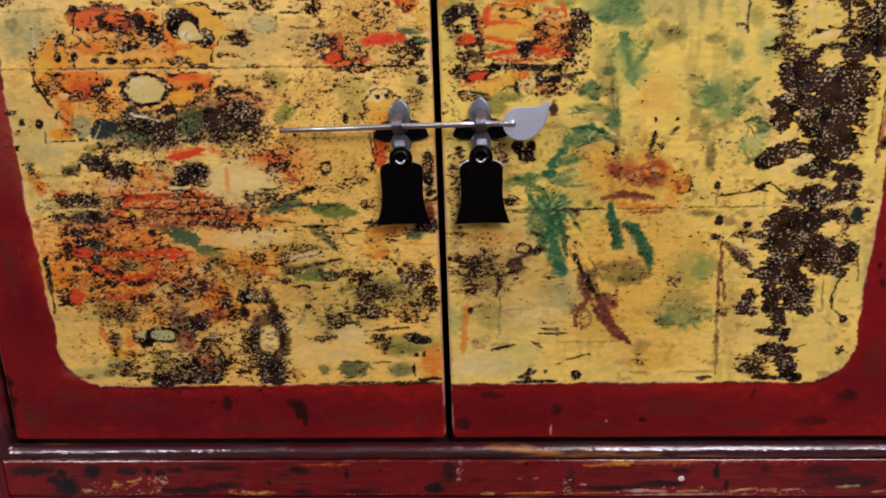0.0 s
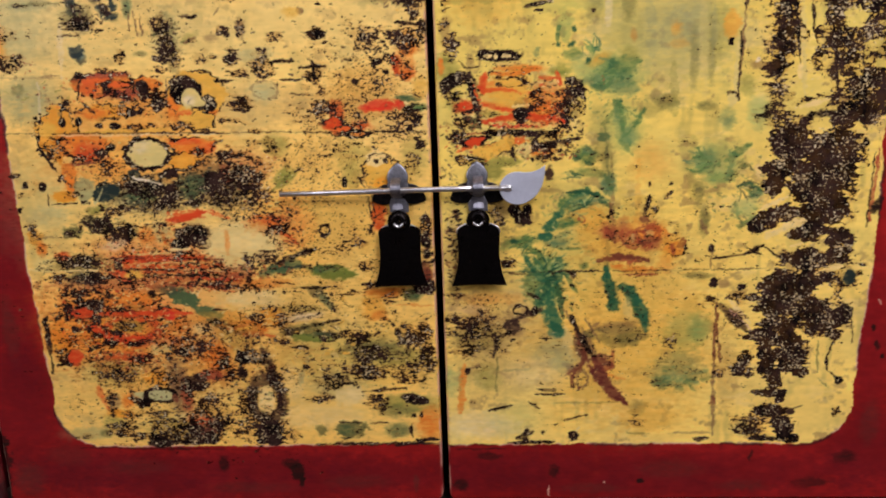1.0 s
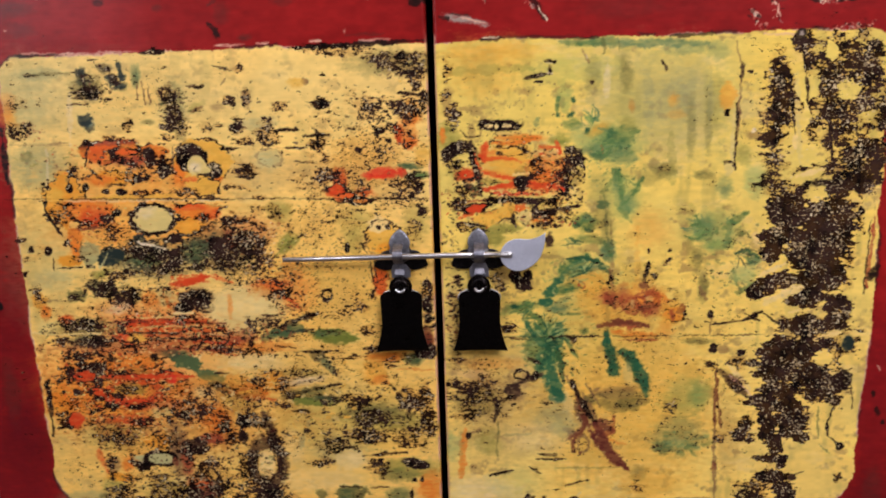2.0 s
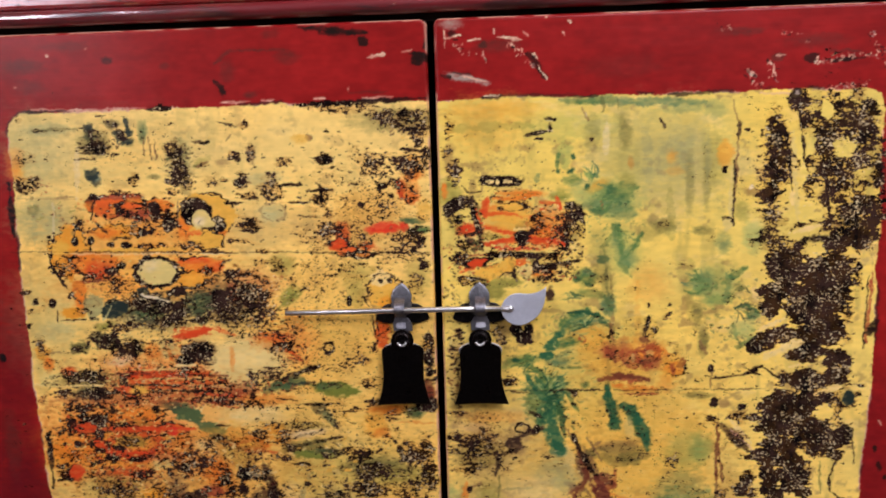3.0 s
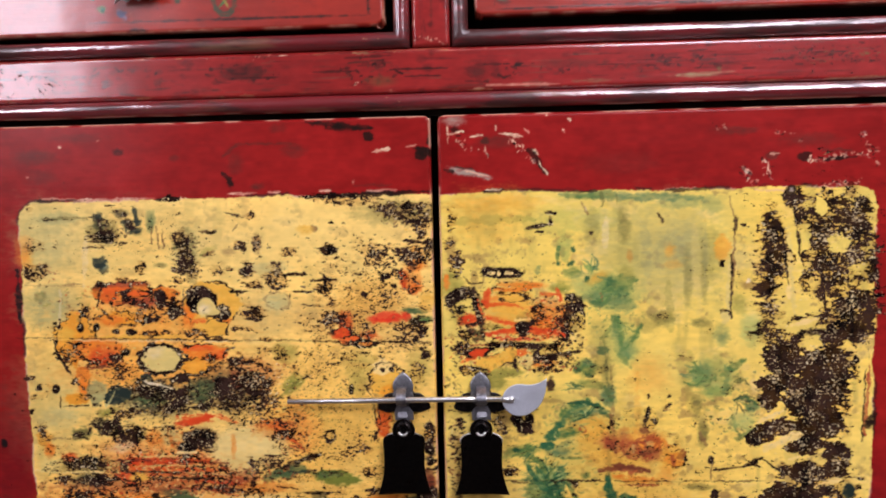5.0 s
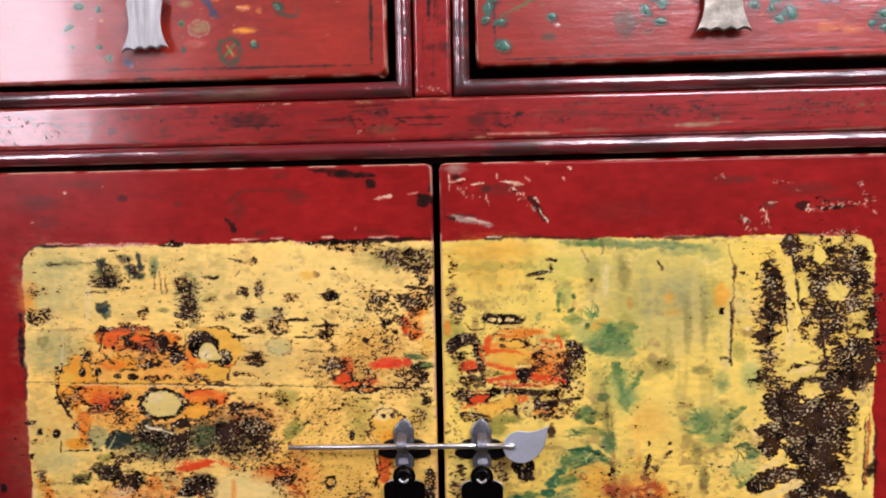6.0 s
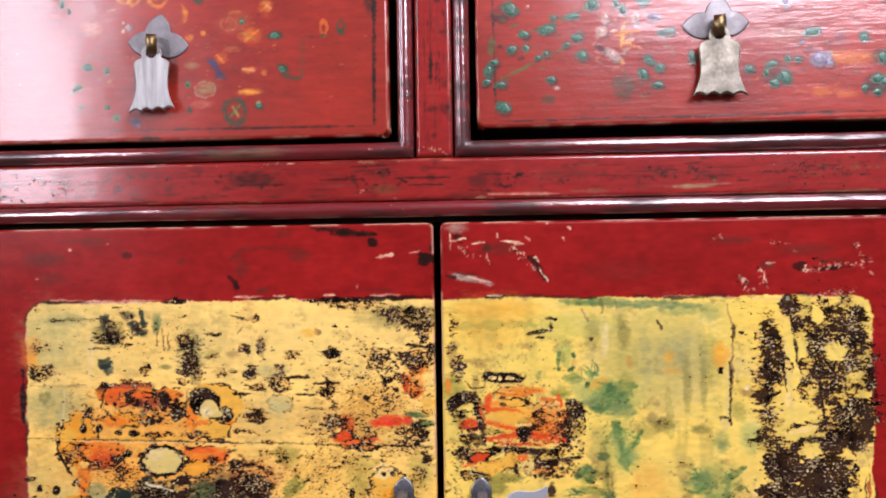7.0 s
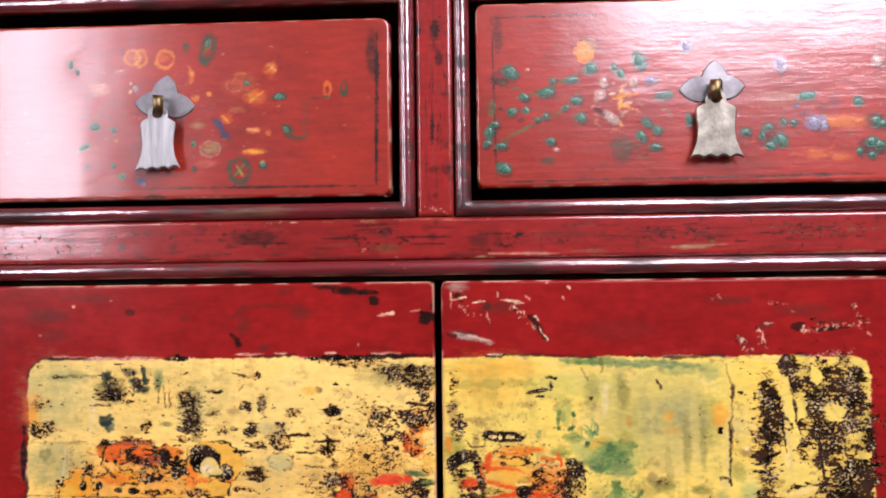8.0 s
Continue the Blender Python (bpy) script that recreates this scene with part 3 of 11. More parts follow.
        layer = me.color_attributes.new("paint", "FLOAT_COLOR", "POINT")
        rgba = np.concatenate((np.clip(self.colour, 0.06, 1) ** 2.2, self.flaked[..., None]), -1).reshape(-1, 4)
        rgba = np.concatenate((rgba, rgba[loop]))
        layer.data.foreach_set("color", rgba.astype(np.float32).ravel())
        me.shade_smooth()
        me.materials.append(material)
        ob = new(name, me)
        ob.parent = parent
        return tagged(ob, label)


# ---- the door paintings ----
def paint_left_worn_ground(c):
    c.wear(-214.2, 506.5, 229.7, 176.3, .44)
    c.wear(-67.9, 687.5, 80.6, 74.1, .45)
    c.wear(-299.5, 768.2, 119.6, 56.8, .36)
    c.wash(-117, 596.3, 110.8, 66.9, 0, GOLD, .25)
    c.wash(-92.6, 439.2, 91.9, 36.2, 0, OLIVE, .22)
    c.wash(-308.8, 435.7, 106.6, 55.2, 0, BROWN, .1)
    c.wash(-170.7, 690.5, 163.4, 21.3, 0, BROWN, .15)
    c.wash(-298.3, 683.4, 72.2, 37.8, 0, ORANGE, .32)
    c.wash(-302.2, 496, 116.6, 47.6, 0, ORANGERED, .18)
    c.wash(-325.4, 472.4, 82.3, 51.2, 0, ORANGERED, .37)
    c.wash(-261.6, 435.1, 117.7, 36.7, 0, ORANGE, .21)
    c.wash(-287.3, 631, 101.2, 22.2, 0, ORANGE, .32)
    c.wash(-192.1, 631.4, 44.4, 22, 0, BRICK, .32)
    c.wash(-276.6, 545.5, 80.3, 28.9, 0, ORANGERED, .32)
    c.wash(-140.6, 577.1, 22.3, 28.2, 0, ORANGERED, .32)
    c.wash(-269.2, 533.8, 69, 14, 0, BRICK, .24)
    c.wash(-232.5, 431.7, 29.3, 24.4, 0, ORANGE, .27)
    c.wash(-314.8, 435.7, 53.3, 14.7, 0, BROWN, .12)
    c.wash(-363.7, 472.9, 59.1, 42.3, 0, ORANGE, .24)
    c.wash(-205.8, 470.7, 81, 23.9, 0, ORANGE, .16)
    c.wash(-118.8, 568.2, 83.7, 50.9, 0, GOLD, .18)
    c.wash(-67.4, 698.1, 42.8, 31.6, 0, AMBER, .24)
    c.wash(-310.4, 768.6, 103.4, 41.3, 0, OLIVEGREY, .16)
    c.wash(-393.2, 766.2, 33.1, 46.8, 0, OLIVEGREY, .3)
    c.wash(-400.1, 597, 46.1, 62.6, 0, OLIVEGREY, .22)
    c.wash(-289, 666.8, 111.5, 59.9, 0, AMBER, .24)
    c.wash(-173.9, 434.1, 162.8, 72.9, 0, OLIVE, .06)


def paint_left_upper_left(c):
    c.wear(-262.6, 806.9, 10.7, 2.5, .7)
    c.stroke(-325.4, 801.5, -314.4, 802.2, 1.6, UMBER, .8)
    c.wash(-373.3, 790.4, 24.6, 6.2, 0, OLIVEGREY, .5)
    c.stroke(-389.9, 789.5, -340.3, 791.3, 2.2, OLIVEDK, .45)
    c.wear(-381.7, 789.2, 8.2, 3.1, .5)
    c.wear(-402.1, 800.2, 4.4, 6.1, .5)
    c.blob(-333.4, 790, 6.5, 4.6, 0, DKTEAL, .75)
    c.blob(-332.7, 782.3, 7.1, 5.1, 0, DKTEAL, .75)
    c.wash(-331.2, 777.1, 16.3, 14.4, 0, OLIVEDK, .35)
    c.wear(-331.8, 771.9, 15.3, 8.3, .6)
    c.stroke(-348.2, 772.5, -315.5, 771.4, 2.2, UMBER, .7)
    c.stroke(-346.2, 767.2, -319, 765.2, 2.2, UMBER, .8)
    c.stroke(-349.7, 761.6, -327.8, 760.9, 2.2, UMBER, .7)
    c.wash(-310, 794.3, 7.6, 4.1, 0, DKTEAL, .6)
    c.stroke(-307.5, 788.1, -300.5, 773.4, 7, DKTEAL, .9)
    c.stroke(-295.2, 799.9, -293.6, 781.4, 4.8, DKTEAL, 1)
    c.wash(-295.9, 775.9, 7.6, 4.1, 0, OLIVEDK, .6)
    c.wash(-281, 782, 4.3, 7.2, 0, LEAFTEAL, .6)
    c.stroke(-273.8, 773.5, -273.4, 758, 1.6, BROWN, .7)
    c.stroke(-269, 773.4, -267.8, 759.4, 1.6, BROWN, .7)
    c.wear(-271.6, 774, 7.6, 1.5, .55)
    c.wash(-246.4, 756.1, 14.1, 28.5, 0, OLIVEGREY, .4)
    c.wear(-250.6, 767.6, 9.7, 13.4, .58)
    c.wear(-246.9, 740.4, 15.2, 17.7, .62)
    c.wear(-254.8, 727.5, 8.2, 6.3, .58)
    c.blob(-336.2, 745.9, 4.4, 6.8, 25, DKTEAL, .9)
    c.blob(-329.8, 739.9, 5.5, 4.7, -30, DKTEAL, .7)
    c.wash(-328.9, 743.1, 4.4, 5.2, 0, TEAL, .5)
    c.wear(-290.6, 740.8, 7.7, 10.5, .6)
    c.wash(-272.4, 742.3, 7.6, 2.6, 0, OLIVEDK, .4)
    c.wash(-406.6, 750.9, 8.3, 10.5, 0, AMBER, .39)
    c.wear(-399.5, 761.2, 13.8, 9.4, .5)
    c.wear(-400.5, 734.8, 16.7, 13.2, .56)
    c.wash(-385.5, 702.1, 34.7, 23.7, 0, OLIVEGREY, .5)
    c.stroke(-416, 724.6, -349.2, 722.5, 1.7, BROWN, .4)
    c.wash(-395.2, 713.2, 6.7, 5.4, 0, OLIVEDK, .45)
    c.stroke(-345.2, 775, -350.7, 719.9, 4.4, PALE, .4)
    c.stroke(-394, 721.2, -397.9, 678, 3.9, OLIVEGREY, .35)
    c.stroke(-374.5, 720.6, -378.7, 677.5, 3.3, PALE, .35)
    c.stroke(-232.6, 774.7, -220.3, 773.8, 3.8, DKBROWN, .8)
    c.stroke(-208.7, 794.3, -186.9, 787.4, 1.6, UMBER, .8)
    c.stroke(-193.3, 781, -198.8, 774, 1.6, BROWN, .6)
    c.wash(-224.8, 755.3, 9.7, 4.1, 30, OLIVE, .4)
    c.wear(-222.3, 752.7, 6.5, 3.1, .48)
    c.wear(-218.4, 736.9, 9.8, 11.5, .52)
    c.wear(-194.6, 760.5, 6.4, 4.1, .66)
    c.wear(-202.1, 736.4, 4.3, 1.6, .62)


def paint_left_middle_and_right_of_the_top(c):
    c.wear(-103.4, 806, 26.2, 4, .7)
    c.wear(-80.2, 801.2, 31.3, 6, .56)
    c.wash(-36.4, 789.6, 44.2, 12.5, 0, OLIVEDK, .4)
    c.wear(-33.6, 793.5, 36.4, 8, .57)
    c.blob(-28.3, 795.3, 6.2, 3.5, 0, UMBER, .9)
    c.wear(-12.5, 776.2, 8.3, 12.6, .62)
    c.wear(-31.5, 783.4, 15.6, 6, .52)
    c.stroke(-57.2, 791.3, -20.9, 788, 2.1, UMBER, .6)
    c.wear(-181.4, 788.7, 5.3, 4, .6)
    c.wash(-175.7, 761.4, 4.8, 8.2, 0, BROWN, .5)
    c.wear(-175.6, 763, 4.3, 7.2, .55)
    c.stroke(-198.5, 758.6, -185.7, 757.1, 4.3, UMBER, .9)
    c.wear(-145.3, 752.7, 9.6, 5.1, .6)
    c.wear(-106.7, 755.5, 10.6, 6.1, .62)
    c.stroke(-120, 756.5, -95, 755.6, 2.1, UMBER, .9)
    c.blob(-101.5, 753.3, 6.4, 3.1, 0, UMBER, .9)
    c.stroke(-121.1, 778, -115.6, 773.2, 4.2, BROWN, .8)
    c.wear(-102.4, 780.8, 3.2, 3, .58)
    c.wash(-126.6, 775.1, 8.5, 5.1, 0, GOLD, .59)
    c.wear(-62, 749.9, 21.1, 14.3, .6)
    c.wear(-14.7, 747.3, 23.6, 13.3, .62)
    c.wear(-6.4, 757.2, 15.7, 6.1, .68)
    c.stroke(-32.4, 761.7, -3.7, 759.7, 2.6, UMBER, .7)
    c.wash(-166.9, 737.8, 26.9, 6.2, 0, TEAL, .18)
    c.wear(-186.3, 732.2, 7.6, 10.4, .64)
    c.blob(-187.2, 734.3, 4.3, 5.2, 0, UMBER, .75)
    c.wear(-156.9, 728.1, 13.5, 11.5, .62)
    c.wear(-181.7, 721.6, 10.8, 6.3, .62)
    c.stroke(-151.2, 731.1, -127, 731.4, 4.3, DKBROWN, .9)
    c.stroke(-124.8, 725, -98, 725.2, 2.7, UMBER, .9)
    c.stroke(-110.4, 731.9, -110.6, 712.5, 3.2, UMBER, .75)
    c.wear(-108.1, 717.7, 10.7, 11.5, .62)
    c.stroke(-201.3, 715.3, -182.3, 714.7, 2.7, UMBER, .8)
    c.stroke(-141.7, 714, -117.5, 713.3, 2.2, UMBER, .8)
    c.wash(-158.8, 703.4, 13.5, 10.6, 0, SAGE, .6)
    c.ring(-157.6, 705, 11.9, 8.5, 0, 1.4, BROWN, .4)
    c.wear(-180.3, 693.4, 15.3, 8.5, .66)
    c.stroke(-192.8, 687.9, -171, 686.8, 2.7, UMBER, .85)
    c.wear(-198.1, 677.9, 12.1, 5.4, .62)
    c.wear(-104.8, 701.8, 16.1, 7.4, .56)
    c.stroke(-134.6, 701.1, -110.3, 699.3, 1.6, UMBER, .6)
    c.wear(-105.7, 687.5, 11.9, 14.9, .63)
    c.wear(-67, 706, 21.4, 9.4, .5)
    c.blob(-71.5, 710.3, 3.7, 2.6, 0, UMBER, .95)
    c.wear(-39.2, 729.6, 9.5, 7.2, .6)
    c.blob(-50.9, 727.9, 4.2, 2.6, 0, UMBER, .9)
    c.blob(-41.8, 718.2, 2.7, 2.6, 0, UMBER, .95)
    c.stroke(-80.5, 730.9, -71, 729, 2.7, UMBER, .85)
    c.wear(-40, 710.4, 37.2, 20.9, .42)
    c.wear(-38.9, 677.1, 18.8, 11.7, .6)
    c.wear(-17.6, 674.4, 10.7, 11.7, .6)
    c.wear(-83.9, 690.6, 13.4, 10.6, .5)


def paint_left_red_and_green_sprig_beside_the_opening(c):
    c.wash(-90.9, 681.8, 8.6, 11.7, 0, ORANGERED, 1)
    c.blob(-94.8, 671.2, 8.7, 5.4, 0, VERMILION, .95)
    c.blob(-88.5, 666.7, 15.2, 5.9, -20, ORANGERED, .95)
    c.blob(-73.7, 661.5, 14.1, 3.8, 0, ORANGE, .75)
    c.wash(-66.2, 669.9, 9.7, 5.3, 0, ORANGERED, .73)
    c.stroke(-69.1, 686.5, -26.1, 688.9, 10.2, VERMILION, 1, -1.1)
    c.stroke(-60.1, 683, -41.1, 686.7, 4.8, ORANGERED, .9)
    c.stroke(-35.4, 695, -9.9, 692.2, 4.3, FERN, .9)
    c.wash(-16.1, 684.9, 13.3, 4.2, 0, LEAF, .6)
    c.blob(-24.4, 689.9, 2.1, 2.1, 0, CREAM, .95)
    c.wash(-19.2, 738.2, 9.5, 6.2, 0, ORANGE, .79)
    c.wash(-32, 724.2, 4.2, 11.4, 0, ORANGERED, .93)
    c.wash(-22.8, 716.6, 8.5, 7.3, 0, ORANGERED, .66)
    c.wash(-11.1, 704.3, 8.5, 11.5, 0, GOLD, .59)


def paint_left_large_blossom(c):
    c.blob(-305.8, 714.8, 34.2, 11.7, 0, ORANGE, .9)
    c.blob(-318.9, 720.5, 18.8, 5.3, 0, ORANGERED, .8)
    c.blob(-297.5, 714.5, 16.5, 3.7, 0, ORANGERED, .85)
    c.blob(-269.9, 714.8, 14.3, 5.8, -10, ORANGE, .95)
    c.wash(-307.5, 723.9, 27.5, 3.2, 0, BRICK, .73)
    c.wear(-309.8, 727.7, 15.4, 2.6, .62)
    c.wash(-325.6, 711.1, 11.1, 7.5, 0, ORANGERED, .73)
    c.blob(-309.1, 709.5, 5, 5.9, 0, UMBER, .9)
    c.wear(-303, 705.1, 12.2, 7.5, .56)
    c.blob(-275, 712.8, 5.5, 5.8, 0, UMBER, 1)
    c.wear(-272.4, 706.3, 6.6, 8.5, .7)
    c.blob(-324.1, 705.7, 2.2, 2.1, 0, UMBER, 1)
    c.blob(-308.6, 690.2, 27.8, 7, 0, AMBER, .95)
    c.wash(-325.6, 688.5, 14.5, 5.4, 0, ORANGE, .86)
    c.wear(-283.2, 693.8, 30.4, 11.8, .53)
    c.blob(-287.1, 688.5, 5, 4.3, 0, UMBER, 1)
    c.blob(-261.5, 695.3, 6.6, 7.5, 0, UMBER, 1)
    c.wear(-257.8, 698.4, 14.3, 12.8, .62)
    c.wear(-352.8, 694.7, 8.9, 8.6, .63)
    c.wear(-293.9, 697.8, 12.2, 4.3, .54)
    c.blob(-223.3, 702.7, 28.4, 23.4, 0, GOLD, 1)
    c.wash(-246.3, 692.7, 7.2, 11.8, 0, ORANGE, 1)
    c.wash(-208.4, 685.2, 5.5, 4.3, 0, ORANGE, .99)
    c.wash(-234.2, 685.9, 7.7, 3.2, 0, ORANGERED, .86)
    c.blob(-232.7, 707.3, 15.9, 14.3, 0, DKBROWN, 1)
    c.blob(-213.6, 694.4, 9.9, 8.5, 0, DKBROWN, 1)
    c.blob(-229, 699.7, 9.9, 9.6, -30, STRAW, 1)
    c.blob(-222.3, 695.2, 8.8, 4.8, 0, STRAW, 1)
    c.wash(-230.2, 698.6, 6, 5.9, 0, PALE, .5)
    c.blob(-221.1, 679, 16.5, 9.7, 0, GOLD, .95)
    c.blob(-362.9, 668.8, 21.4, 23, 0, AMBER, .97)
    c.blob(-339.6, 657.2, 23.6, 14.3, 0, ORANGE, .9)
    c.wash(-335.7, 651.6, 18, 9.9, 0, VERMILION, .66)
    c.wash(-357.6, 657.7, 10.2, 12.1, 0, ORANGE, .73)
    c.stroke(-376.7, 684, -385.1, 659.5, 2.2, UMBER, .9)
    c.stroke(-385, 660.6, -368.7, 633.5, 2.8, UMBER, .9)
    c.blob(-356.8, 681.2, 3.9, 4.9, 0, UMBER, 1)
    c.blob(-339.8, 682.4, 3.4, 3.8, 0, UMBER, 1)
    c.blob(-320.8, 677.5, 3.9, 2.7, 0, UMBER, 1)
    c.blob(-304.7, 676, 6.1, 3.3, -10, UMBER, 1)
    c.wear(-282.6, 674.3, 16.7, 4.3, .66)
    c.wear(-240.9, 674.7, 13.8, 4.9, .64)
    c.wash(-294.1, 671.3, 50.1, 2.7, 0, GOLD, .86)
    c.stroke(-423.7, 672.1, 6.1, 662, 1.4, UMBER, .6)
    c.stroke(-390, 669.6, -200.3, 665.5, 1.7, PALE, .55)
    c.stroke(-238.8, 667.6, -200.1, 667.1, 1.7, UMBER, .7)
    c.stroke(-359.9, 640, -326.8, 641.4, 2.8, MAROON, .8)
    c.wear(-322.2, 646.8, 12.4, 8.8, .6)
    c.stroke(-317.4, 653.9, -306.9, 657.4, 5.6, UMBER, .9)
    c.blob(-231.6, 655.4, 24.4, 9.3, 0, ORANGE, .95)
    c.wash(-236.8, 659.9, 16.6, 3.8, 0, ORANGERED, .99)
    c.wash(-216.9, 652.9, 11.1, 5.5, 0, ORANGERED, .73)
    c.blob(-241.5, 640.3, 16.7, 7.7, 0, AMBER, .95)
    c.wear(-226.2, 648.7, 8.9, 4.4, .62)
    c.wear(-199.4, 643.6, 12.2, 10.9, .66)
    c.wear(-225, 637.7, 10, 5.5, .5)
    c.blob(-277, 648.4, 21.8, 15.4, 0, STRAW, 1)
    c.wash(-284.6, 655.8, 11.2, 6.6, 0, PALE, .35)
    c.ring(-277, 648.4, 21.2, 14.8, 0, 3.6, UMBER, .95)
    c.blob(-356.5, 631, 7.4, 11.1, 0, ORANGE, .8)
    c.wash(-356.4, 618.7, 5.7, 9, 0, ORANGE, .99)
    c.wear(-366.1, 627.3, 5.7, 5.6, .62)
    c.wash(-365.1, 608.7, 14.9, 6.2, 0, AMBER, 1)
    c.stroke(-379.2, 602.2, -352.2, 602.2, 2.3, UMBER, .85)
    c.stroke(-381.7, 613.6, -381.3, 598.9, 2.3, UMBER, .8)
    c.wear(-358, 610.2, 10.3, 4.5, .55)
    c.wear(-409.7, 631.2, 6.9, 4.5, .6)
    c.blob(-401.9, 620.9, 3.4, 3.9, -20, UMBER, 1)
    c.blob(-385, 618.8, 4, 4.5, -20, UMBER, 1)
    c.wear(-410.7, 611.5, 5.8, 3.4, .55)
    c.blob(-411.2, 596.1, 2.3, 2.8, 0, UMBER, .9)
    c.wear(-312.4, 634.4, 22.6, 10, .56)


def paint_left_dark_foliage_under_the_blossom(c):
    c.blob(-342.6, 615, 11.4, 13.5, 0, OLIVEGREY, .8)
    c.wash(-281.3, 608.5, 45.2, 20.2, 0, DKTEAL, .55)
    c.wash(-204.4, 617.8, 33.5, 25, 0, MOSS, .5)
    c.blob(-323.5, 612.3, 14.2, 10.1, 25, DKTEAL, 1)
    c.blob(-291.5, 629.4, 7.3, 6.7, 0, DKTEAL, .95)
    c.blob(-258.3, 628.6, 11.2, 5.5, 10, DKTEAL, .95)
    c.blob(-235.4, 615.8, 15.7, 16.7, 0, MOSS, .75)
    c.blob(-215.8, 622, 8.4, 10, 0, DKTEAL, 1)
    c.blob(-274.5, 619.5, 12.4, 5.6, 0, DKTEAL, .9)
    c.blob(-287.3, 605.8, 15.8, 5.1, 0, FERN, .7)
    c.wear(-283.4, 615.2, 39.5, 14.5, .6)
    c.wear(-317.1, 594, 28.5, 9.1, .62)
    c.wear(-233.2, 610.1, 28.1, 19, .6)
    c.wear(-268, 600.8, 20.3, 7.9, .64)
    c.wear(-187.1, 624.6, 34.4, 22.1, .6)
    c.wear(-205.3, 608.4, 25.7, 14.5, .6)
    c.wear(-166.2, 607.4, 17.8, 7.8, .62)
    c.wash(-201.3, 628.3, 7.8, 11, 0, BRICK, .59)
    c.wear(-195.4, 645.2, 16.6, 6.6, .62)
    c.stroke(-324, 617.9, -335.1, 601.2, 2.8, SAGE, .75)
    c.stroke(-309.2, 613, -289, 615.9, 2.3, SAGE, .6)
    c.stroke(-298.6, 606, -275.5, 610, 2.3, OLIVE, .7)
    c.stroke(-282.1, 626.9, -260.4, 619.2, 2.3, CREAM, .6)
    c.scatter(-278.5, 608.4, 45.2, 22.4, 40, 3.4, .7, 31, (SAGE, CREAM, OLIVE, BROWN))
    c.scatter(-187.3, 622.9, 33.3, 19.3, 50, 2.8, .7, 32, (STRAW, OLIVE, BROWN, CHIP))
    c.wash(-332.4, 595.5, 13.7, 5.1, 10, OLIVE, .7)
    c.blob(-334.1, 581.3, 16.1, 9.1, -10, MOSS, .8)
    c.wear(-333.1, 579.5, 17.2, 10.3, .64)
    c.wear(-308, 573.3, 17.2, 12.6, .64)
    c.wash(-305.3, 572.1, 13.7, 8, 0, OLIVEDK, .5)
    c.blob(-361.5, 573.8, 11.5, 7.5, 0, OLIVEDK, .8)
    c.wear(-361.6, 573.2, 10.4, 5.7, .5)
    c.wear(-401.4, 578.7, 6.9, 6.9, .62)
    c.wash(-401, 569.4, 7.5, 9.2, 0, AMBER, .73)
    c.wash(-395.1, 556.5, 5.2, 8.7, 0, ORANGE, .99)
    c.stroke(-398.2, 568.2, -373.7, 568.9, 1.7, BROWN, .6)
    c.wash(-318.1, 560.8, 14.4, 5.8, 20, PALE, .5)
    c.wash(-383.5, 590.9, 23, 11.4, 0, SAGE, .35)


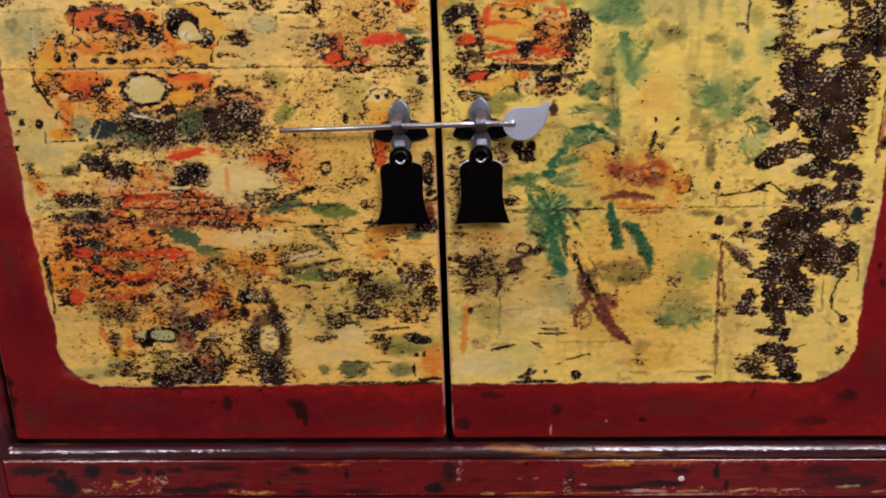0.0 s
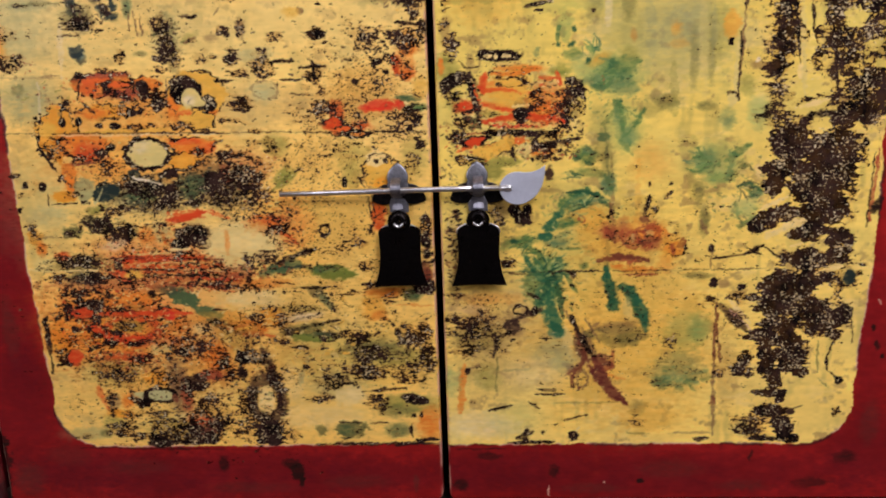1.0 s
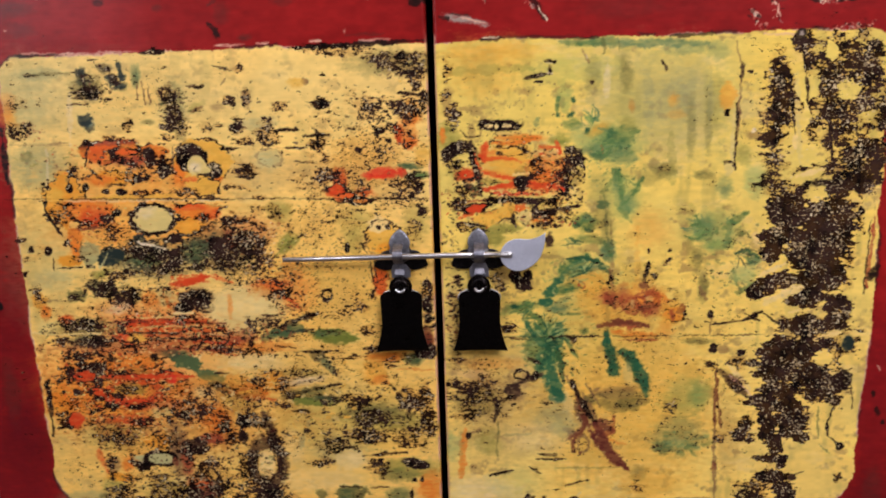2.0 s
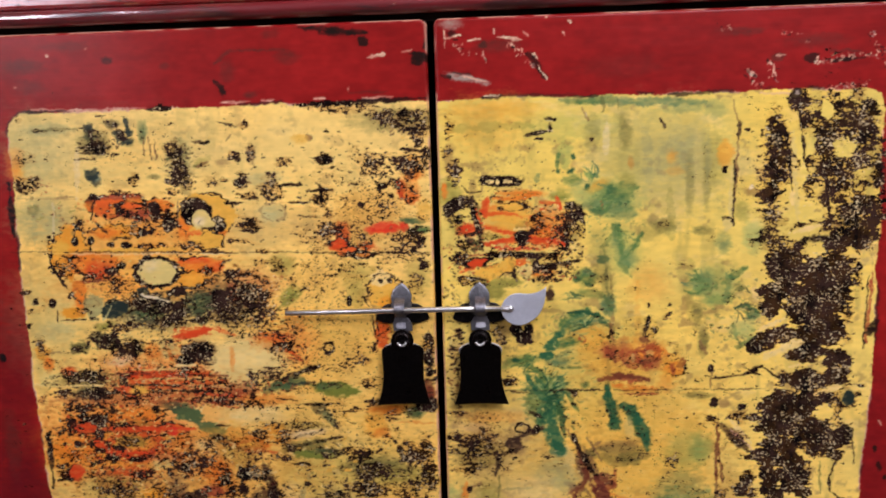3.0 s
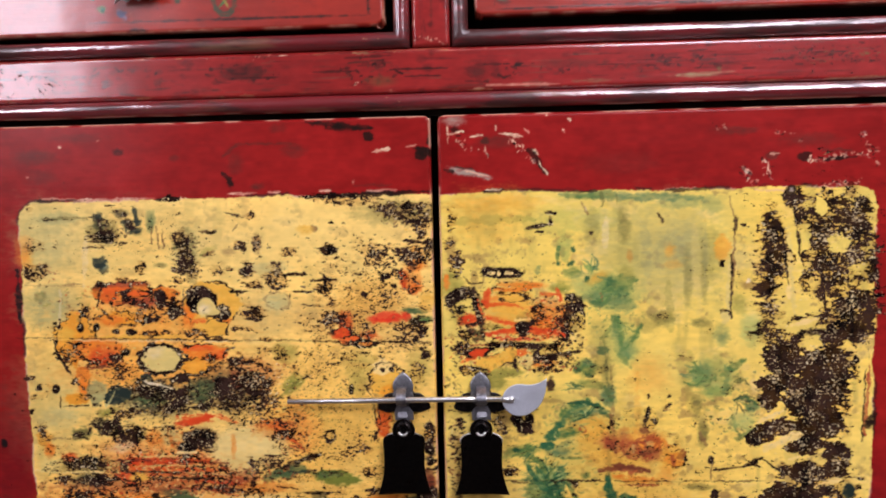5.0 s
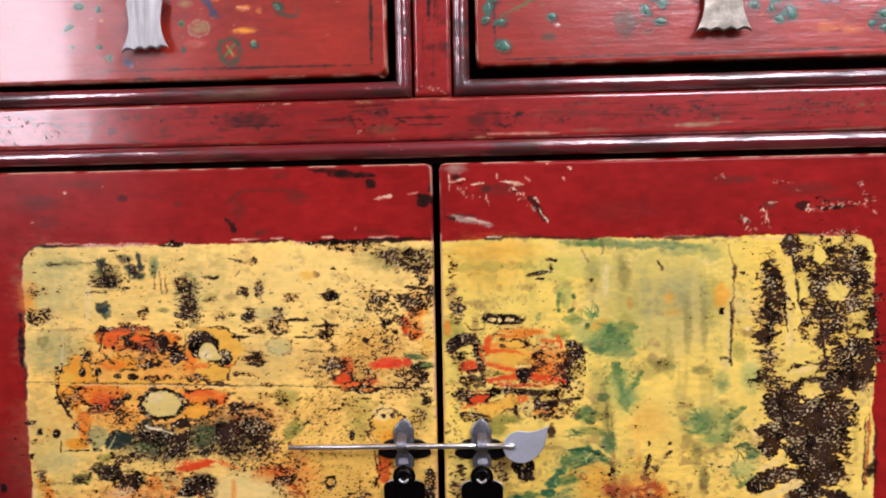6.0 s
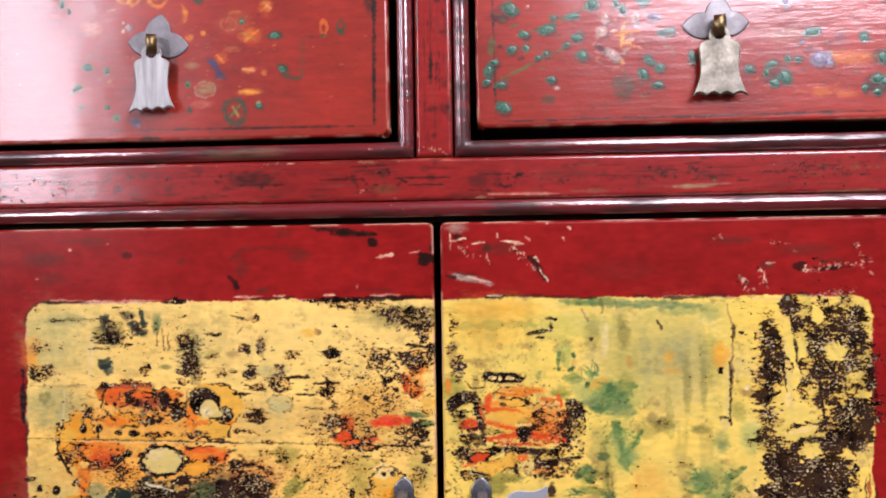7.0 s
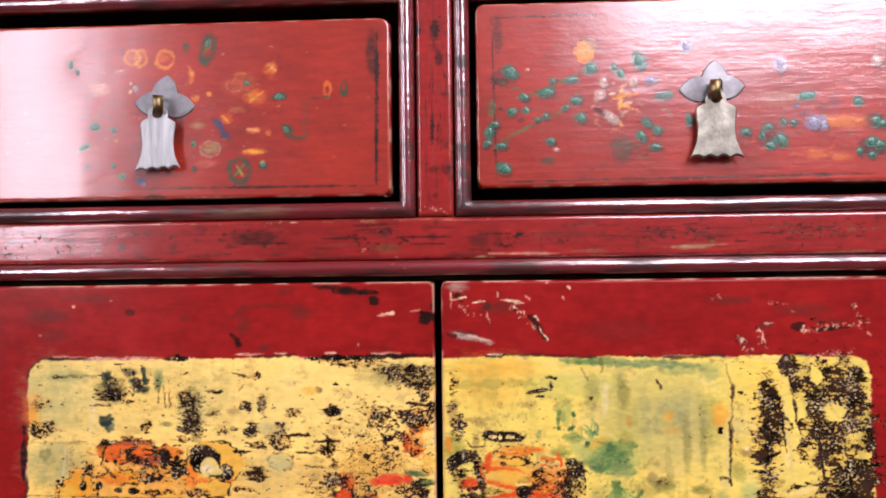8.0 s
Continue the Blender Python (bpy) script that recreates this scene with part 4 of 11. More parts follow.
def paint_left_second_blossom(c):
    c.wash(-192.7, 558.3, 45.2, 25.7, 0, CREAM, .85)
    c.keep(-192.9, 555.4, 33.9, 20, .9)
    c.wash(-271, 571.4, 11.4, 14.3, 0, SAGE, .5)
    c.stroke(-264.2, 582.6, -225.9, 592, 5.1, ORANGERED, .8, -2.8)
    c.stroke(-264.8, 576.9, -243.8, 587.9, 3.4, ORANGERED, .7)
    c.wash(-287.3, 568.8, 10.3, 8.6, 0, ORANGE, .66)
    c.wear(-273.4, 576, 19.9, 14.2, .48)
    c.wash(-236.9, 570.6, 17, 10.3, 0, BROWN, .5)
    c.blob(-236.8, 571.8, 14.7, 5.1, -10, DKBROWN, .8)
    c.wear(-243.3, 563.9, 15.9, 9.2, .62)
    c.stroke(-228.9, 565.9, -222.2, 557.8, 4, BROWN, .7)
    c.blob(-252.4, 558.4, 8, 5.7, 0, DKBROWN, .9)
    c.stroke(-263.7, 554, -244.2, 554.7, 3.4, PALE, .95)
    c.stroke(-264, 550.5, -241.2, 549.5, 2.3, UMBER, .9)
    c.stroke(-244.7, 549, -223.6, 542.8, 4, ORANGERED, .75, 1.7)
    c.wash(-239.9, 539, 22.9, 8.1, 0, ORANGE, .66)
    c.wash(-290.2, 541.7, 35.7, 10.5, 0, ORANGERED, .73)
    c.stroke(-325.9, 543.6, -232.9, 540.7, 2.9, VERMILION, .6)
    c.stroke(-310.3, 553.1, -248, 545, 2.9, ORANGERED, .7)
    c.stroke(-305.1, 547.8, -267.9, 546, 3.5, BRICK, .6)
    c.stroke(-327.3, 531.3, -211.1, 529.2, 2.3, VERMILION, .6)
    c.stroke(-268.8, 537.8, -217.4, 535.7, 2.9, ORANGERED, .6)
    c.blob(-316.1, 528.2, 12.7, 6.4, -15, ORANGERED, .95)
    c.blob(-318.9, 538.8, 4.6, 4.7, 0, UMBER, .95)
    c.wear(-315.6, 542.2, 10.4, 5.8, .62)
    c.wear(-290.7, 537.1, 9.2, 4.7, .56)
    c.wear(-261.4, 553.9, 17.1, 17.3, .45)
    c.stroke(-303.6, 535.6, -212.1, 531, 2.3, PALE, .55)
    c.wear(-270.2, 523.8, 40.3, 9.4, .46)
    c.stroke(-270.8, 518, -207.8, 514.6, 2.9, BRICK, .75)
    c.wear(-242, 517.5, 25.3, 7, .52)
    c.wash(-201, 526.7, 20, 9.3, 0, BRICK, .59)
    c.wear(-198.7, 520.8, 17.1, 9.3, .5)
    c.wash(-358.1, 541.2, 32, 10.5, 0, OLIVEDK, .55)
    c.wear(-357.7, 544.2, 29, 8.2, .62)
    c.wear(-386.2, 527.1, 14, 7.1, .6)
    c.wash(-354.3, 525.3, 24.5, 8.2, 0, MOSS, .7)
    c.wear(-348.4, 525.2, 28, 8.2, .58)
    c.stroke(-385.3, 534.1, -341.5, 534.5, 2.3, CREAM, .95)
    c.stroke(-413.2, 535.8, -385.2, 534.7, 1.8, CREAM, .7)
    c.wash(-374.6, 549.2, 8.7, 4.7, 0, ORANGERED, .86)
    c.wash(-396, 542, 12.8, 9.4, 0, STRAW, .6)
    c.wear(-370.7, 510.8, 16.4, 5.3, .62)
    c.wear(-347.2, 511.6, 19.9, 5.9, .56)
    c.wash(-162.7, 580.4, 19.6, 6.8, 0, ORANGERED, .66)
    c.wash(-174.4, 575, 12.4, 6.2, 0, ORANGE, .79)
    c.stroke(-160.2, 569.1, -138.6, 565.2, 3.4, ORANGERED, .7)
    c.stroke(-153, 560.9, -133.6, 557.1, 2.8, ORANGERED, .7)
    c.wear(-152.2, 571.7, 16.8, 17, .52)
    c.wear(-167.7, 589, 16.8, 7.9, .55)
    c.wash(-208.5, 558.6, 2.3, 12.6, 0, ORANGE, .46)
    c.stroke(-212.5, 571.3, -201.7, 572.2, 2.3, ORANGERED, .6)
    c.stroke(-172.3, 529.1, -128.3, 551.3, 6.8, MOSS, .85)
    c.stroke(-154.3, 543.2, -118.7, 552.8, 5.1, UMBER, .85, -1.7)
    c.stroke(-181.1, 526.4, -134.9, 537.7, 11.4, FERN, .95)
    c.stroke(-155, 532.8, -123.8, 535.2, 2.8, DKTEAL, .7)
    c.blob(-100.6, 527.2, 24.7, 6.9, -6, AVOCADO, .95)
    c.wash(-112.8, 530.9, 14.1, 3.5, 0, FERN, .6)
    c.wear(-171.2, 543.5, 22.6, 9.2, .6)
    c.blob(-188.4, 520.7, 4, 4.7, 0, UMBER, .9)
    c.stroke(-167.4, 519.7, -143.7, 517, 1.7, UMBER, .8)
    c.stroke(-145.1, 512.3, -108.3, 512.3, 2.3, UMBER, .9)
    c.stroke(-77.1, 514.1, -48, 512.4, 2.8, UMBER, .9)
    c.wear(-74.9, 556, 12.2, 5.7, .54)
    c.ring(-109.2, 569.7, 4.5, 5.1, 0, 2.2, UMBER, .75)
    c.wear(-96.9, 562.1, 39, 34, .4)
    c.wear(-73.3, 533.1, 11.2, 8.6, .54)
    c.wear(-117.3, 635, 35.6, 27.3, .42)
    c.wear(-173.7, 652.8, 22, 9.8, .46)
    c.wash(-151.7, 653.3, 13.2, 10.9, 0, OLIVE, .5)
    c.wear(-156.2, 651.3, 12.1, 10.9, .5)
    c.stroke(-160.7, 607.3, -128.5, 630.9, 7.2, OLIVE, .8)
    c.wash(-145.6, 623.6, 13.3, 7.7, 40, AVOCADO, .5)
    c.blob(-87.1, 616.6, 2.7, 5.5, 0, UMBER, 1)
    c.wash(-76.9, 642.1, 20.7, 17.4, 0, OLIVE, .3)
    c.wash(-79.6, 623.1, 10.9, 13.7, 0, OLIVE, .4)
    c.blob(-51.1, 624.6, 18, 17.5, 0, GOLD, .95)
    c.blob(-55.3, 638.3, 10.9, 7.6, 0, CREAM, .95)
    c.blob(-56, 636.1, 2.7, 2.2, 0, UMBER, 1)
    c.blob(-46.2, 635.9, 2.7, 2.7, 0, UMBER, 1)
    c.wash(-47.8, 613.5, 10.9, 6.6, 0, AMBER, 1)
    c.ring(-51.1, 624.6, 18, 18, 0, 1.4, BROWN, .5)
    c.blob(-55.5, 589.3, 7.7, 10, 0, ORANGE, .75)
    c.stroke(-62.5, 603.4, -58.5, 583.8, 2.2, UMBER, .85)
    c.stroke(-58.5, 584.9, -66.2, 564.3, 2.2, UMBER, .7)
    c.wash(-56.2, 574.2, 6.6, 6.7, 0, ORANGERED, .86)
    c.blob(-13.1, 650.2, 4.8, 4.3, 0, UMBER, 1)
    c.wear(-13.1, 649.6, 8.1, 6.5, .6)
    c.wash(-19, 637.9, 15.1, 21.7, 0, OLIVE, .35)
    c.wear(-19.2, 632.5, 11.9, 21.7, .45)
    c.wear(-10.7, 570.4, 6.6, 12.3, .62)
    c.blob(-11.2, 556.9, 5, 7.9, 0, UMBER, .9)
    c.blob(-10.5, 544.5, 5, 4.5, 0, UMBER, .95)
    c.stroke(-17.5, 534.9, -0.3, 536.3, 2.8, UMBER, 1)
    c.wash(-12.5, 520.5, 7.8, 12.7, 0, BRICK, .73)
    c.wear(-11.6, 514.7, 6.7, 8.1, .62)


def paint_left_third_blossom(c):
    c.wash(-337.2, 472.5, 64.8, 36.2, 0, AMBER, .46)
    c.blob(-310.3, 502.1, 33.8, 7.7, 4, ORANGE, .8)
    c.wash(-311.3, 493.2, 35, 6, 0, ORANGERED, .46)
    c.wash(-364.6, 489.8, 15.3, 8.4, 0, VERMILION, 1)
    c.stroke(-350.1, 487.2, -247.8, 486.8, 5.3, ORANGERED, .85)
    c.blob(-272.7, 488.4, 14, 6, -8, VERMILION, .9)
    c.blob(-271.9, 484.8, 4.7, 4.2, 0, RED, 1)
    c.stroke(-267.3, 495.5, -263.3, 465.5, 7, ORANGE, .7)
    c.blob(-350.7, 472.7, 13, 7.2, -20, ORANGERED, .9)
    c.blob(-378.3, 442.6, 9, 8.6, 0, VERMILION, .9)
    c.wash(-389, 461.1, 10.7, 18.3, 0, AMBER, .86)
    c.wash(-311.3, 492.6, 22.2, 5.4, 0, OLIVE, .4)
    c.wear(-314.3, 492, 22.2, 6, .58)
    c.ring(-313.6, 472.2, 27, 13.2, 0, 5.3, VERMILION, .7)
    c.wash(-315.1, 475.3, 21.1, 7.8, 0, OLIVE, .45)
    c.wear(-315.1, 475.3, 22.3, 7.8, .57)
    c.stroke(-335.8, 468.9, -322, 466.3, 4.7, UMBER, 1)
    c.stroke(-335.4, 462.8, -301.1, 463, 2.4, UMBER, .9)
    c.blob(-337.7, 458, 8.9, 3, 0, UMBER, 1)
    c.blob(-311.9, 455.8, 10.6, 3, 0, UMBER, 1)
    c.blob(-342.5, 472, 3.5, 2.4, 0, UMBER, 1)
    c.stroke(-347.6, 459.4, -290.9, 464.7, 3.6, VERMILION, .85)
    c.stroke(-364.5, 466.9, -345.4, 453.2, 4.1, ORANGERED, .7)
    c.wash(-324.7, 442, 30.8, 7.3, 0, ORANGERED, .86)
    c.stroke(-348.9, 448.4, -302.3, 441.7, 3.6, BRICK, .6)
    c.stroke(-338.9, 432.3, -292.4, 434.2, 1.8, UMBER, .7)
    c.wear(-311.3, 440.6, 20.7, 6.1, .56)
    c.wear(-353.7, 496.8, 16.4, 13.1, .64)
    c.blob(-348.7, 489.6, 8.2, 4.2, 0, UMBER, .8)
    c.wear(-376.6, 488.2, 9.4, 12, .56)
    c.blob(-372.6, 473, 4.7, 3.6, 0, UMBER, 1)
    c.blob(-385.6, 473.8, 3, 2.4, 0, UMBER, 1)
    c.blob(-380.1, 484, 3, 2.4, 0, UMBER, .95)
    c.wear(-378.3, 461, 10.7, 8.5, .58)
    c.wear(-388.4, 442.7, 9.6, 11.1, .62)
    c.stroke(-398.4, 434.8, -379.2, 435.2, 3, UMBER, .8)
    c.stroke(-402.2, 486.8, -401.9, 453.9, 5.9, UMBER, 1)
    c.wear(-348.2, 454.5, 17.8, 8.5, .55)
    c.wash(-286.2, 453.7, 14.7, 9.7, 0, STRAW, .7)
    c.wear(-271, 447.4, 11.7, 13.4, .55)
    c.blob(-262.8, 447.3, 4.7, 4.3, 0, UMBER, 1)
    c.wear(-248.9, 456.8, 15.2, 15.7, .62)
    c.wash(-240.6, 471.2, 12.8, 7.2, 0, CREAM, .6)
    c.wear(-237.1, 471.1, 5.8, 6, .62)
    c.blob(-257.6, 505.4, 18.5, 9.4, -25, FERN, .95)
    c.wash(-271.3, 513.3, 14.4, 5.9, -10, MOSS, .6)
    c.blob(-288, 508.8, 4.6, 4.7, 0, UMBER, .95)
    c.blob(-233.1, 489, 16.2, 5.9, -10, FERN, .9)
    c.blob(-215.9, 473.8, 18.5, 6, -22, MOSS, .85)
    c.stroke(-230, 491.3, -212.7, 491.1, 2.9, UMBER, .8)
    c.wash(-228.8, 440.8, 16.4, 18.2, 0, ORANGE, .73)
    c.wash(-238.2, 421.4, 15.3, 7.4, 0, BRICK, .86)
    c.wear(-220, 440.7, 12.9, 18.2, .58)
    c.wash(-339.6, 426.8, 35.8, 18.5, 0, OLIVE, .35)
    c.wear(-340, 423.7, 37, 22.2, .47)
    c.wash(-291.6, 419.5, 19, 9.3, 0, AMBER, .86)
    c.wear(-292.4, 423.2, 17.8, 8.6, .5)
    c.wash(-272.3, 410.6, 11.9, 35.9, 0, BROWN, .65)
    c.wash(-264.2, 396.8, 7.1, 24.9, 0, BRICK, .66)
    c.blob(-313.3, 395.4, 13.8, 7.5, 0, DKBROWN, .9)
    c.blob(-312.7, 400.4, 9.6, 3.7, 0, SAGE, 1)
    c.blob(-291.9, 399.6, 16.1, 7.5, 0, SAGE, 1)
    c.ring(-291.9, 399.6, 16.1, 7.5, 0, 3.1, UMBER, .9)
    c.blob(-276.7, 397, 4.2, 6.2, 0, BROWNRED, .9)
    c.stroke(-315, 379.7, -266.9, 381.9, 2.4, UMBER, .7)
    c.blob(-254.9, 413.5, 15.4, 9.3, 0, SOOT, .85)
    c.wear(-252.3, 409.2, 21.3, 15.5, .62)
    c.wear(-240.5, 396.6, 15.4, 11.2, .66)
    c.stroke(-242.1, 404.1, -230.1, 392.8, 4.1, PALE, .5)
    c.stroke(-359.2, 412.7, -347.2, 382.5, 8.4, ORANGERED, .75)
    c.blob(-342.3, 393.8, 7.2, 10, 0, BROWN, .6)
    c.wash(-335.4, 379.9, 15.7, 5, 0, AMBER, 1)
    c.wash(-326.7, 393.6, 9.6, 8.8, 0, ORANGE, .73)
    c.wear(-345.1, 395.1, 8.4, 16.3, .6)
    c.wear(-312, 379.7, 33, 7.6, .52)
    c.wash(-274.6, 363.6, 42, 16.5, 0, OLIVE, .4)
    c.wear(-275, 360.4, 43.2, 17.8, .6)
    c.wear(-335.2, 360.8, 18.2, 11.5, .62)
    c.wear(-310.5, 354.3, 24.2, 6.4, .66)
    c.stroke(-294.3, 347.8, -237.2, 347.5, 5.4, UMBER, .9)
    c.blob(-299.1, 347.8, 12.1, 5.1, 0, UMBER, .9)
    c.blob(-247.8, 362.8, 16.7, 13.9, 0, MAROON, .85)
    c.wash(-254.6, 372.9, 13.1, 7.6, 0, ORANGERED, .86)
    c.wear(-246.9, 352.6, 22.8, 8.9, .7)
    c.wash(-264.4, 376.2, 17.9, 5, 0, CREAM, .5)
    c.wash(-375, 357.9, 30.4, 9, 0, OLIVEGREY, .4)
    c.wear(-378.4, 355.4, 14.6, 5.1, .5)
    c.wash(-345.1, 369.8, 12.1, 8.9, 0, OLIVE, .5)
    c.wash(-355, 357.8, 6.7, 5.1, 0, OLIVEDK, .5)
    c.wear(-387.4, 389.8, 16.9, 26.5, .4)
    c.wear(-340.1, 344.9, 36.5, 2.6, .5)


def paint_left_lower_middle_and_right(c):
    c.wash(-185.8, 503, 35.5, 10.6, 0, CREAM, .6)
    c.wear(-190.7, 513.7, 29.7, 4.7, .62)
    c.stroke(-121.6, 507.8, -104.6, 488.8, 8.5, JADE, .8)
    c.blob(-122.7, 507.9, 7.9, 7, 0, DKTEAL, .6)
    c.wash(-135.3, 490.5, 22.8, 4.7, 0, OLIVE, .4)
    c.wear(-82.1, 506, 14.7, 7, .62)
    c.wear(-68.8, 512.2, 11.2, 5.2, .62)
    c.blob(-65.9, 491.1, 12.4, 15.2, 0, AMBER, .6)
    c.wash(-53.9, 506.1, 22.5, 5.8, 0, ORANGE, .73)
    c.blob(-60.7, 481.7, 9, 5.9, 0, ORANGE, .6)
    c.wash(-26, 503.4, 11.2, 5.8, 0, FERN, .8)
    c.blob(-14.6, 509, 11.2, 6.9, 0, UMBER, .85)
    c.wear(-49.7, 500.8, 9, 10.5, .62)
    c.stroke(-44.4, 493.2, -2.3, 491.9, 2.8, ORANGE, .5)
    c.wash(-194, 473.5, 30, 9, 0, ORANGE, .86)
    c.blob(-169.1, 482.1, 12.6, 10.7, 0, AMBER, .75)
    c.stroke(-200.5, 464.6, -164.8, 462.9, 4.6, ORANGERED, .75)
    c.stroke(-217.4, 470.9, -190.9, 475.3, 4.1, ORANGERED, .6)
    c.wear(-157.5, 476, 8, 11.9, .62)
    c.wear(-189.2, 482.4, 17.3, 7.1, .58)
    c.stroke(-193, 484.8, -175.7, 485.2, 2.3, UMBER, .8)
    c.wash(-184.6, 482.3, 8.1, 4.7, 0, SAGE, .5)
    c.stroke(-162.8, 465.9, -98.9, 478.7, 4, UMBER, .75)
    c.wash(-136.7, 469.7, 29.8, 7.1, 8, OLIVEDK, .55)
    c.blob(-124.6, 460.6, 26.4, 5.4, 2, AVOCADO, .9)
    c.wash(-117, 463.5, 17.2, 3.6, 0, MOSS, .6)
    c.stroke(-156.3, 476, -118.4, 486.1, 2.3, UMBER, .6)
    c.wash(-135.8, 482.8, 22.9, 4.7, 8, PALE, .4)
    c.wear(-91.3, 463.1, 28.5, 7.7, .6)
    c.wear(-23.2, 461, 22.6, 14.2, .65)
    c.wear(-14.2, 441.8, 10.2, 19.1, .64)
    c.stroke(-31.3, 468.3, -33.7, 438.5, 5.7, UMBER, .8)
    c.stroke(-44.4, 468.4, -39.2, 456.5, 5.7, UMBER, .7)
    c.wear(-138.1, 448.8, 12.7, 7.2, .58)
    c.wear(-172.3, 455.2, 23.1, 4.8, .6)
    c.wash(-69.3, 446.1, 35.4, 13.2, 0, OLIVEDK, .6)
    c.wash(-41.2, 437.4, 39.9, 10.8, 0, OLIVE, .45)
    c.wear(-69.6, 441.3, 34.3, 13.2, .54)
    c.wear(-76.2, 423.3, 34.5, 10.9, .6)
    c.wear(-34.9, 422.8, 24, 15.1, .57)
    c.wear(-110.3, 412, 29, 13.5, .58)
    c.wear(-121.2, 395.6, 21, 8.6, .55)
    c.wash(-106, 407.7, 30.1, 14.7, 0, OLIVEGREY, .35)
    c.wash(-93.8, 397.8, 18.6, 11.1, 0, CREAM, .7)
    c.keep(-93.8, 397.8, 17.4, 9.8, .8)
    c.wash(-131.3, 375.2, 52.8, 13.7, 0, CREAM, .45)
    c.keep(-131.3, 375.2, 46.9, 12.5, .6)
    c.wash(-152.2, 412.5, 11.7, 24.5, 0, CREAM, .4)
    c.wash(-36.4, 386.8, 34.6, 12.3, 0, OLIVE, .65)
    c.wash(-49.4, 380.7, 23.2, 7.4, 0, OLIVEDK, .4)
    c.blob(-28.7, 392.9, 15, 5.5, -12, BLACK, 1)
    c.wear(-67.6, 388.9, 12.7, 15.4, .62)
    c.stroke(-83.1, 401.4, -35.7, 405.2, 3.5, UMBER, .7)
    c.blob(-29.9, 375.6, 2.9, 3.1, 0, UMBER, .9)
    c.blob(-23, 376.2, 2.9, 3.1, 0, UMBER, .9)
    c.blob(-97, 360.5, 15.8, 9.4, 0, OLIVEDK, .85)
    c.wash(-101.8, 359.3, 8.2, 6.3, 0, FERN, .7)
    c.blob(-126.4, 359.5, 5.9, 7.5, 0, OLIVEDK, .75)
    c.wash(-47.5, 359, 12.8, 8.7, 0, FERN, .6)
    c.stroke(-34.9, 366.4, -32.7, 349.5, 3.5, UMBER, .8)
    c.stroke(-108.3, 368.1, -83.7, 367.9, 1.8, UMBER, .7)
    c.stroke(-76.2, 366.6, -55.8, 367.8, 1.7, UMBER, .6)
    c.wash(-14.1, 366.2, 13.9, 19.9, 0, ORANGE, .66)
    c.stroke(-182.6, 457.2, -171, 410.8, 9.8, SOOT, .85)
    c.wear(-173.9, 418.8, 11.7, 22, .6)
    c.wear(-196.7, 440.4, 21, 12.1, .66)
    c.blob(-203.7, 440.5, 8.7, 7.3, 0, UMBER, .95)
    c.wear(-211.2, 421.1, 12.9, 9.2, .62)
    c.blob(-204, 422.2, 5.9, 5.5, 0, BROWN, .85)
    c.ring(-180.5, 394.2, 16.5, 23.6, 0, 10.7, SOOT, .7)
    c.wear(-200.8, 390.1, 14.7, 22.4, .62)
    c.wear(-168, 396, 8.2, 18.6, .62)
    c.wash(-181, 394.2, 8.8, 16.1, 0, CREAM, .85)
    c.keep(-181, 394.2, 7.1, 13.6, .8)
    c.wear(-186.4, 363, 24.9, 17.6, .7)
    c.blob(-182.4, 353.5, 13.1, 12.6, 0, UMBER, .9)
    c.wear(-209.3, 358.8, 13.1, 8.8, .62)
    c.wear(-159.1, 356.5, 10.6, 7.6, .62)
    c.wash(-203.4, 464.7, 23.2, 18, 0, OLIVE, .3)
    c.stroke(-134.6, 440.9, -146.6, 408.1, 5.2, OLIVEGREY, .55)
    c.wear(-139.3, 430.7, 6.9, 15.2, .5)
    c.stroke(-133.3, 343.7, -20.7, 344.4, 3.5, UMBER, .8)
    c.stroke(-30.5, 347.6, -5.4, 348.7, 3.5, UMBER, .9)
    c.wear(-30, 432.4, 34.2, 36.1, .42)
    c.scatter(-346, 472.7, 70.8, 54.3, 130, 2.4, .75, 41, (UMBER, DKBROWN, UMBER, BRICK, GOLD))
    c.scatter(-80.8, 445.1, 80.1, 36, 90, 2.3, .7, 42, (UMBER, DKBROWN, OLIVEDK, STRAW))
    c.scatter(-75.2, 750.3, 79.3, 51.2, 80, 2.1, .7, 43, (UMBER, DKBROWN, BROWN))
    c.scatter(-116.3, 607.4, 99.4, 61, 110, 1.7, .7, 44, (UMBER, DKBROWN, BROWN, GOLD))
    c.scatter(-285.7, 373.2, 95.9, 25.2, 80, 2.4, .7, 45, (UMBER, OLIVEDK, GOLD, CREAM))


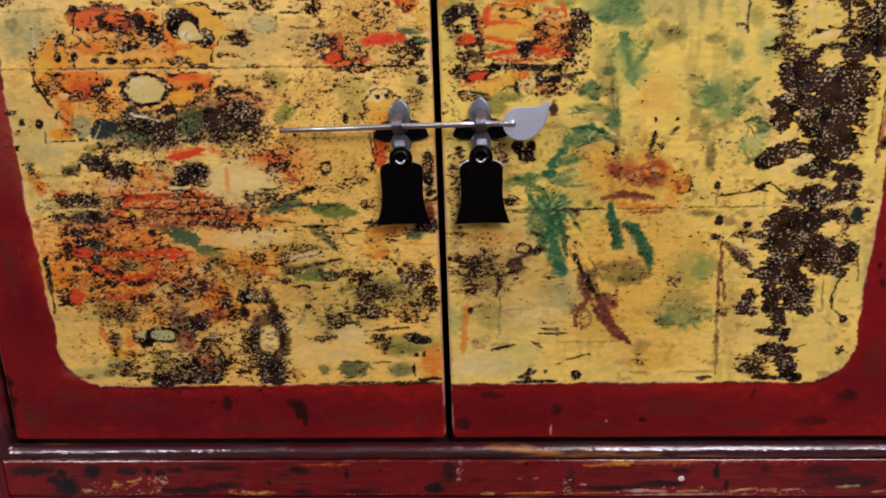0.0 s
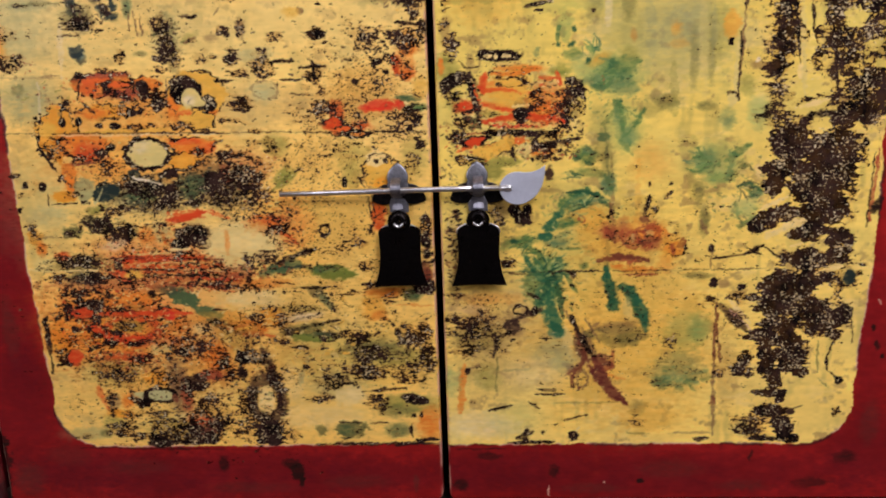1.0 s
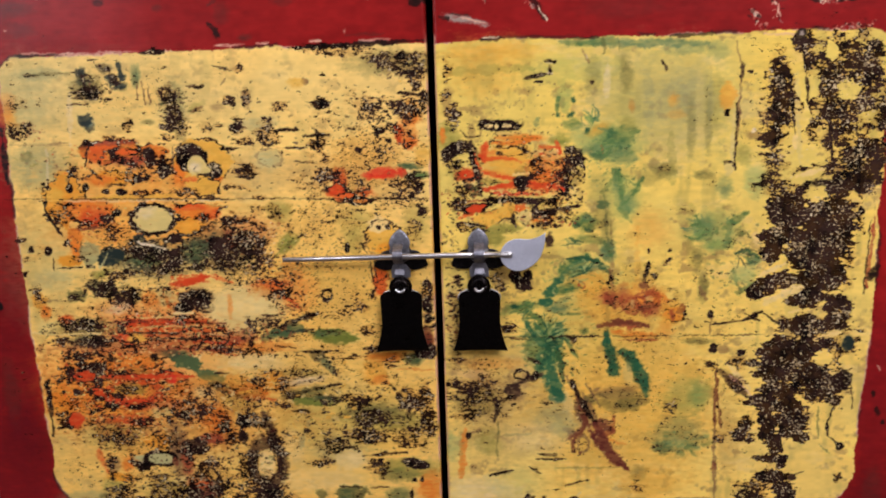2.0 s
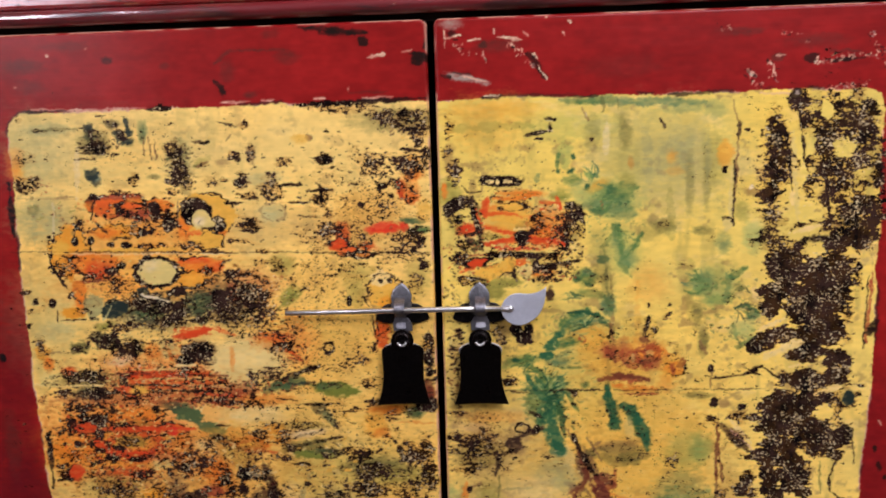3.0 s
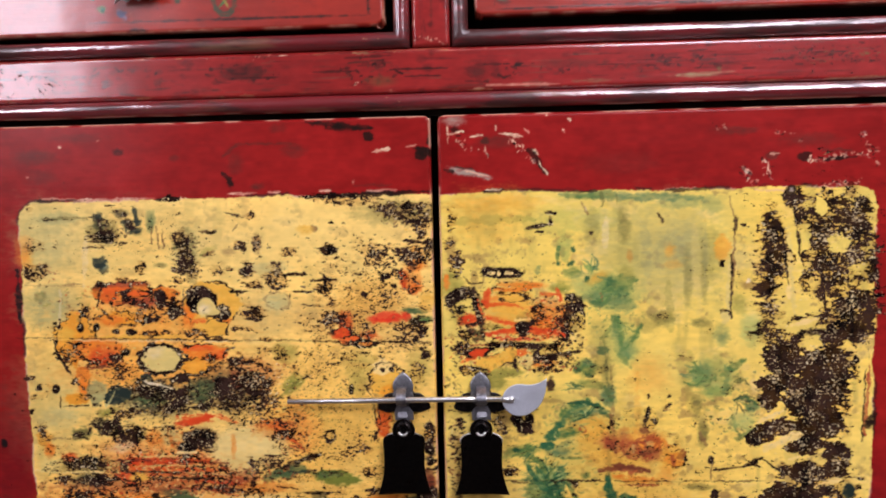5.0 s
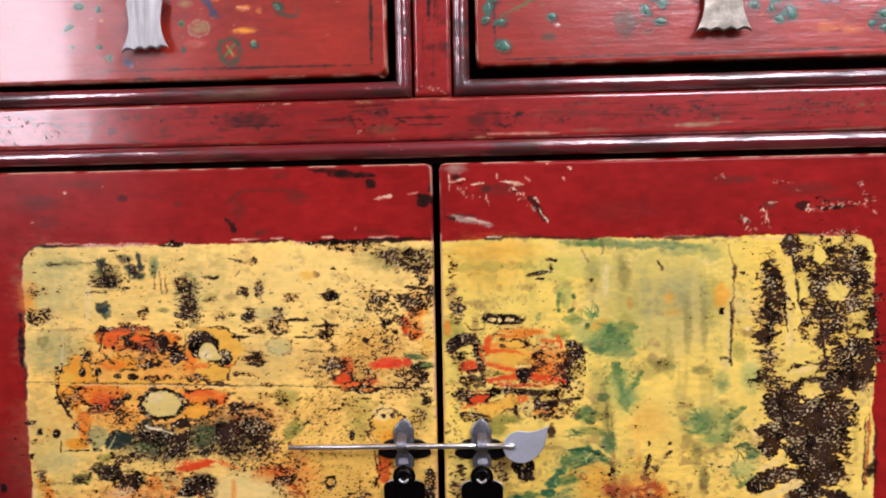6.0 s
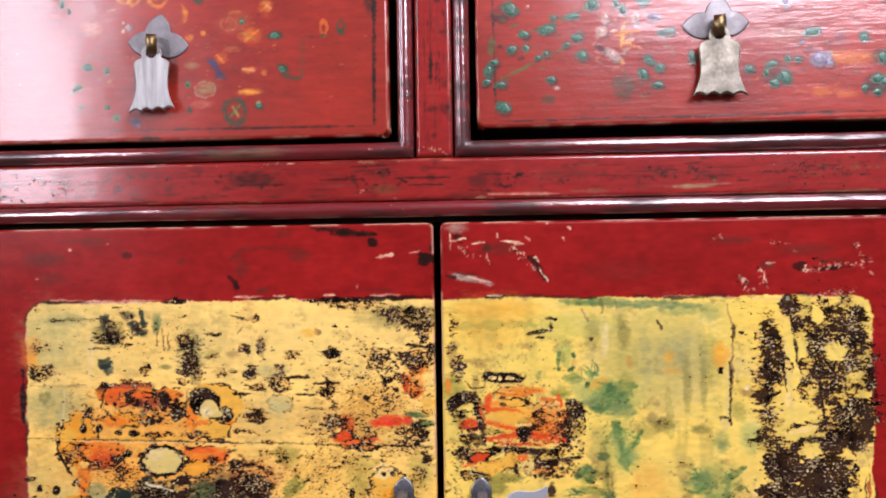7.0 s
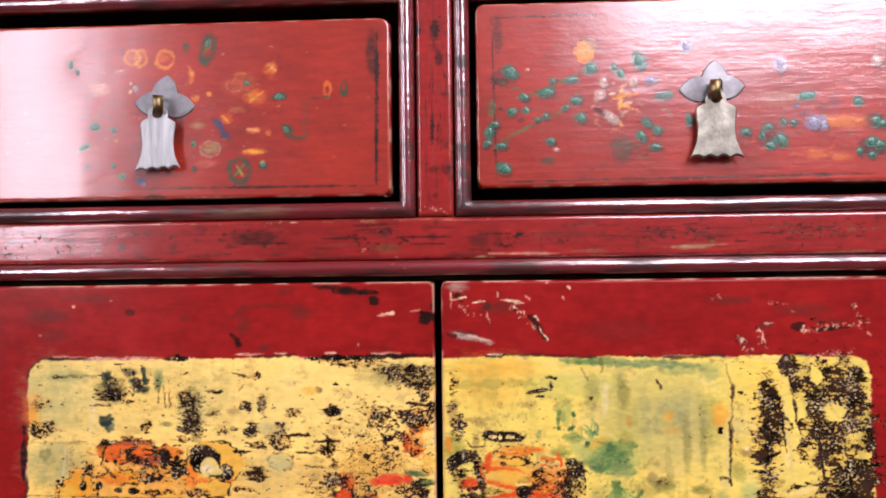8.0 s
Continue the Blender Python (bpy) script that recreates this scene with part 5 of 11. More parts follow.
def paint_left_late_strokes(c):
    c.stroke(-324.1, 723.9, -287.9, 725.9, 3.3, BRICK, .7)
    c.stroke(-335.3, 700.7, -322.8, 688.4, 3.3, UMBER, .8)
    c.wash(-290.2, 705.8, 27.6, 6.4, 0, BRICK, .73)
    c.stroke(-332.6, 722, -339.7, 700.8, 2.2, UMBER, .8)
    c.stroke(-250.1, 719.5, -254, 692.9, 2.2, BROWN, .8)
    c.wash(-372.3, 674.6, 11.3, 7.6, 0, GOLD, .99)
    c.wear(-336.4, 646.1, 28.2, 6.6, .5)
    c.wear(-368.9, 658, 16.9, 16.5, .48)
    c.wash(-311.2, 519.9, 92.8, 8.2, 0, BRICK, .32)
    c.wash(-376.3, 467, 29.7, 18.2, 0, ORANGE, .59)
    c.wash(-306.2, 460, 35.3, 8.5, 0, VERMILION, .52)
    c.stroke(-253.4, 518.9, -202.5, 509.2, 3.5, ORANGERED, .6)
    c.wash(-178.9, 517.6, 34.2, 7, 0, ORANGE, .52)
    c.wash(-216.3, 482.8, 34.7, 8.3, 0, AMBER, .32)
    c.wash(-100.3, 504.6, 67.9, 17.5, 0, GOLD, .18)
    c.wash(-45.5, 468.5, 39.6, 11.8, 0, GOLD, .18)
    c.wear(-237.3, 379.1, 35.7, 25.1, .56)
    c.wear(-37, 660, 32.3, 21.4, .5)
    c.keep(-291.6, 540, 40.3, 11.6, .4)
    c.keep(-238.1, 587.7, 28.2, 7.9, .5)
    c.stroke(-266.8, 584.4, -222.4, 593, 6.2, VERMILION, .9, -2.8)
    c.stroke(-228.1, 592, -200.7, 583.5, 3.4, ORANGERED, .75)
    c.stroke(-270.9, 572.5, -267.8, 547.1, 4.6, ORANGE, .65)
    c.stroke(-325.5, 546.5, -243.8, 546.6, 5.2, VERMILION, .8)
    c.stroke(-310.4, 536.9, -210.4, 537.3, 4.6, ORANGERED, .85)
    c.stroke(-248.2, 525.2, -199.1, 522, 4, VERMILION, .7)
    c.stroke(-163.8, 581.6, -135.3, 556, 4.5, ORANGERED, .75)
    c.blob(-238.3, 544.8, 14.8, 3.5, -5, ORANGERED, .85)
    c.stroke(-221.5, 553.1, -188.4, 541, 3.4, ORANGE, .5)
    c.keep(-235.4, 615.8, 13.5, 12.2, .5)
    c.wash(-235.4, 615.8, 12.3, 11.1, 0, FERN, .6)
    c.wash(-287, 608, 22.6, 6.7, 0, FERN, .6)
    c.stroke(-349.9, 489.6, -247.7, 488, 4.7, VERMILION, .85)
    c.stroke(-346.7, 466.6, -288.3, 462.2, 4.1, VERMILION, .8)
    c.blob(-364, 489.8, 10.6, 5.4, 0, VERMILION, .85)
    c.blob(-376.9, 443.8, 7.2, 6.7, 0, VERMILION, .9)
    c.stroke(-340.8, 442.2, -296.9, 436.7, 4.2, ORANGERED, .7)
    c.blob(-93, 673.3, 9.2, 5.9, 0, VERMILION, .95)
    c.stroke(-89.6, 685.5, -92.9, 666.9, 6.5, ORANGERED, .85)
    c.stroke(-67.9, 687.5, -27.1, 689, 8.1, RED, .9, -1.1)
    c.stroke(-32.1, 733.5, -32.4, 713.8, 4.8, ORANGERED, .8)
    c.scatter(-274.3, 483.7, 110.7, 65.7, 130, 4.1, .85, 46, (CREAM, GOLD, STRAW, CREAM))
    c.scatter(-148.1, 469.9, 68.9, 47.7, 60, 4.6, .8, 47, (CREAM, GOLD, CREAM))
    c.keep(-272.5, 501.5, 52.2, 17.8, .3)
    c.keep(-215.3, 494.7, 34.6, 11.8, .35)
    c.keep(-173.4, 440.2, 11.6, 18.2, .3)
    c.scatter(-79.5, 468.9, 34.1, 11.9, 30, 2.8, .9, 48, (UMBER, BLACK))
    c.scatter(-354.8, 496.8, 35.2, 17.9, 50, 2.9, .9, 49, (UMBER, BLACK))
    c.scatter(-265.3, 398.1, 47.5, 24.9, 50, 3, .9, 50, (UMBER, BLACK, MAROON))


def paint_left_crumbled_paint(c):
    c.scatter(-204.4, 617.8, 41.8, 30.5, 170, 2.8, .88, 101, (UMBER, BLACK, UMBER, DKTEAL))
    c.scatter(-181.7, 622.8, 41.6, 27.6, 170, 2.2, .88, 102, (UMBER, STRAW, BRICK, CREAM, UMBER))
    c.scatter(-278.2, 611.2, 56.4, 22.4, 150, 2.8, .85, 103, (UMBER, BLACK, MOSS, STRAW))
    c.scatter(-235.4, 615.8, 15.7, 15.6, 60, 2.2, .8, 104, (MOSS, DKTEAL, SAGE, UMBER))
    c.scatter(-298, 586.2, 45.6, 20.4, 200, 2.3, .88, 105, (UMBER, DKBROWN, STRAW, UMBER, CREAM, OLIVEDK))
    c.scatter(-327.5, 578.3, 25.8, 10.3, 70, 2.9, .85, 106, (UMBER, OLIVEDK, MOSS))
    c.scatter(-358.8, 535.4, 45.4, 15.2, 190, 2.3, .85, 107, (UMBER, OLIVEDK, MOSS, STRAW, UMBER))
    c.scatter(-295.8, 554.6, 51.7, 10.4, 130, 2.3, .8, 108, (UMBER, BRICK, ORANGERED, STRAW))
    c.scatter(-268.9, 536.7, 74.7, 17.4, 260, 2.9, .85, 109, (ORANGERED, BRICK, UMBER, STRAW, VERMILION, UMBER))
    c.scatter(-241.9, 518.7, 63.2, 9.4, 150, 2.9, .85, 110, (BRICK, UMBER, ORANGERED, CREAM))
    c.scatter(-259.4, 574, 15.9, 20.5, 80, 2.8, .8, 111, (ORANGERED, ORANGE, UMBER, STRAW))
    c.scatter(-240.8, 589.5, 25.4, 5.6, 50, 3.4, .85, 112, (ORANGERED, VERMILION))
    c.scatter(-174.3, 576.2, 16.8, 11.3, 60, 3.4, .8, 113, (ORANGERED, ORANGE))
    c.scatter(-145.7, 568.7, 17.9, 24.9, 160, 2.2, .88, 114, (UMBER, BRICK, ORANGERED, STRAW, UMBER))
    c.scatter(-150.5, 594.2, 33.4, 13.4, 150, 2.2, .88, 115, (UMBER, DKBROWN, STRAW, ORANGE))
    c.scatter(-177.8, 532.1, 34.1, 9.3, 90, 2.8, .85, 116, (BRICK, UMBER, ORANGERED))
    c.scatter(-237.5, 564.9, 19.3, 12.6, 50, 2.8, .88, 117, (UMBER, DKBROWN, BROWNRED))
    c.scatter(-106.3, 590.4, 60.9, 67, 420, 1.4, .8, 118, (UMBER, BROWN, DKBROWN))
    c.scatter(-114.5, 634.9, 43.9, 27.3, 160, 1.6, .8, 119, (UMBER, BROWN, GOLD))
    c.scatter(-67.9, 687.5, 59.1, 53, 240, 1.6, .8, 120, (UMBER, BROWN, DKBROWN))
    c.scatter(-164.4, 768.7, 159.9, 40.9, 50, 1.6, .75, 121, (UMBER, BROWN, GOLD))
    c.scatter(-334.2, 472.5, 67.7, 51.3, 420, 2.4, .88, 122, (UMBER, DKBROWN, STRAW, UMBER, BRICK))
    c.scatter(-321.7, 426.6, 53.5, 21, 220, 2.4, .82, 123, (BROWN, UMBER, OLIVEDK, STRAW))
    c.scatter(-351.9, 496.8, 29.3, 17.9, 90, 2.9, .88, 124, (UMBER, BLACK, BRICK))
    c.scatter(-248.1, 453.2, 29.2, 20.6, 140, 2.3, .88, 125, (UMBER, MAROON, UMBER, CREAM))
    c.scatter(-286, 370, 69, 26.5, 280, 3, .88, 126, (UMBER, OLIVEDK, STRAW, BROWN, UMBER))
    c.scatter(-190.6, 406.7, 32.3, 58.6, 260, 2.9, .88, 127, (UMBER, BLACK, STRAW, MAROON, OLIVEDK))
    c.scatter(-250.7, 363.5, 20.3, 19, 70, 3.6, .88, 128, (UMBER, BLACK, MAROON))
    c.scatter(-81.1, 439, 68.8, 36.1, 260, 2.3, .85, 129, (UMBER, DKBROWN, OLIVEDK, STRAW))
    c.scatter(-101.6, 481.1, 79.6, 29.5, 160, 1.7, .8, 130, (UMBER, BROWN, GOLD))
    c.scatter(-325.2, 645.8, 50.7, 22.1, 120, 2.3, .85, 131, (UMBER, BRICK, STRAW))
    c.scatter(-306.9, 705.2, 71.9, 21.4, 130, 2.2, .85, 132, (UMBER, BRICK, ORANGERED))
    c.scatter(-157.8, 716.6, 48.6, 42, 60, 2.2, .85, 133, (UMBER, DKBROWN, BROWN))
    c.scatter(-11, 546.2, 6.6, 39.7, 60, 3.9, .89, 134, (UMBER, BLACK, MAROON, BROWN))
    c.wash(-12.5, 520.5, 6.7, 20.7, 0, MAROON, .4)
    c.ring(-50.7, 621.3, 19.6, 21.9, 0, 1.4, UMBER, .6)
    c.stroke(-65.9, 601.8, -61.6, 578.3, 1.6, UMBER, .8)
    c.wash(-55.8, 583.7, 7.7, 14.5, 0, ORANGERED, .73)


def paint_left_late_petals(c):
    c.stroke(-323, 543.5, -238.3, 544.2, 4, VERMILION, .88)
    c.stroke(-309.5, 535.1, -211.7, 535.6, 3.5, ORANGERED, .88)
    c.stroke(-244.2, 524.6, -194.7, 520.2, 3.4, VERMILION, .8)
    c.stroke(-276.5, 519.3, -202.3, 512.1, 2.9, BRICK, .85)
    c.stroke(-263.9, 584.9, -222.4, 592.5, 5.1, VERMILION, .95, -2.8)
    c.blob(-314.8, 529.3, 8.1, 4.7, -20, VERMILION, .95)
    c.stroke(-348.8, 488.4, -247.7, 488, 4.7, VERMILION, .92)
    c.blob(-271.8, 486, 5.2, 4.2, 0, RED, 1)
    c.stroke(-345.8, 464.2, -289.4, 462.8, 3.5, VERMILION, .9)
    c.blob(-376.9, 443.8, 7.8, 6.7, 0, VERMILION, .95)
    c.blob(-361.6, 489.8, 10.6, 4.8, 0, VERMILION, .9)
    c.blob(-350.7, 472.7, 9.4, 4.8, -20, VERMILION, .9)
    c.stroke(-168.4, 579.4, -137.3, 559.5, 3.4, ORANGERED, .85)
    c.blob(-254, 559, 5.7, 4, 0, UMBER, .95)
    c.stroke(-263.7, 554, -243.1, 554.1, 2.3, CREAM, .97)
    c.stroke(-241.5, 570.7, -227.8, 559, 4, UMBER, .9)
    c.scatter(-181.7, 622.8, 44.4, 23.2, 120, 2.2, .89, 160, (STRAW, CREAM, BRICK, PALE))
    c.scatter(-278.8, 605.6, 56.5, 20.2, 90, 2.3, .89, 161, (STRAW, SAGE, CREAM))
    c.scatter(-309.7, 583.6, 40, 17.1, 80, 2.3, .89, 162, (STRAW, CREAM, GOLD))
    c.scatter(-297, 543, 86.4, 17.4, 90, 2.3, .89, 163, (STRAW, CREAM, PALE))
    c.scatter(-325.4, 472.4, 64.7, 42.2, 120, 2.4, .89, 164, (STRAW, CREAM, GOLD))
    c.blob(-320.1, 612.2, 13.6, 7.9, 25, DKTEAL, 1)
    c.blob(-215.8, 622, 7.8, 9.4, 0, BLACK, 1)
    c.blob(-258.3, 629.1, 10.1, 5, 10, BLACK, .95)
    c.stroke(-324.1, 616.8, -335.4, 599, 2.3, SAGE, .95)
    c.stroke(-296.2, 627.3, -265, 618.7, 2.3, PALE, .9)


def paint_left_late_marks_at_the_top(c):
    c.stroke(-296.2, 800.2, -292, 781.7, 5, DKTEAL, .95)
    c.stroke(-306.1, 788.6, -294.8, 774.1, 7.3, BLACK, .88)
    c.stroke(-300.3, 775.3, -289, 777.2, 4.5, DKTEAL, .9)
    c.blob(-332, 745.4, 6.2, 7.2, -20, DKTEAL, .9)
    c.blob(-331.7, 791.5, 4.5, 4.3, 0, DKTEAL, .85)
    c.stroke(-332.9, 790.4, -329.7, 773.9, 3.9, UMBER, .85)
    c.stroke(-336.9, 782.3, -320.6, 782.4, 2.3, UMBER, .85)
    c.stroke(-336.3, 776.3, -316, 776.3, 2.3, UMBER, .85)
    c.stroke(-341.4, 768.8, -317.7, 768.7, 3.4, UMBER, .8)
    c.wash(-326.7, 776.6, 14.6, 13.1, 0, OLIVEDK, .4)
    c.stroke(-308.4, 794.1, -303.7, 790.7, 3.4, UMBER, .85)
    c.wash(-279.2, 787.8, 5.6, 8.7, 0, LEAFTEAL, .5)
    c.stroke(-279.6, 782.4, -278.8, 762.7, 1.7, BROWN, .8)
    c.stroke(-274.1, 781.2, -273, 765.9, 1.7, BROWN, .8)
    c.stroke(-268.8, 777.8, -268.5, 758.1, 1.7, BROWN, .7)
    c.stroke(-246.3, 779.9, -243.5, 722.3, 15.6, OLIVEDK, .35)
    c.scatter(-244.4, 749.8, 16.8, 30.1, 90, 2.8, .85, 210, (UMBER, BROWN, STRAW, OLIVEDK))
    c.scatter(-321.2, 774.8, 21.4, 14.2, 50, 2.8, .85, 211, (UMBER, BROWN, STRAW))
    c.scatter(-389.7, 736.9, 14.8, 10, 36, 2.3, .8, 212, (BROWN, BRICK, STRAW))
    c.wash(-410.5, 759.5, 9.1, 16.5, 0, ORANGE, .32)
    c.stroke(-373.7, 724.2, -350.8, 724.8, 2.3, BROWN, .7)
    c.scatter(-375, 708.6, 34.3, 11.2, 40, 3.4, .6, 213, (OLIVEGREY, BROWN, OLIVE))
    c.wash(-205.1, 754.3, 7.8, 4.4, 0, BROWN, .4)
    c.stroke(-226.1, 773.3, -214.4, 774.1, 3.9, UMBER, .85)
    c.stroke(-230.4, 750.6, -217.8, 755.7, 3.3, BROWN, .8)
    c.stroke(-148.1, 732.1, -126.1, 730.5, 3.3, UMBER, .88)
    c.stroke(-123.6, 725, -98.8, 725.5, 2.2, UMBER, .9)
    c.stroke(-110.9, 726.9, -109.3, 712.6, 3.8, UMBER, .88)
    c.scatter(-38, 744.6, 32.6, 10.8, 60, 3.8, .88, 214, (UMBER, BLACK, UMBER))
    c.scatter(-31.1, 787.3, 26.9, 12.8, 70, 2.7, .75, 215, (UMBER, BROWN, OLIVEDK))
    c.stroke(-35.6, 733.8, -32.5, 714.7, 4.3, VERMILION, .85, 2.2)
    c.wash(-22.4, 722.6, 9.8, 14.1, 0, ORANGE, .46)
    c.wash(-18.9, 746.8, 7.6, 7.5, 0, AMBER, .59)
    c.stroke(-388.8, 810.5, -332.7, 806.7, 2.3, CHIP, .8)


def paint_left_late_pale_heart(c):
    c.wash(-192.8, 557.2, 41.8, 24, 0, STRAW, .6)
    c.wash(-195.4, 559.5, 31.7, 17.1, 0, CREAM, .5)
    c.wash(-206.7, 559.7, 2.3, 13.7, 0, ORANGE, .46)
    c.blob(-241.8, 567.3, 17, 8, -12, DKBROWN, .8)
    c.blob(-252.3, 559.5, 9.1, 5.2, 0, UMBER, .95)
    c.stroke(-263.7, 554, -243.1, 554.1, 2.3, CREAM, .97)
    c.scatter(-242, 565, 19.3, 10.3, 40, 2.8, .88, 220, (UMBER, BROWNRED, STRAW))
    c.stroke(-310.6, 550.3, -250.3, 550.2, 2.3, STRAW, .85)
    c.stroke(-297.3, 540.7, -227.2, 540.5, 2.3, STRAW, .8)
    c.stroke(-318.1, 535.2, -252.1, 532.3, 2.3, UMBER, .85)
    c.stroke(-292.9, 528.4, -218.2, 526.4, 2.3, UMBER, .85)
    c.stroke(-268.1, 544.8, -211.1, 542.6, 2.3, MAROON, .85)
    c.stroke(-331.4, 546, -291, 545.8, 2.9, MAROON, .8)
    c.scatter(-277.2, 539.7, 63.2, 13.9, 130, 3.4, .85, 221, (MAROON, UMBER, STRAW, BRICK))
    c.scatter(-332.8, 484.5, 58.7, 30, 120, 3.5, .85, 222, (MAROON, UMBER, VERMILION, STRAW))
    c.scatter(-313.4, 447.9, 53.2, 24.4, 110, 3.5, .85, 223, (MAROON, UMBER, BRICK, STRAW))
    c.stroke(-248.7, 520, -195.2, 514.4, 2.9, MAROON, .8)
    c.wash(-304.4, 528.6, 11.6, 4.7, 0, GOLD, .86)
    c.scatter(-171.9, 534.9, 28.3, 8.1, 40, 3.4, .85, 224, (MAROON, UMBER, FERN))


# plum low down and along the side: weaker light put into the colour
def paint_left_red_shade(c):
    c.shade_border(-223.5, 308.5, 267.6, 27.7, PLUM, .62)
    c.shade_border(-388.1, 319.5, 99.3, 26.5, PLUM, .3)
    c.shade_border(-442.4, 397.8, 42.7, 75.8, PLUM, .45)
    c.shade_border(-434, 507.6, 23.5, 117.3, PLUM, .4)


def paint_left_red_upper_edge(c):
    c.stroke(-124.2, 878.4, -57.5, 869.4, 5.4, UMBER, .9)
    c.blob(-62.6, 863.2, 5.4, 5.3, 0, UMBER, .9)
    c.stroke(-104.4, 871.4, -66.6, 870.2, 3.8, UMBER, .7)
    c.blob(-9.8, 847.4, 9.6, 4.2, -15, UMBER, .95)
    c.blob(-4.1, 858.8, 3.2, 6.3, 0, UMBER, .95)
    c.blob(-12.7, 842.2, 5.4, 3.2, 0, UMBER, .9)
    c.blob(-3.6, 878.7, 2.7, 3.1, 0, PALE, .9)
    c.stroke(-59.3, 848.3, -41.5, 849.9, 3.2, PALE, .9)
    c.stroke(-27.4, 851.6, -17.2, 852.9, 2.1, CHIP, .8)
    c.stroke(-206.8, 845.2, -191.3, 858.1, 3.3, MAROON, .85)
    c.stroke(-193.4, 859.3, -131.1, 857.4, 2.7, MAROON, .65)
    c.wash(-135.2, 851.1, 12, 6.4, 0, MAROON, .55)
    c.wash(-150.6, 872.9, 9.8, 4.2, 0, MAROON, .4)
    c.stroke(-207.5, 832.9, -196.8, 817.5, 3.3, UMBER, .7)
    c.blob(-199.8, 821.9, 2.8, 5.4, 0, UMBER, .75)
    c.wash(-193.4, 839.5, 7.7, 9.6, 0, MAROON, .5)
    c.wash(-172.5, 817.4, 7.7, 3.2, 0, MAROON, .6)
    c.wash(-309.1, 853.6, 5, 3.8, 0, UMBER, .6)
    c.wash(-253.8, 846.6, 5, 3.2, 0, MAROON, .5)
    c.wash(-393.7, 850.7, 22.6, 8.1, 0, MAROON, .5)
    c.wash(-347.2, 868.3, 28, 5.4, 0, MAROON, .35)
    c.wash(-389.5, 831.5, 17, 7.6, 0, MAROON, .35)
    c.blob(-368.1, 860.2, 1.7, 1.1, 0, PALE, .9)
    c.blob(-328.4, 865, 1.7, 1.1, 0, CHIP, .8)
    c.blob(-400.9, 831.9, 1.7, 1.1, 0, CHIP, .8)
    c.blob(-78.8, 819.6, 1.1, 2.1, 0, CHIP, .8)
    c.stroke(-203.2, 810.7, -171.7, 810.9, 2.2, CHIP, .95)
    c.stroke(-162.9, 811.2, -149.7, 811.4, 2.2, CHIP, .95)
    c.stroke(-112.4, 811.4, -100.3, 811.6, 2.2, CHIP, .9)
    c.stroke(-66.1, 810.7, -35.2, 810.9, 2.2, CHIP, .85)
    c.stroke(-351.7, 808.1, -272.9, 808.2, 1.7, CHIP, .8)
    c.stroke(-123.5, 806.3, -2.8, 809, 3.8, UMBER, .85)
    c.stroke(-274.1, 807.1, -249.5, 807.6, 3.4, UMBER, .85)
    c.stroke(-397.1, 807.7, -351.7, 808.1, 2.3, UMBER, .7)
    c.stroke(-79.5, 816.4, -41.5, 816.4, 2.7, MAROON, .6)


def paint_left_red_lower_edge(c):
    c.wash(-233, 321.7, 5.5, 8.5, 0, UMBER, .65)
    c.blob(-154.8, 312.6, 8.4, 9.2, 0, UMBER, .85)
    c.blob(-151.5, 300.8, 3, 5.9, 0, UMBER, .8)
    c.wash(-161.7, 323.1, 8.4, 5.2, 0, UMBER, .6)
    c.stroke(-31.5, 309.2, -31.3, 288.3, 4.7, MAROON, .7)
    c.wash(-326.3, 319.1, 36.9, 9.2, 0, MAROON, .4)
    c.wash(-398.4, 332.8, 24.8, 13.1, 0, MAROON, .35)
    c.wash(-91.4, 301.1, 35.9, 7.9, 0, MAROON, .4)
    c.wash(-206.6, 295.1, 48.7, 6.6, 0, MAROON, .4)
    c.stroke(-59.4, 341.6, -3.2, 344.9, 2.9, UMBER, .75)
    c.stroke(-384.5, 341.9, -220.3, 339.1, 2.5, UMBER, .6)
    c.wash(-446.6, 306.6, 18.9, 20.1, 0, MAROON, .5)


def paint_left_red_side(c):
    c.stroke(-417.4, 742.5, -418, 686, 5.2, BLACK, .95)
    c.blob(-442, 564, 3.5, 4.7, 0, BLACK, .95)
    c.wash(-441, 474, 8.4, 36.4, 0, MAROON, .5)
    c.stroke(-400.8, 488.6, -402.8, 424.4, 3.6, UMBER, .8)
    c.stroke(-469.9, 356.4, -473.1, 286.4, 16.1, UMBER, .9)


def paint_right_worn_ground(c):
    c.wash(177.5, 465.3, 93.3, 110.8, 0, GOLD, .32)
    c.wear(70.4, 683.5, 63.2, 52.5, .38)
    c.wear(38.9, 467.3, 39.2, 64.7, .42)
    c.wear(220.3, 510.7, 161.8, 170.4, .37)
    c.wash(214.9, 745.7, 76.1, 55.2, 0, OLIVEGREY, .35)
    c.wash(55.6, 461.1, 61.5, 70.8, 0, BROWN, .22)
    c.wash(188.8, 441.7, 93.7, 76.7, 0, GOLD, .39)
    c.wash(144.2, 557.2, 70.1, 61.4, 0, OLIVE, .2)
    c.wash(51.4, 781.4, 46.3, 29.9, 0, GOLD, .39)


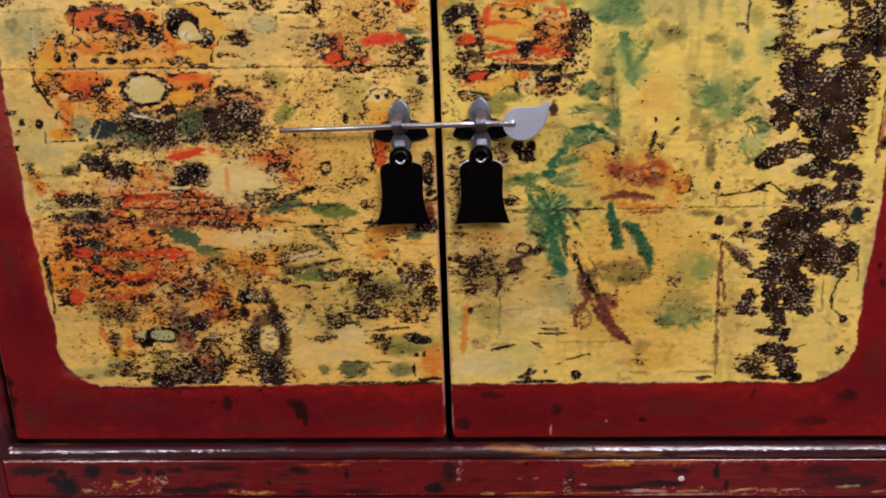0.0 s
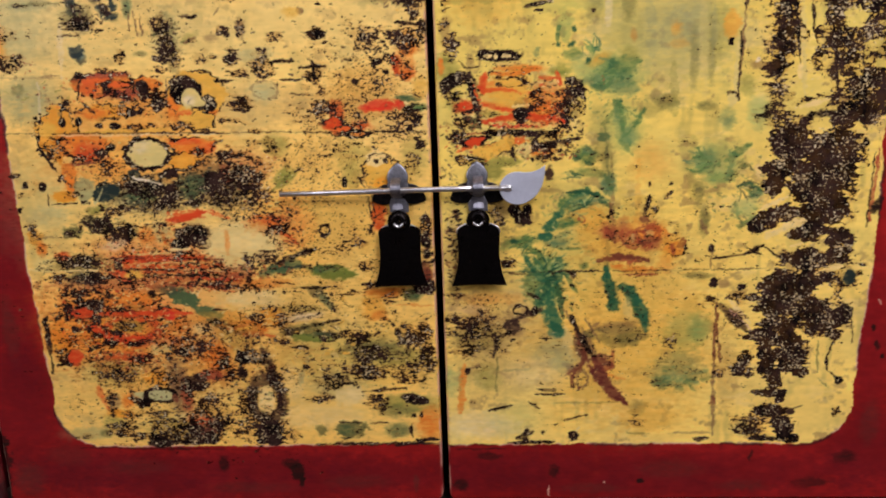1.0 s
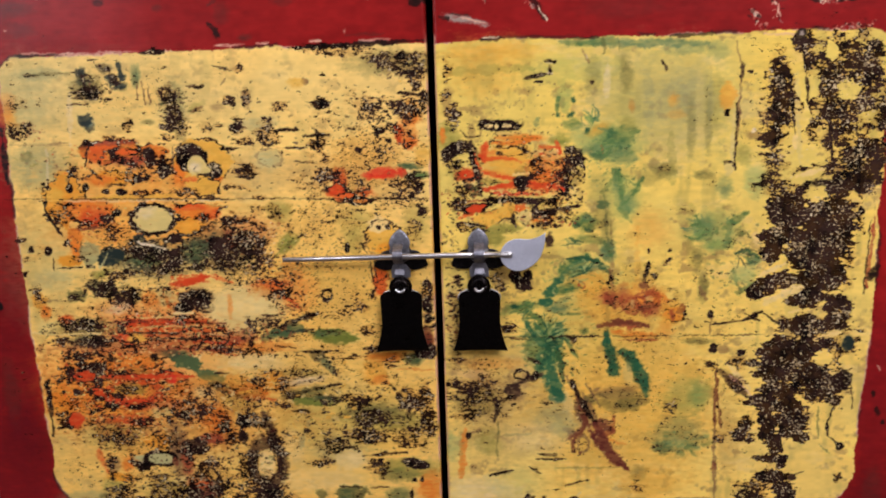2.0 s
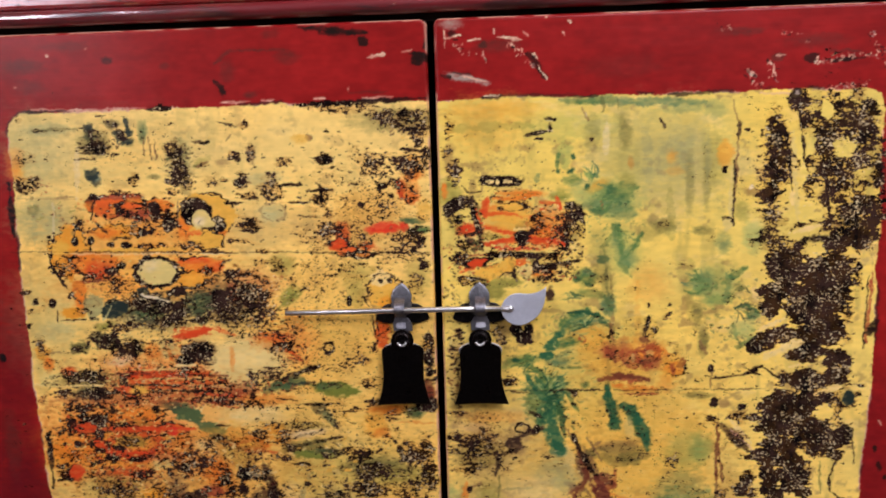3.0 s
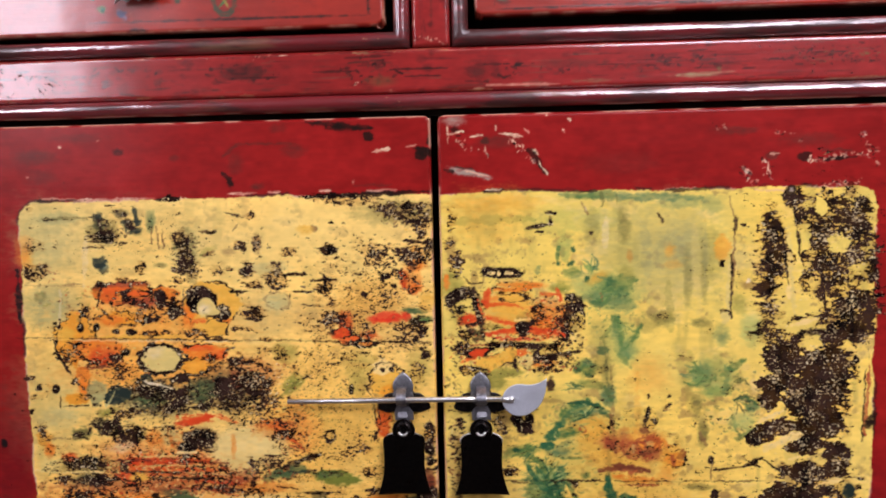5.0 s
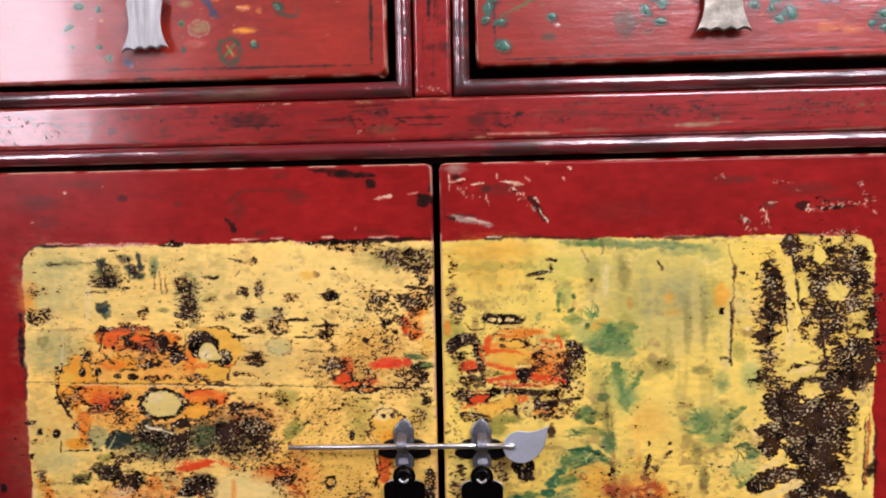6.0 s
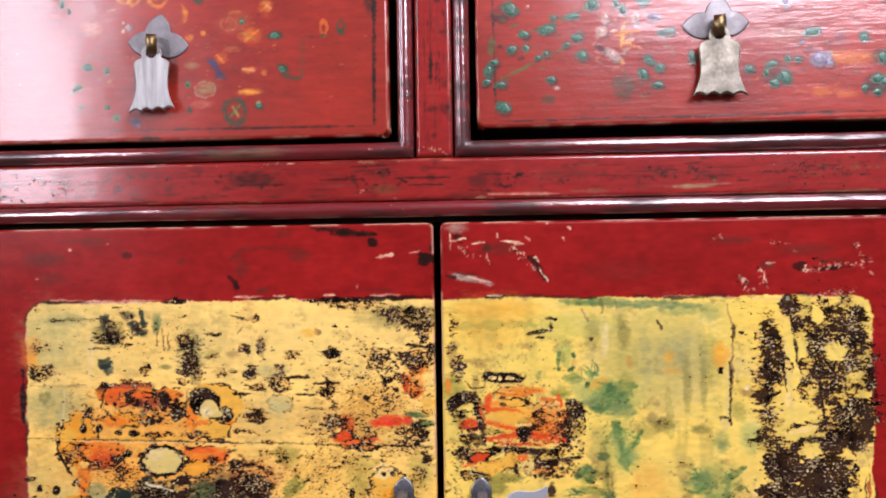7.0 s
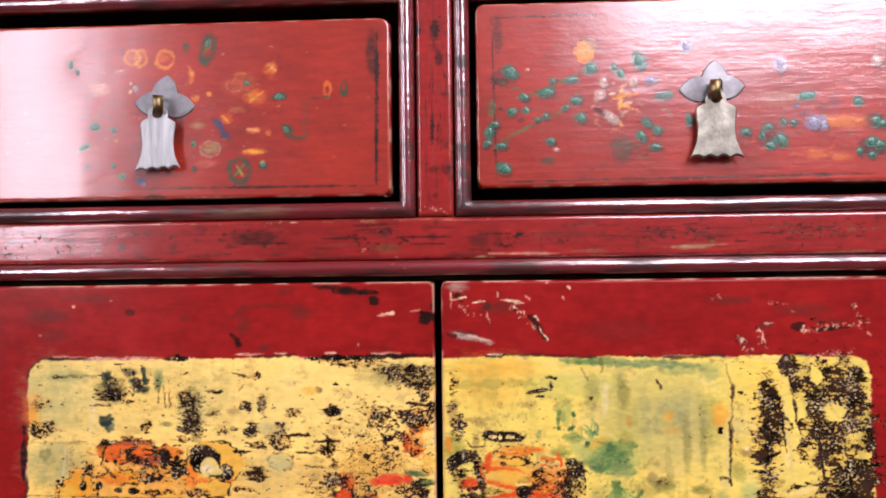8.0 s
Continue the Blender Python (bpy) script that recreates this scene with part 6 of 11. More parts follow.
def paint_right_upper_washes_and_marks(c):
    c.wash(56.8, 796.1, 46.1, 7.9, 0, GOLD, .52)
    c.stroke(17.8, 780.1, 102.7, 780.6, 7.8, OLIVE, .45)
    c.wash(128.2, 777.7, 50.9, 12.9, 0, GREEN, .22)
    c.stroke(118.1, 803.7, 253.6, 796.7, 7.6, LEAFTEAL, .75)
    c.wash(143.4, 800.8, 22.7, 3.4, 0, LEAF, .5)
    c.stroke(102.7, 786, 116, 785.1, 3.6, UMBER, .9)
    c.stroke(84.7, 770.7, 110.8, 776.3, 4.1, UMBER, .85)
    c.stroke(108.8, 783.3, 110.8, 773.3, 4.1, UMBER, .85)
    c.stroke(94.4, 767.9, 103.6, 767.6, 2.1, UMBER, .8)
    c.stroke(105.7, 776.5, 113.4, 774.7, 2, PALE, .85)
    c.stroke(105.3, 784.4, 112.9, 784.2, 1.5, PALE, .85)
    c.stroke(137.8, 796.1, 146.5, 783.5, 4, BROWN, .8)
    c.stroke(141.4, 792, 144.4, 787.5, 2, PALE, .8)
    c.wear(15.2, 780.2, 5.2, 12.5, .6)
    c.wear(11.9, 757.6, 6.3, 7.6, .58)
    c.wear(19.1, 739.5, 7.8, 14.3, .63)
    c.blob(20.8, 742, 3.7, 5.6, 0, UMBER, .8)
    c.wash(14.3, 752.5, 6.3, 16.3, 0, BROWN, .35)
    c.wash(13.3, 720.7, 10.5, 12.9, 0, OLIVE, .75)
    c.wash(9.7, 721.8, 2.6, 8.3, 0, ORANGE, .86)
    c.stroke(26.1, 726.5, 31.1, 719.1, 1.6, UMBER, .7)
    c.stroke(30.1, 719.1, 44.8, 719.7, 1.6, UMBER, .75)
    c.stroke(44, 728.5, 44.8, 719.7, 1.6, BROWN, .6)
    c.wash(179, 771.9, 6.1, 17.9, 0, OLIVEDK, .42)
    c.wash(148.6, 770.5, 7.1, 19.9, 0, OLIVEDK, .28)
    c.stroke(162.7, 782.4, 161.9, 751.5, 7.1, PALE, .45)
    c.stroke(158.5, 807.1, 158.6, 790.4, 2.5, OLIVEDK, .6)
    c.stroke(172.6, 804.1, 173.2, 791.8, 1.5, OLIVEDK, .5)
    c.blob(147.6, 766, 2, 1.5, 0, DKBROWN, .8)
    c.wash(184.5, 743.7, 3.1, 5.5, 0, ORANGE, .46)
    c.wash(231.3, 793.6, 25, 5.9, 0, LEAFTEAL, .35)
    c.wash(261.3, 791, 9.9, 10.7, 0, LEAFTEAL, .28)
    c.stroke(211.5, 783.6, 216.3, 772.5, 2.5, DKBROWN, .85)
    c.wash(235, 750, 23.2, 25, 0, OLIVEGREY, .5)
    c.wash(260.4, 744.2, 12.6, 31, 0, OLIVE, .35)
    c.wash(204.8, 746, 25.4, 20.1, 0, OLIVEGREY, .3)
    c.wash(222.5, 748, 6.1, 7.5, 0, AMBER, .39)
    c.wash(225.3, 734.3, 11.2, 5, 0, AMBER, .25)
    c.wash(238.9, 719.7, 4.6, 30.5, 0, OLIVEDK, .28)
    c.wash(254.2, 719.2, 4.1, 22.9, 0, OLIVEDK, .3)
    c.stroke(245.4, 774.5, 250.3, 683.4, 7, STRAW, .3)
    c.blob(271.3, 749.8, 8, 11.5, 0, AMBER, .65)
    c.stroke(277.8, 798.7, 282.7, 775.6, 2, BROWN, .7)
    c.stroke(283.5, 780.9, 282.8, 762.3, 3.5, SOOT, .95)
    c.stroke(282.8, 763.3, 280.3, 700.5, 2, BROWN, .75)
    c.stroke(282.4, 734.4, 280.5, 719.4, 3, BROWN, .7)
    c.stroke(277.4, 734.6, 277.1, 678.5, 4, STRAW, .9)
    c.blob(274.3, 682.7, 4.6, 6.2, 0, STRAW, .85)
    c.stroke(280.1, 743.5, 279.5, 682.6, 2, DKBROWN, .75)
    c.stroke(287.4, 771.5, 293.4, 770.3, 3, UMBER, .95)
    c.blob(271.9, 733.8, 2.5, 3, 0, UMBER, .95)
    c.wash(297, 712.8, 9.1, 4.6, 0, BROWN, .5)
    c.blob(295.3, 716.9, 2.5, 2.5, 0, PALE, .95)
    c.wash(287.6, 695.2, 8.1, 11.3, 20, OLIVE, .5)
    c.wash(249.9, 678.3, 8.2, 4.2, 0, OLIVEDK, .5)
    c.wash(216.3, 683.4, 11.3, 8.3, 0, OLIVEDK, .5)
    c.wear(216.3, 684.4, 8.3, 6.2, .42)
    c.wash(298.8, 670.6, 11.2, 15.6, 0, MINT, .5)
    c.wash(270.9, 664.7, 7.7, 10.4, 0, LEAFTEAL, .5)
    c.wear(255.7, 734.3, 20.2, 50.4, .3)


def paint_right_red_blossom(c):
    c.blob(61.7, 729.4, 19.3, 5.1, -3, UMBER, .95)
    c.stroke(48.7, 728.8, 57.1, 729.6, 3.1, CREAM, .95)
    c.stroke(59.7, 732.1, 60.6, 725.9, 2.6, CREAM, .95)
    c.stroke(64.3, 728.8, 74.2, 728, 3.1, CREAM, .95)
    c.stroke(75.3, 727, 79.9, 727.3, 2.1, CREAM, .9)
    c.blob(67.9, 693, 25.2, 27.2, 0, STRAW, .85)
    c.wash(70.6, 696.6, 21, 18.8, 0, AMBER, .73)
    c.stroke(51, 714.3, 50.1, 697.7, 5.2, VERMILION, .85, -1.6)
    c.stroke(50.2, 704, 82.1, 694.1, 3.7, ORANGERED, .85, 4.2)
    c.stroke(46.7, 686.8, 73.5, 682.3, 5.3, ORANGERED, .9)
    c.stroke(56.3, 718.3, 103.2, 713.2, 4.2, ORANGE, .75)
    c.wash(86.6, 716.3, 20.8, 4.1, 0, ORANGE, .73)
    c.stroke(73.1, 688.7, 94.1, 690.7, 2.6, ORANGERED, .6)
    c.wear(78.7, 710.4, 19.9, 4.7, .5)
    c.blob(62.9, 709.8, 3.1, 5.2, 0, UMBER, .9)
    c.wear(62.9, 706.7, 5.8, 9.3, .6)
    c.wash(104.7, 700.7, 15.7, 5.2, 0, SAGE, .7)
    c.wash(94.2, 701.1, 6.3, 3.1, 0, TEAL, .4)
    c.wash(117.8, 713.3, 11.4, 5.7, 0, AVOCADO, .5)
    c.wash(102.9, 676.2, 16.8, 13.7, 0, ORANGERED, .73)
    c.blob(83.5, 678.9, 9, 13.1, 0, BLACK, 1)
    c.stroke(77.7, 679.1, 89.3, 685, 2.1, CREAM, .9)
    c.stroke(81.9, 674.7, 84.1, 683.1, 1.6, CREAM, .8)
    c.wear(95.7, 684.9, 21, 15.7, .54)
    c.blob(102.9, 676.2, 7.4, 6.3, 0, AMBER, .7)
    c.stroke(44.7, 670, 123.9, 668.3, 6.4, VERMILION, 1, 4.8)
    c.stroke(54.2, 666, 101.8, 663.6, 4.2, RED, .8)
    c.stroke(124, 701.7, 118.7, 668.4, 4.2, ORANGERED, .75)
    c.stroke(98.5, 708.7, 118.8, 706.5, 4.2, VERMILION, .85)
    c.stroke(114.7, 714.4, 119.3, 699.8, 3.6, ORANGERED, .85)
    c.stroke(34.7, 715.9, 44.7, 668.4, 6.8, SOOT, .9)
    c.blob(18.1, 706, 10, 6.3, 30, UMBER, .9)
    c.wear(24.5, 708.4, 10.5, 6.2, .66)
    c.wear(17.8, 694.5, 9.5, 10.5, .62)
    c.wash(20.3, 690.2, 7.9, 9.5, 0, OLIVE, .5)
    c.wash(32.3, 683.5, 11.1, 6.3, 0, VERMILION, 1)
    c.wear(30.7, 681.5, 10.6, 7.4, .55)
    c.stroke(27.8, 675.2, 44.6, 663.1, 7.4, SOOT, .85)
    c.wear(27.6, 667.8, 14.9, 6.9, .64)
    c.wash(39.4, 669.6, 6.4, 4.2, 0, OLIVEDK, .6)
    c.blob(131.8, 693.2, 10.4, 5.7, 20, SOOT, .95)
    c.stroke(135.9, 706, 139.1, 686.7, 4.7, SOOT, .8)
    c.wear(122.9, 675.7, 7.3, 14.7, .65)
    c.wear(128.1, 700, 10.4, 7.8, .62)
    c.wash(130.2, 702.6, 5.7, 4.1, 0, STRAW, .8)
    c.wear(115, 684.8, 11.5, 17.8, .54)
    c.wear(133.3, 678.5, 9.4, 10.5, .54)
    c.wear(70.3, 677.2, 26.4, 4.2, .45)
    c.blob(37.9, 651.5, 12.3, 4.8, 10, VERMILION, .92)
    c.stroke(20.5, 641.2, 49.7, 654.9, 4.3, ORANGERED, .75)
    c.blob(59.1, 644, 21.3, 6.4, 14, GOLD, .97)
    c.wash(54.6, 632.8, 22.5, 5.4, 5, OLIVE, .7)
    c.wear(24.7, 658.3, 10.7, 6.9, .66)
    c.wear(55.1, 658.5, 18.1, 3.7, .64)
    c.stroke(47.7, 659.8, 70, 657.1, 2.7, SOOT, .8)
    c.wear(72.5, 650.6, 10.6, 6.4, .6)
    c.stroke(72, 650.1, 86.9, 651.8, 4.8, ORANGE, .85)
    c.blob(85.7, 642.7, 8, 5.4, 20, STRAW, .95)
    c.stroke(90, 646.9, 101.6, 645.5, 3.7, UMBER, .85)
    c.wear(102.7, 645.5, 21.2, 6.4, .63)
    c.stroke(95.3, 647.8, 129.1, 648.5, 4.2, SOOT, .8)
    c.wear(108.1, 656, 15.8, 6.4, .63)
    c.wash(96.3, 641.4, 15.9, 5.4, 0, ORANGE, .73)
    c.wear(104.2, 633.7, 13.3, 5.4, .56)
    c.blob(107.8, 620.6, 4.8, 7.6, 0, SOOT, .9)
    c.wash(53.3, 622, 14, 7.6, 0, OLIVE, .75)
    c.wear(32.1, 633.9, 16.1, 7.6, .58)
    # brown marks below the pin's leaf: part flower paint, part its shadow painted in
    c.wash(63.4, 586.7, 10.8, 10, 0, BROWN, .35)
    c.wear(56.8, 581.3, 10.8, 12.2, .58)
    c.blob(74.7, 584.7, 6.5, 6.1, 0, DKBROWN, .95)
    c.blob(81.1, 577.4, 9.2, 6.7, -12, DKBROWN, .95)
    c.blob(88.2, 585.5, 4.9, 5, 0, DKBROWN, .95)
    c.keep(64.2, 693.1, 17.9, 18.8, .6)
    c.keep(104.7, 700.7, 11.5, 4.2, .6)
    c.stroke(51, 714.3, 50.1, 697.7, 4.7, VERMILION, .9, -1.6)
    c.stroke(50.2, 704, 82.1, 694.1, 3.7, VERMILION, .8, 4.2)
    c.stroke(46.7, 686.3, 73.5, 682.3, 4.8, ORANGERED, .9)
    c.stroke(44.7, 669.4, 123.9, 667.8, 6.4, VERMILION, 1, 4.8)
    c.stroke(122.9, 708, 144.8, 693.8, 4.7, UMBER, .8)
    c.stroke(138.5, 704.9, 140.6, 684.1, 4.1, UMBER, .8)
    c.stroke(60.4, 714, 73.4, 706.9, 3.1, OLIVE, .6)
    c.stroke(65.4, 701.9, 78.5, 701, 2.6, OLIVE, .6)
    c.scatter(86, 667.2, 58.1, 26.5, 80, 2.1, .7, 51, (UMBER, SOOT, CREAM, BRICK, VERMILION))


def paint_right_upper_leaves(c):
    c.wash(123, 752.8, 7.2, 13.1, 0, GREEN, .5)
    c.stroke(117.9, 755, 115.3, 734.9, 3.6, LEAF, .7)
    c.stroke(98.2, 735.9, 95, 726.3, 4.1, LEAFTEAL, .55)
    c.blob(129.2, 737.4, 5.1, 2.5, 20, LEAFDK, .9)
    c.blob(131.2, 750, 2.1, 2.5, 0, LEAFDK, .85)
    c.blob(116.3, 737.4, 2.6, 2, 0, LEAFDK, .8)
    c.wash(130.7, 728.2, 10.3, 4.6, 0, LEAF, .6)
    c.wash(148.8, 713.8, 21.7, 13.4, 0, MINT, .5)
    c.blob(150.3, 731.7, 4.1, 2.5, 10, VIRIDIAN, .95)
    c.blob(143.6, 721.7, 3.1, 3.1, 0, LEAFDK, .9)
    c.wash(170.5, 714.2, 18.5, 10.3, 0, LEAF, .65)
    c.blob(166.9, 717.4, 5.1, 4.6, 0, LEAFDK, .9)
    c.wash(164.4, 703.6, 23.8, 7.2, 0, LEAFTEAL, .8)
    c.blob(155.1, 698.7, 11.4, 4.1, 0, LEAFDK, .7)
    c.stroke(167, 706.6, 177.3, 705.2, 3.1, LEAFDK, .8)
    c.wash(180.6, 726.6, 7.7, 7.1, 0, OLIVE, .45)
    c.stroke(180.7, 718.5, 193.5, 720.1, 3.6, LEAF, .75)
    c.wash(175.9, 696, 15.5, 5.7, 0, LEAFTEAL, .55)
    c.stroke(157.1, 710, 158.2, 699.6, 2.1, BRICK, .75)
    c.wash(153.9, 722.4, 11.3, 5.1, 30, AMBER, .46)
    c.stroke(168.7, 686.9, 176.3, 659.4, 7.8, LEAF, .85)
    c.stroke(195.8, 677.8, 173.3, 647.9, 7.3, LEAF, .8, 2.1)
    c.wash(171, 671.2, 5.7, 13.6, 0, LEAFTEAL, .5)
    c.stroke(175.2, 662.1, 182.8, 642.3, 7.3, LEAF, .75)
    c.wash(180.6, 653, 10.5, 13.2, 0, LEAFTEAL, .55)
    c.wash(142.9, 635.9, 10.6, 8, 0, LEAF, .7)
    c.blob(143.9, 639.6, 6.3, 3.7, 10, LEAFTEAL, .8)
    c.blob(133.4, 633.5, 4.2, 3.8, 0, LEAFDK, .7)
    c.stroke(141.3, 629.5, 149.3, 627.1, 3.2, LEAFDK, .7)
    c.blob(157.5, 652, 6.3, 5.3, 0, LEAFDK, .75)
    c.stroke(159.5, 662.5, 164.3, 594.3, 3.7, OLIVEDK, .6)
    c.stroke(165.5, 638.5, 168.1, 587.1, 2.6, BROWN, .5)
    c.wash(163.1, 608.4, 8, 11.9, 0, LEAFTEAL, .8)
    c.stroke(158.8, 617.2, 167.5, 600.7, 4.2, LEAF, .7)
    c.wash(146.6, 619.7, 14.8, 4.3, -10, LEAF, .45)
    c.wear(149.2, 633.6, 21.1, 21.4, .36)
    c.spray(138.7, 615, -200, 50, 8, 21.2, 1.6, 61, (LEAF, LEAFTEAL, LEAFDK))


def paint_right_fern(c):
    c.stroke(111.9, 576.7, 148.3, 602.3, 11.3, LEAF, .9, 4.8)
    c.stroke(127, 586.3, 164.3, 592.1, 8.6, LEAFTEAL, .8, 3.2)
    c.stroke(122.7, 599.6, 161.1, 594.3, 4.3, LEAFDK, .85, 4.3)
    c.stroke(125.4, 589.7, 149.4, 600.1, 2.7, MINT, .6, 2.7)
    c.stroke(122.7, 584.2, 141.4, 590.4, 2.1, LEAFDK, .8)
    c.stroke(153.7, 593.4, 166.5, 585.4, 4.8, LEAFDK, .85)
    c.stroke(107.5, 571.3, 122.7, 587.5, 7, VIRIDIAN, .9)
    c.blob(109.2, 568.5, 8.1, 5.6, 30, VIRIDIAN, .95)
    c.blob(103.7, 558.5, 7, 5, 20, VIRIDIAN, .9)
    c.wash(124.3, 571.5, 14, 5.5, 10, LEAF, .65)
    c.wash(78.1, 552.9, 19.6, 5.6, 10, LEAF, .55)
    c.stroke(68.2, 546.3, 86.9, 559.4, 3.8, LEAF, .75)
    c.blob(74.8, 554.6, 4.4, 2.2, 0, LEAFDK, .95)
    c.blob(87.4, 557.2, 5.4, 3.4, 0, LEAF, .8)
    c.stroke(110.7, 556.7, 130.2, 564.1, 4.3, LEAFTEAL, .75)
    c.stroke(116.1, 546.5, 141, 546, 3.3, LEAF, .65)
    c.wash(114.5, 552.2, 11.9, 5.6, 0, LEAFTEAL, .65)
    c.blob(99.5, 515.1, 18.6, 24, 0, LEAF, .7)
    c.stroke(80.1, 542.7, 105, 511.5, 9.3, VIRIDIAN, .92)
    c.stroke(88.9, 548.2, 116, 522.8, 7.6, LEAF, .85)
    c.stroke(96, 486.9, 118.2, 538, 14.4, VIRIDIAN, .9)
    c.stroke(103.3, 504.1, 116.8, 455.6, 13.2, VIRIDIAN, .97)
    c.stroke(114.3, 512.5, 121.3, 474.9, 5.5, LEAFDK, .8)
    c.blob(114.7, 466.2, 5, 8.2, 0, LEAFDK, .8)
    c.spray(100.7, 524.2, 150, 90, 22, 26.2, 2.7, 62, (LEAF, VIRIDIAN, LEAFDK, LEAFTEAL))
    c.spray(103.4, 521.3, 30, 100, 22, 28.4, 2.2, 63, (LEAF, LEAFTEAL, VIRIDIAN, MINT))
    c.spray(103.4, 512.7, -70, 70, 16, 27.4, 2.2, 64, (LEAF, VIRIDIAN, MINT, LEAFDK))
    c.wash(96.9, 528.2, 7.1, 4, 0, MINT, .8)
    c.stroke(89.7, 515.8, 100.7, 519.6, 2.2, MINT, .7)
    c.stroke(103.5, 532.6, 109, 538.2, 2.2, MINT, .7)
    c.stroke(121.5, 523.8, 134.5, 501.9, 3.3, LEAF, .65)
    c.blob(114.1, 460.9, 3.3, 1.8, 0, CREAM, .97)
    c.stroke(86.2, 502.7, 101.6, 495.5, 3.9, UMBER, .85)
    c.stroke(161.1, 529.9, 171.3, 481.7, 11.4, LEAFDK, .97)
    c.blob(167.4, 488.7, 6, 6.9, 0, VIRIDIAN, .8)
    c.stroke(165, 520.2, 169.6, 491.5, 2.7, VIRIDIAN, .8)
    c.stroke(177, 511.4, 202.3, 460.3, 11.4, LEAFDK, .97, 4.9)
    c.stroke(181.4, 506.8, 200.4, 470.8, 3.8, VIRIDIAN, .8, 4.9)
    c.wash(183.8, 485.5, 4.9, 11.5, 0, STRAW, .5)
    c.stroke(188.1, 494.1, 191.5, 481.4, 2.7, LEAF, .7)


def paint_right_small_blossom(c):
    c.wash(145.2, 578.2, 20.4, 14.3, 0, AMBER, .39)
    c.wash(181.9, 548, 37.6, 22.4, 0, AMBER, .25)
    c.ring(138.8, 575, 3.2, 3.3, 0, 1.7, BRICK, .8)
    c.stroke(165.4, 589.9, 169.5, 549.9, 3.2, BRICK, .55)
    c.stroke(161.4, 565.7, 174.4, 551, 7, BRICK, .75)
    c.wash(198.9, 560.5, 19.2, 14.4, 0, ORANGE, .46)
    c.blob(184, 555.2, 7.5, 10, 20, BRICK, .55)
    c.blob(204.2, 559.3, 10.7, 7.8, 0, ORANGE, .7)
    c.wash(203.3, 550.4, 10.7, 7.8, 0, BRICK, .79)
    c.stroke(192.4, 561.7, 211.1, 564.1, 3.2, BRICK, .6)
    c.stroke(195.3, 553.3, 208.8, 545.8, 2.7, BRICK, .6)
    c.stroke(213.7, 565.7, 221.9, 555.6, 4.3, ORANGE, .5)
    c.stroke(202.2, 609.7, 201.3, 603.7, 2.1, DKBROWN, .9)
    c.stroke(203, 597.7, 197.5, 577.1, 3.7, DKBROWN, .95)
    c.stroke(205.3, 584.6, 209.7, 579.5, 3.2, DKBROWN, .9)
    c.blob(197.6, 572.7, 4.3, 3.3, 0, BROWNRED, .9)
    c.wear(202.7, 586.3, 7.4, 16.4, .5)
    c.stroke(155.1, 533.4, 204.7, 532.4, 4.9, BROWNRED, .9, 2.7)
    c.blob(183.2, 534.5, 19.4, 4.5, -5, BRICK, .9)
    c.stroke(164.8, 540.5, 188.5, 536.1, 5.4, BROWNRED, .95)
    c.stroke(166, 528.1, 211.4, 524.4, 5.4, ORANGE, .7, -2.2)
    c.stroke(170.4, 519.5, 211.5, 519.3, 2.2, BRICK, .85)
    c.blob(155.1, 533.4, 3.2, 2.3, 0, BROWNRED, .95)
    c.blob(227.5, 544.3, 9.6, 7.8, 0, ORANGE, .75)
    c.blob(232.7, 548.7, 3.7, 5, -20, BROWNRED, .95)
    c.wash(219.8, 530.5, 8.6, 9, 0, ORANGE, .32)
    c.wear(218.9, 595.2, 5.3, 4.4, .6)
    c.stroke(218.1, 606, 224.4, 608, 2.1, DKBROWN, .8)
    c.stroke(7.1, 524.7, 263.9, 522.9, 1.3, UMBER, .55)
    c.stroke(95.2, 523.7, 156.3, 524.3, 2.2, UMBER, .8)
    c.blob(130.7, 521.9, 3.3, 4, 0, UMBER, .85)
    c.blob(111.6, 522.3, 2.7, 3.4, 0, UMBER, .8)
    c.stroke(62.3, 523.7, 90.8, 521.5, 2.2, UMBER, .7)
    c.wear(67.9, 532.7, 14.3, 4.5, .62)
    c.wash(141.6, 529.1, 4.9, 3.4, 0, LEAF, .6)
    c.wear(207.7, 599.8, 26.4, 32.6, .34)


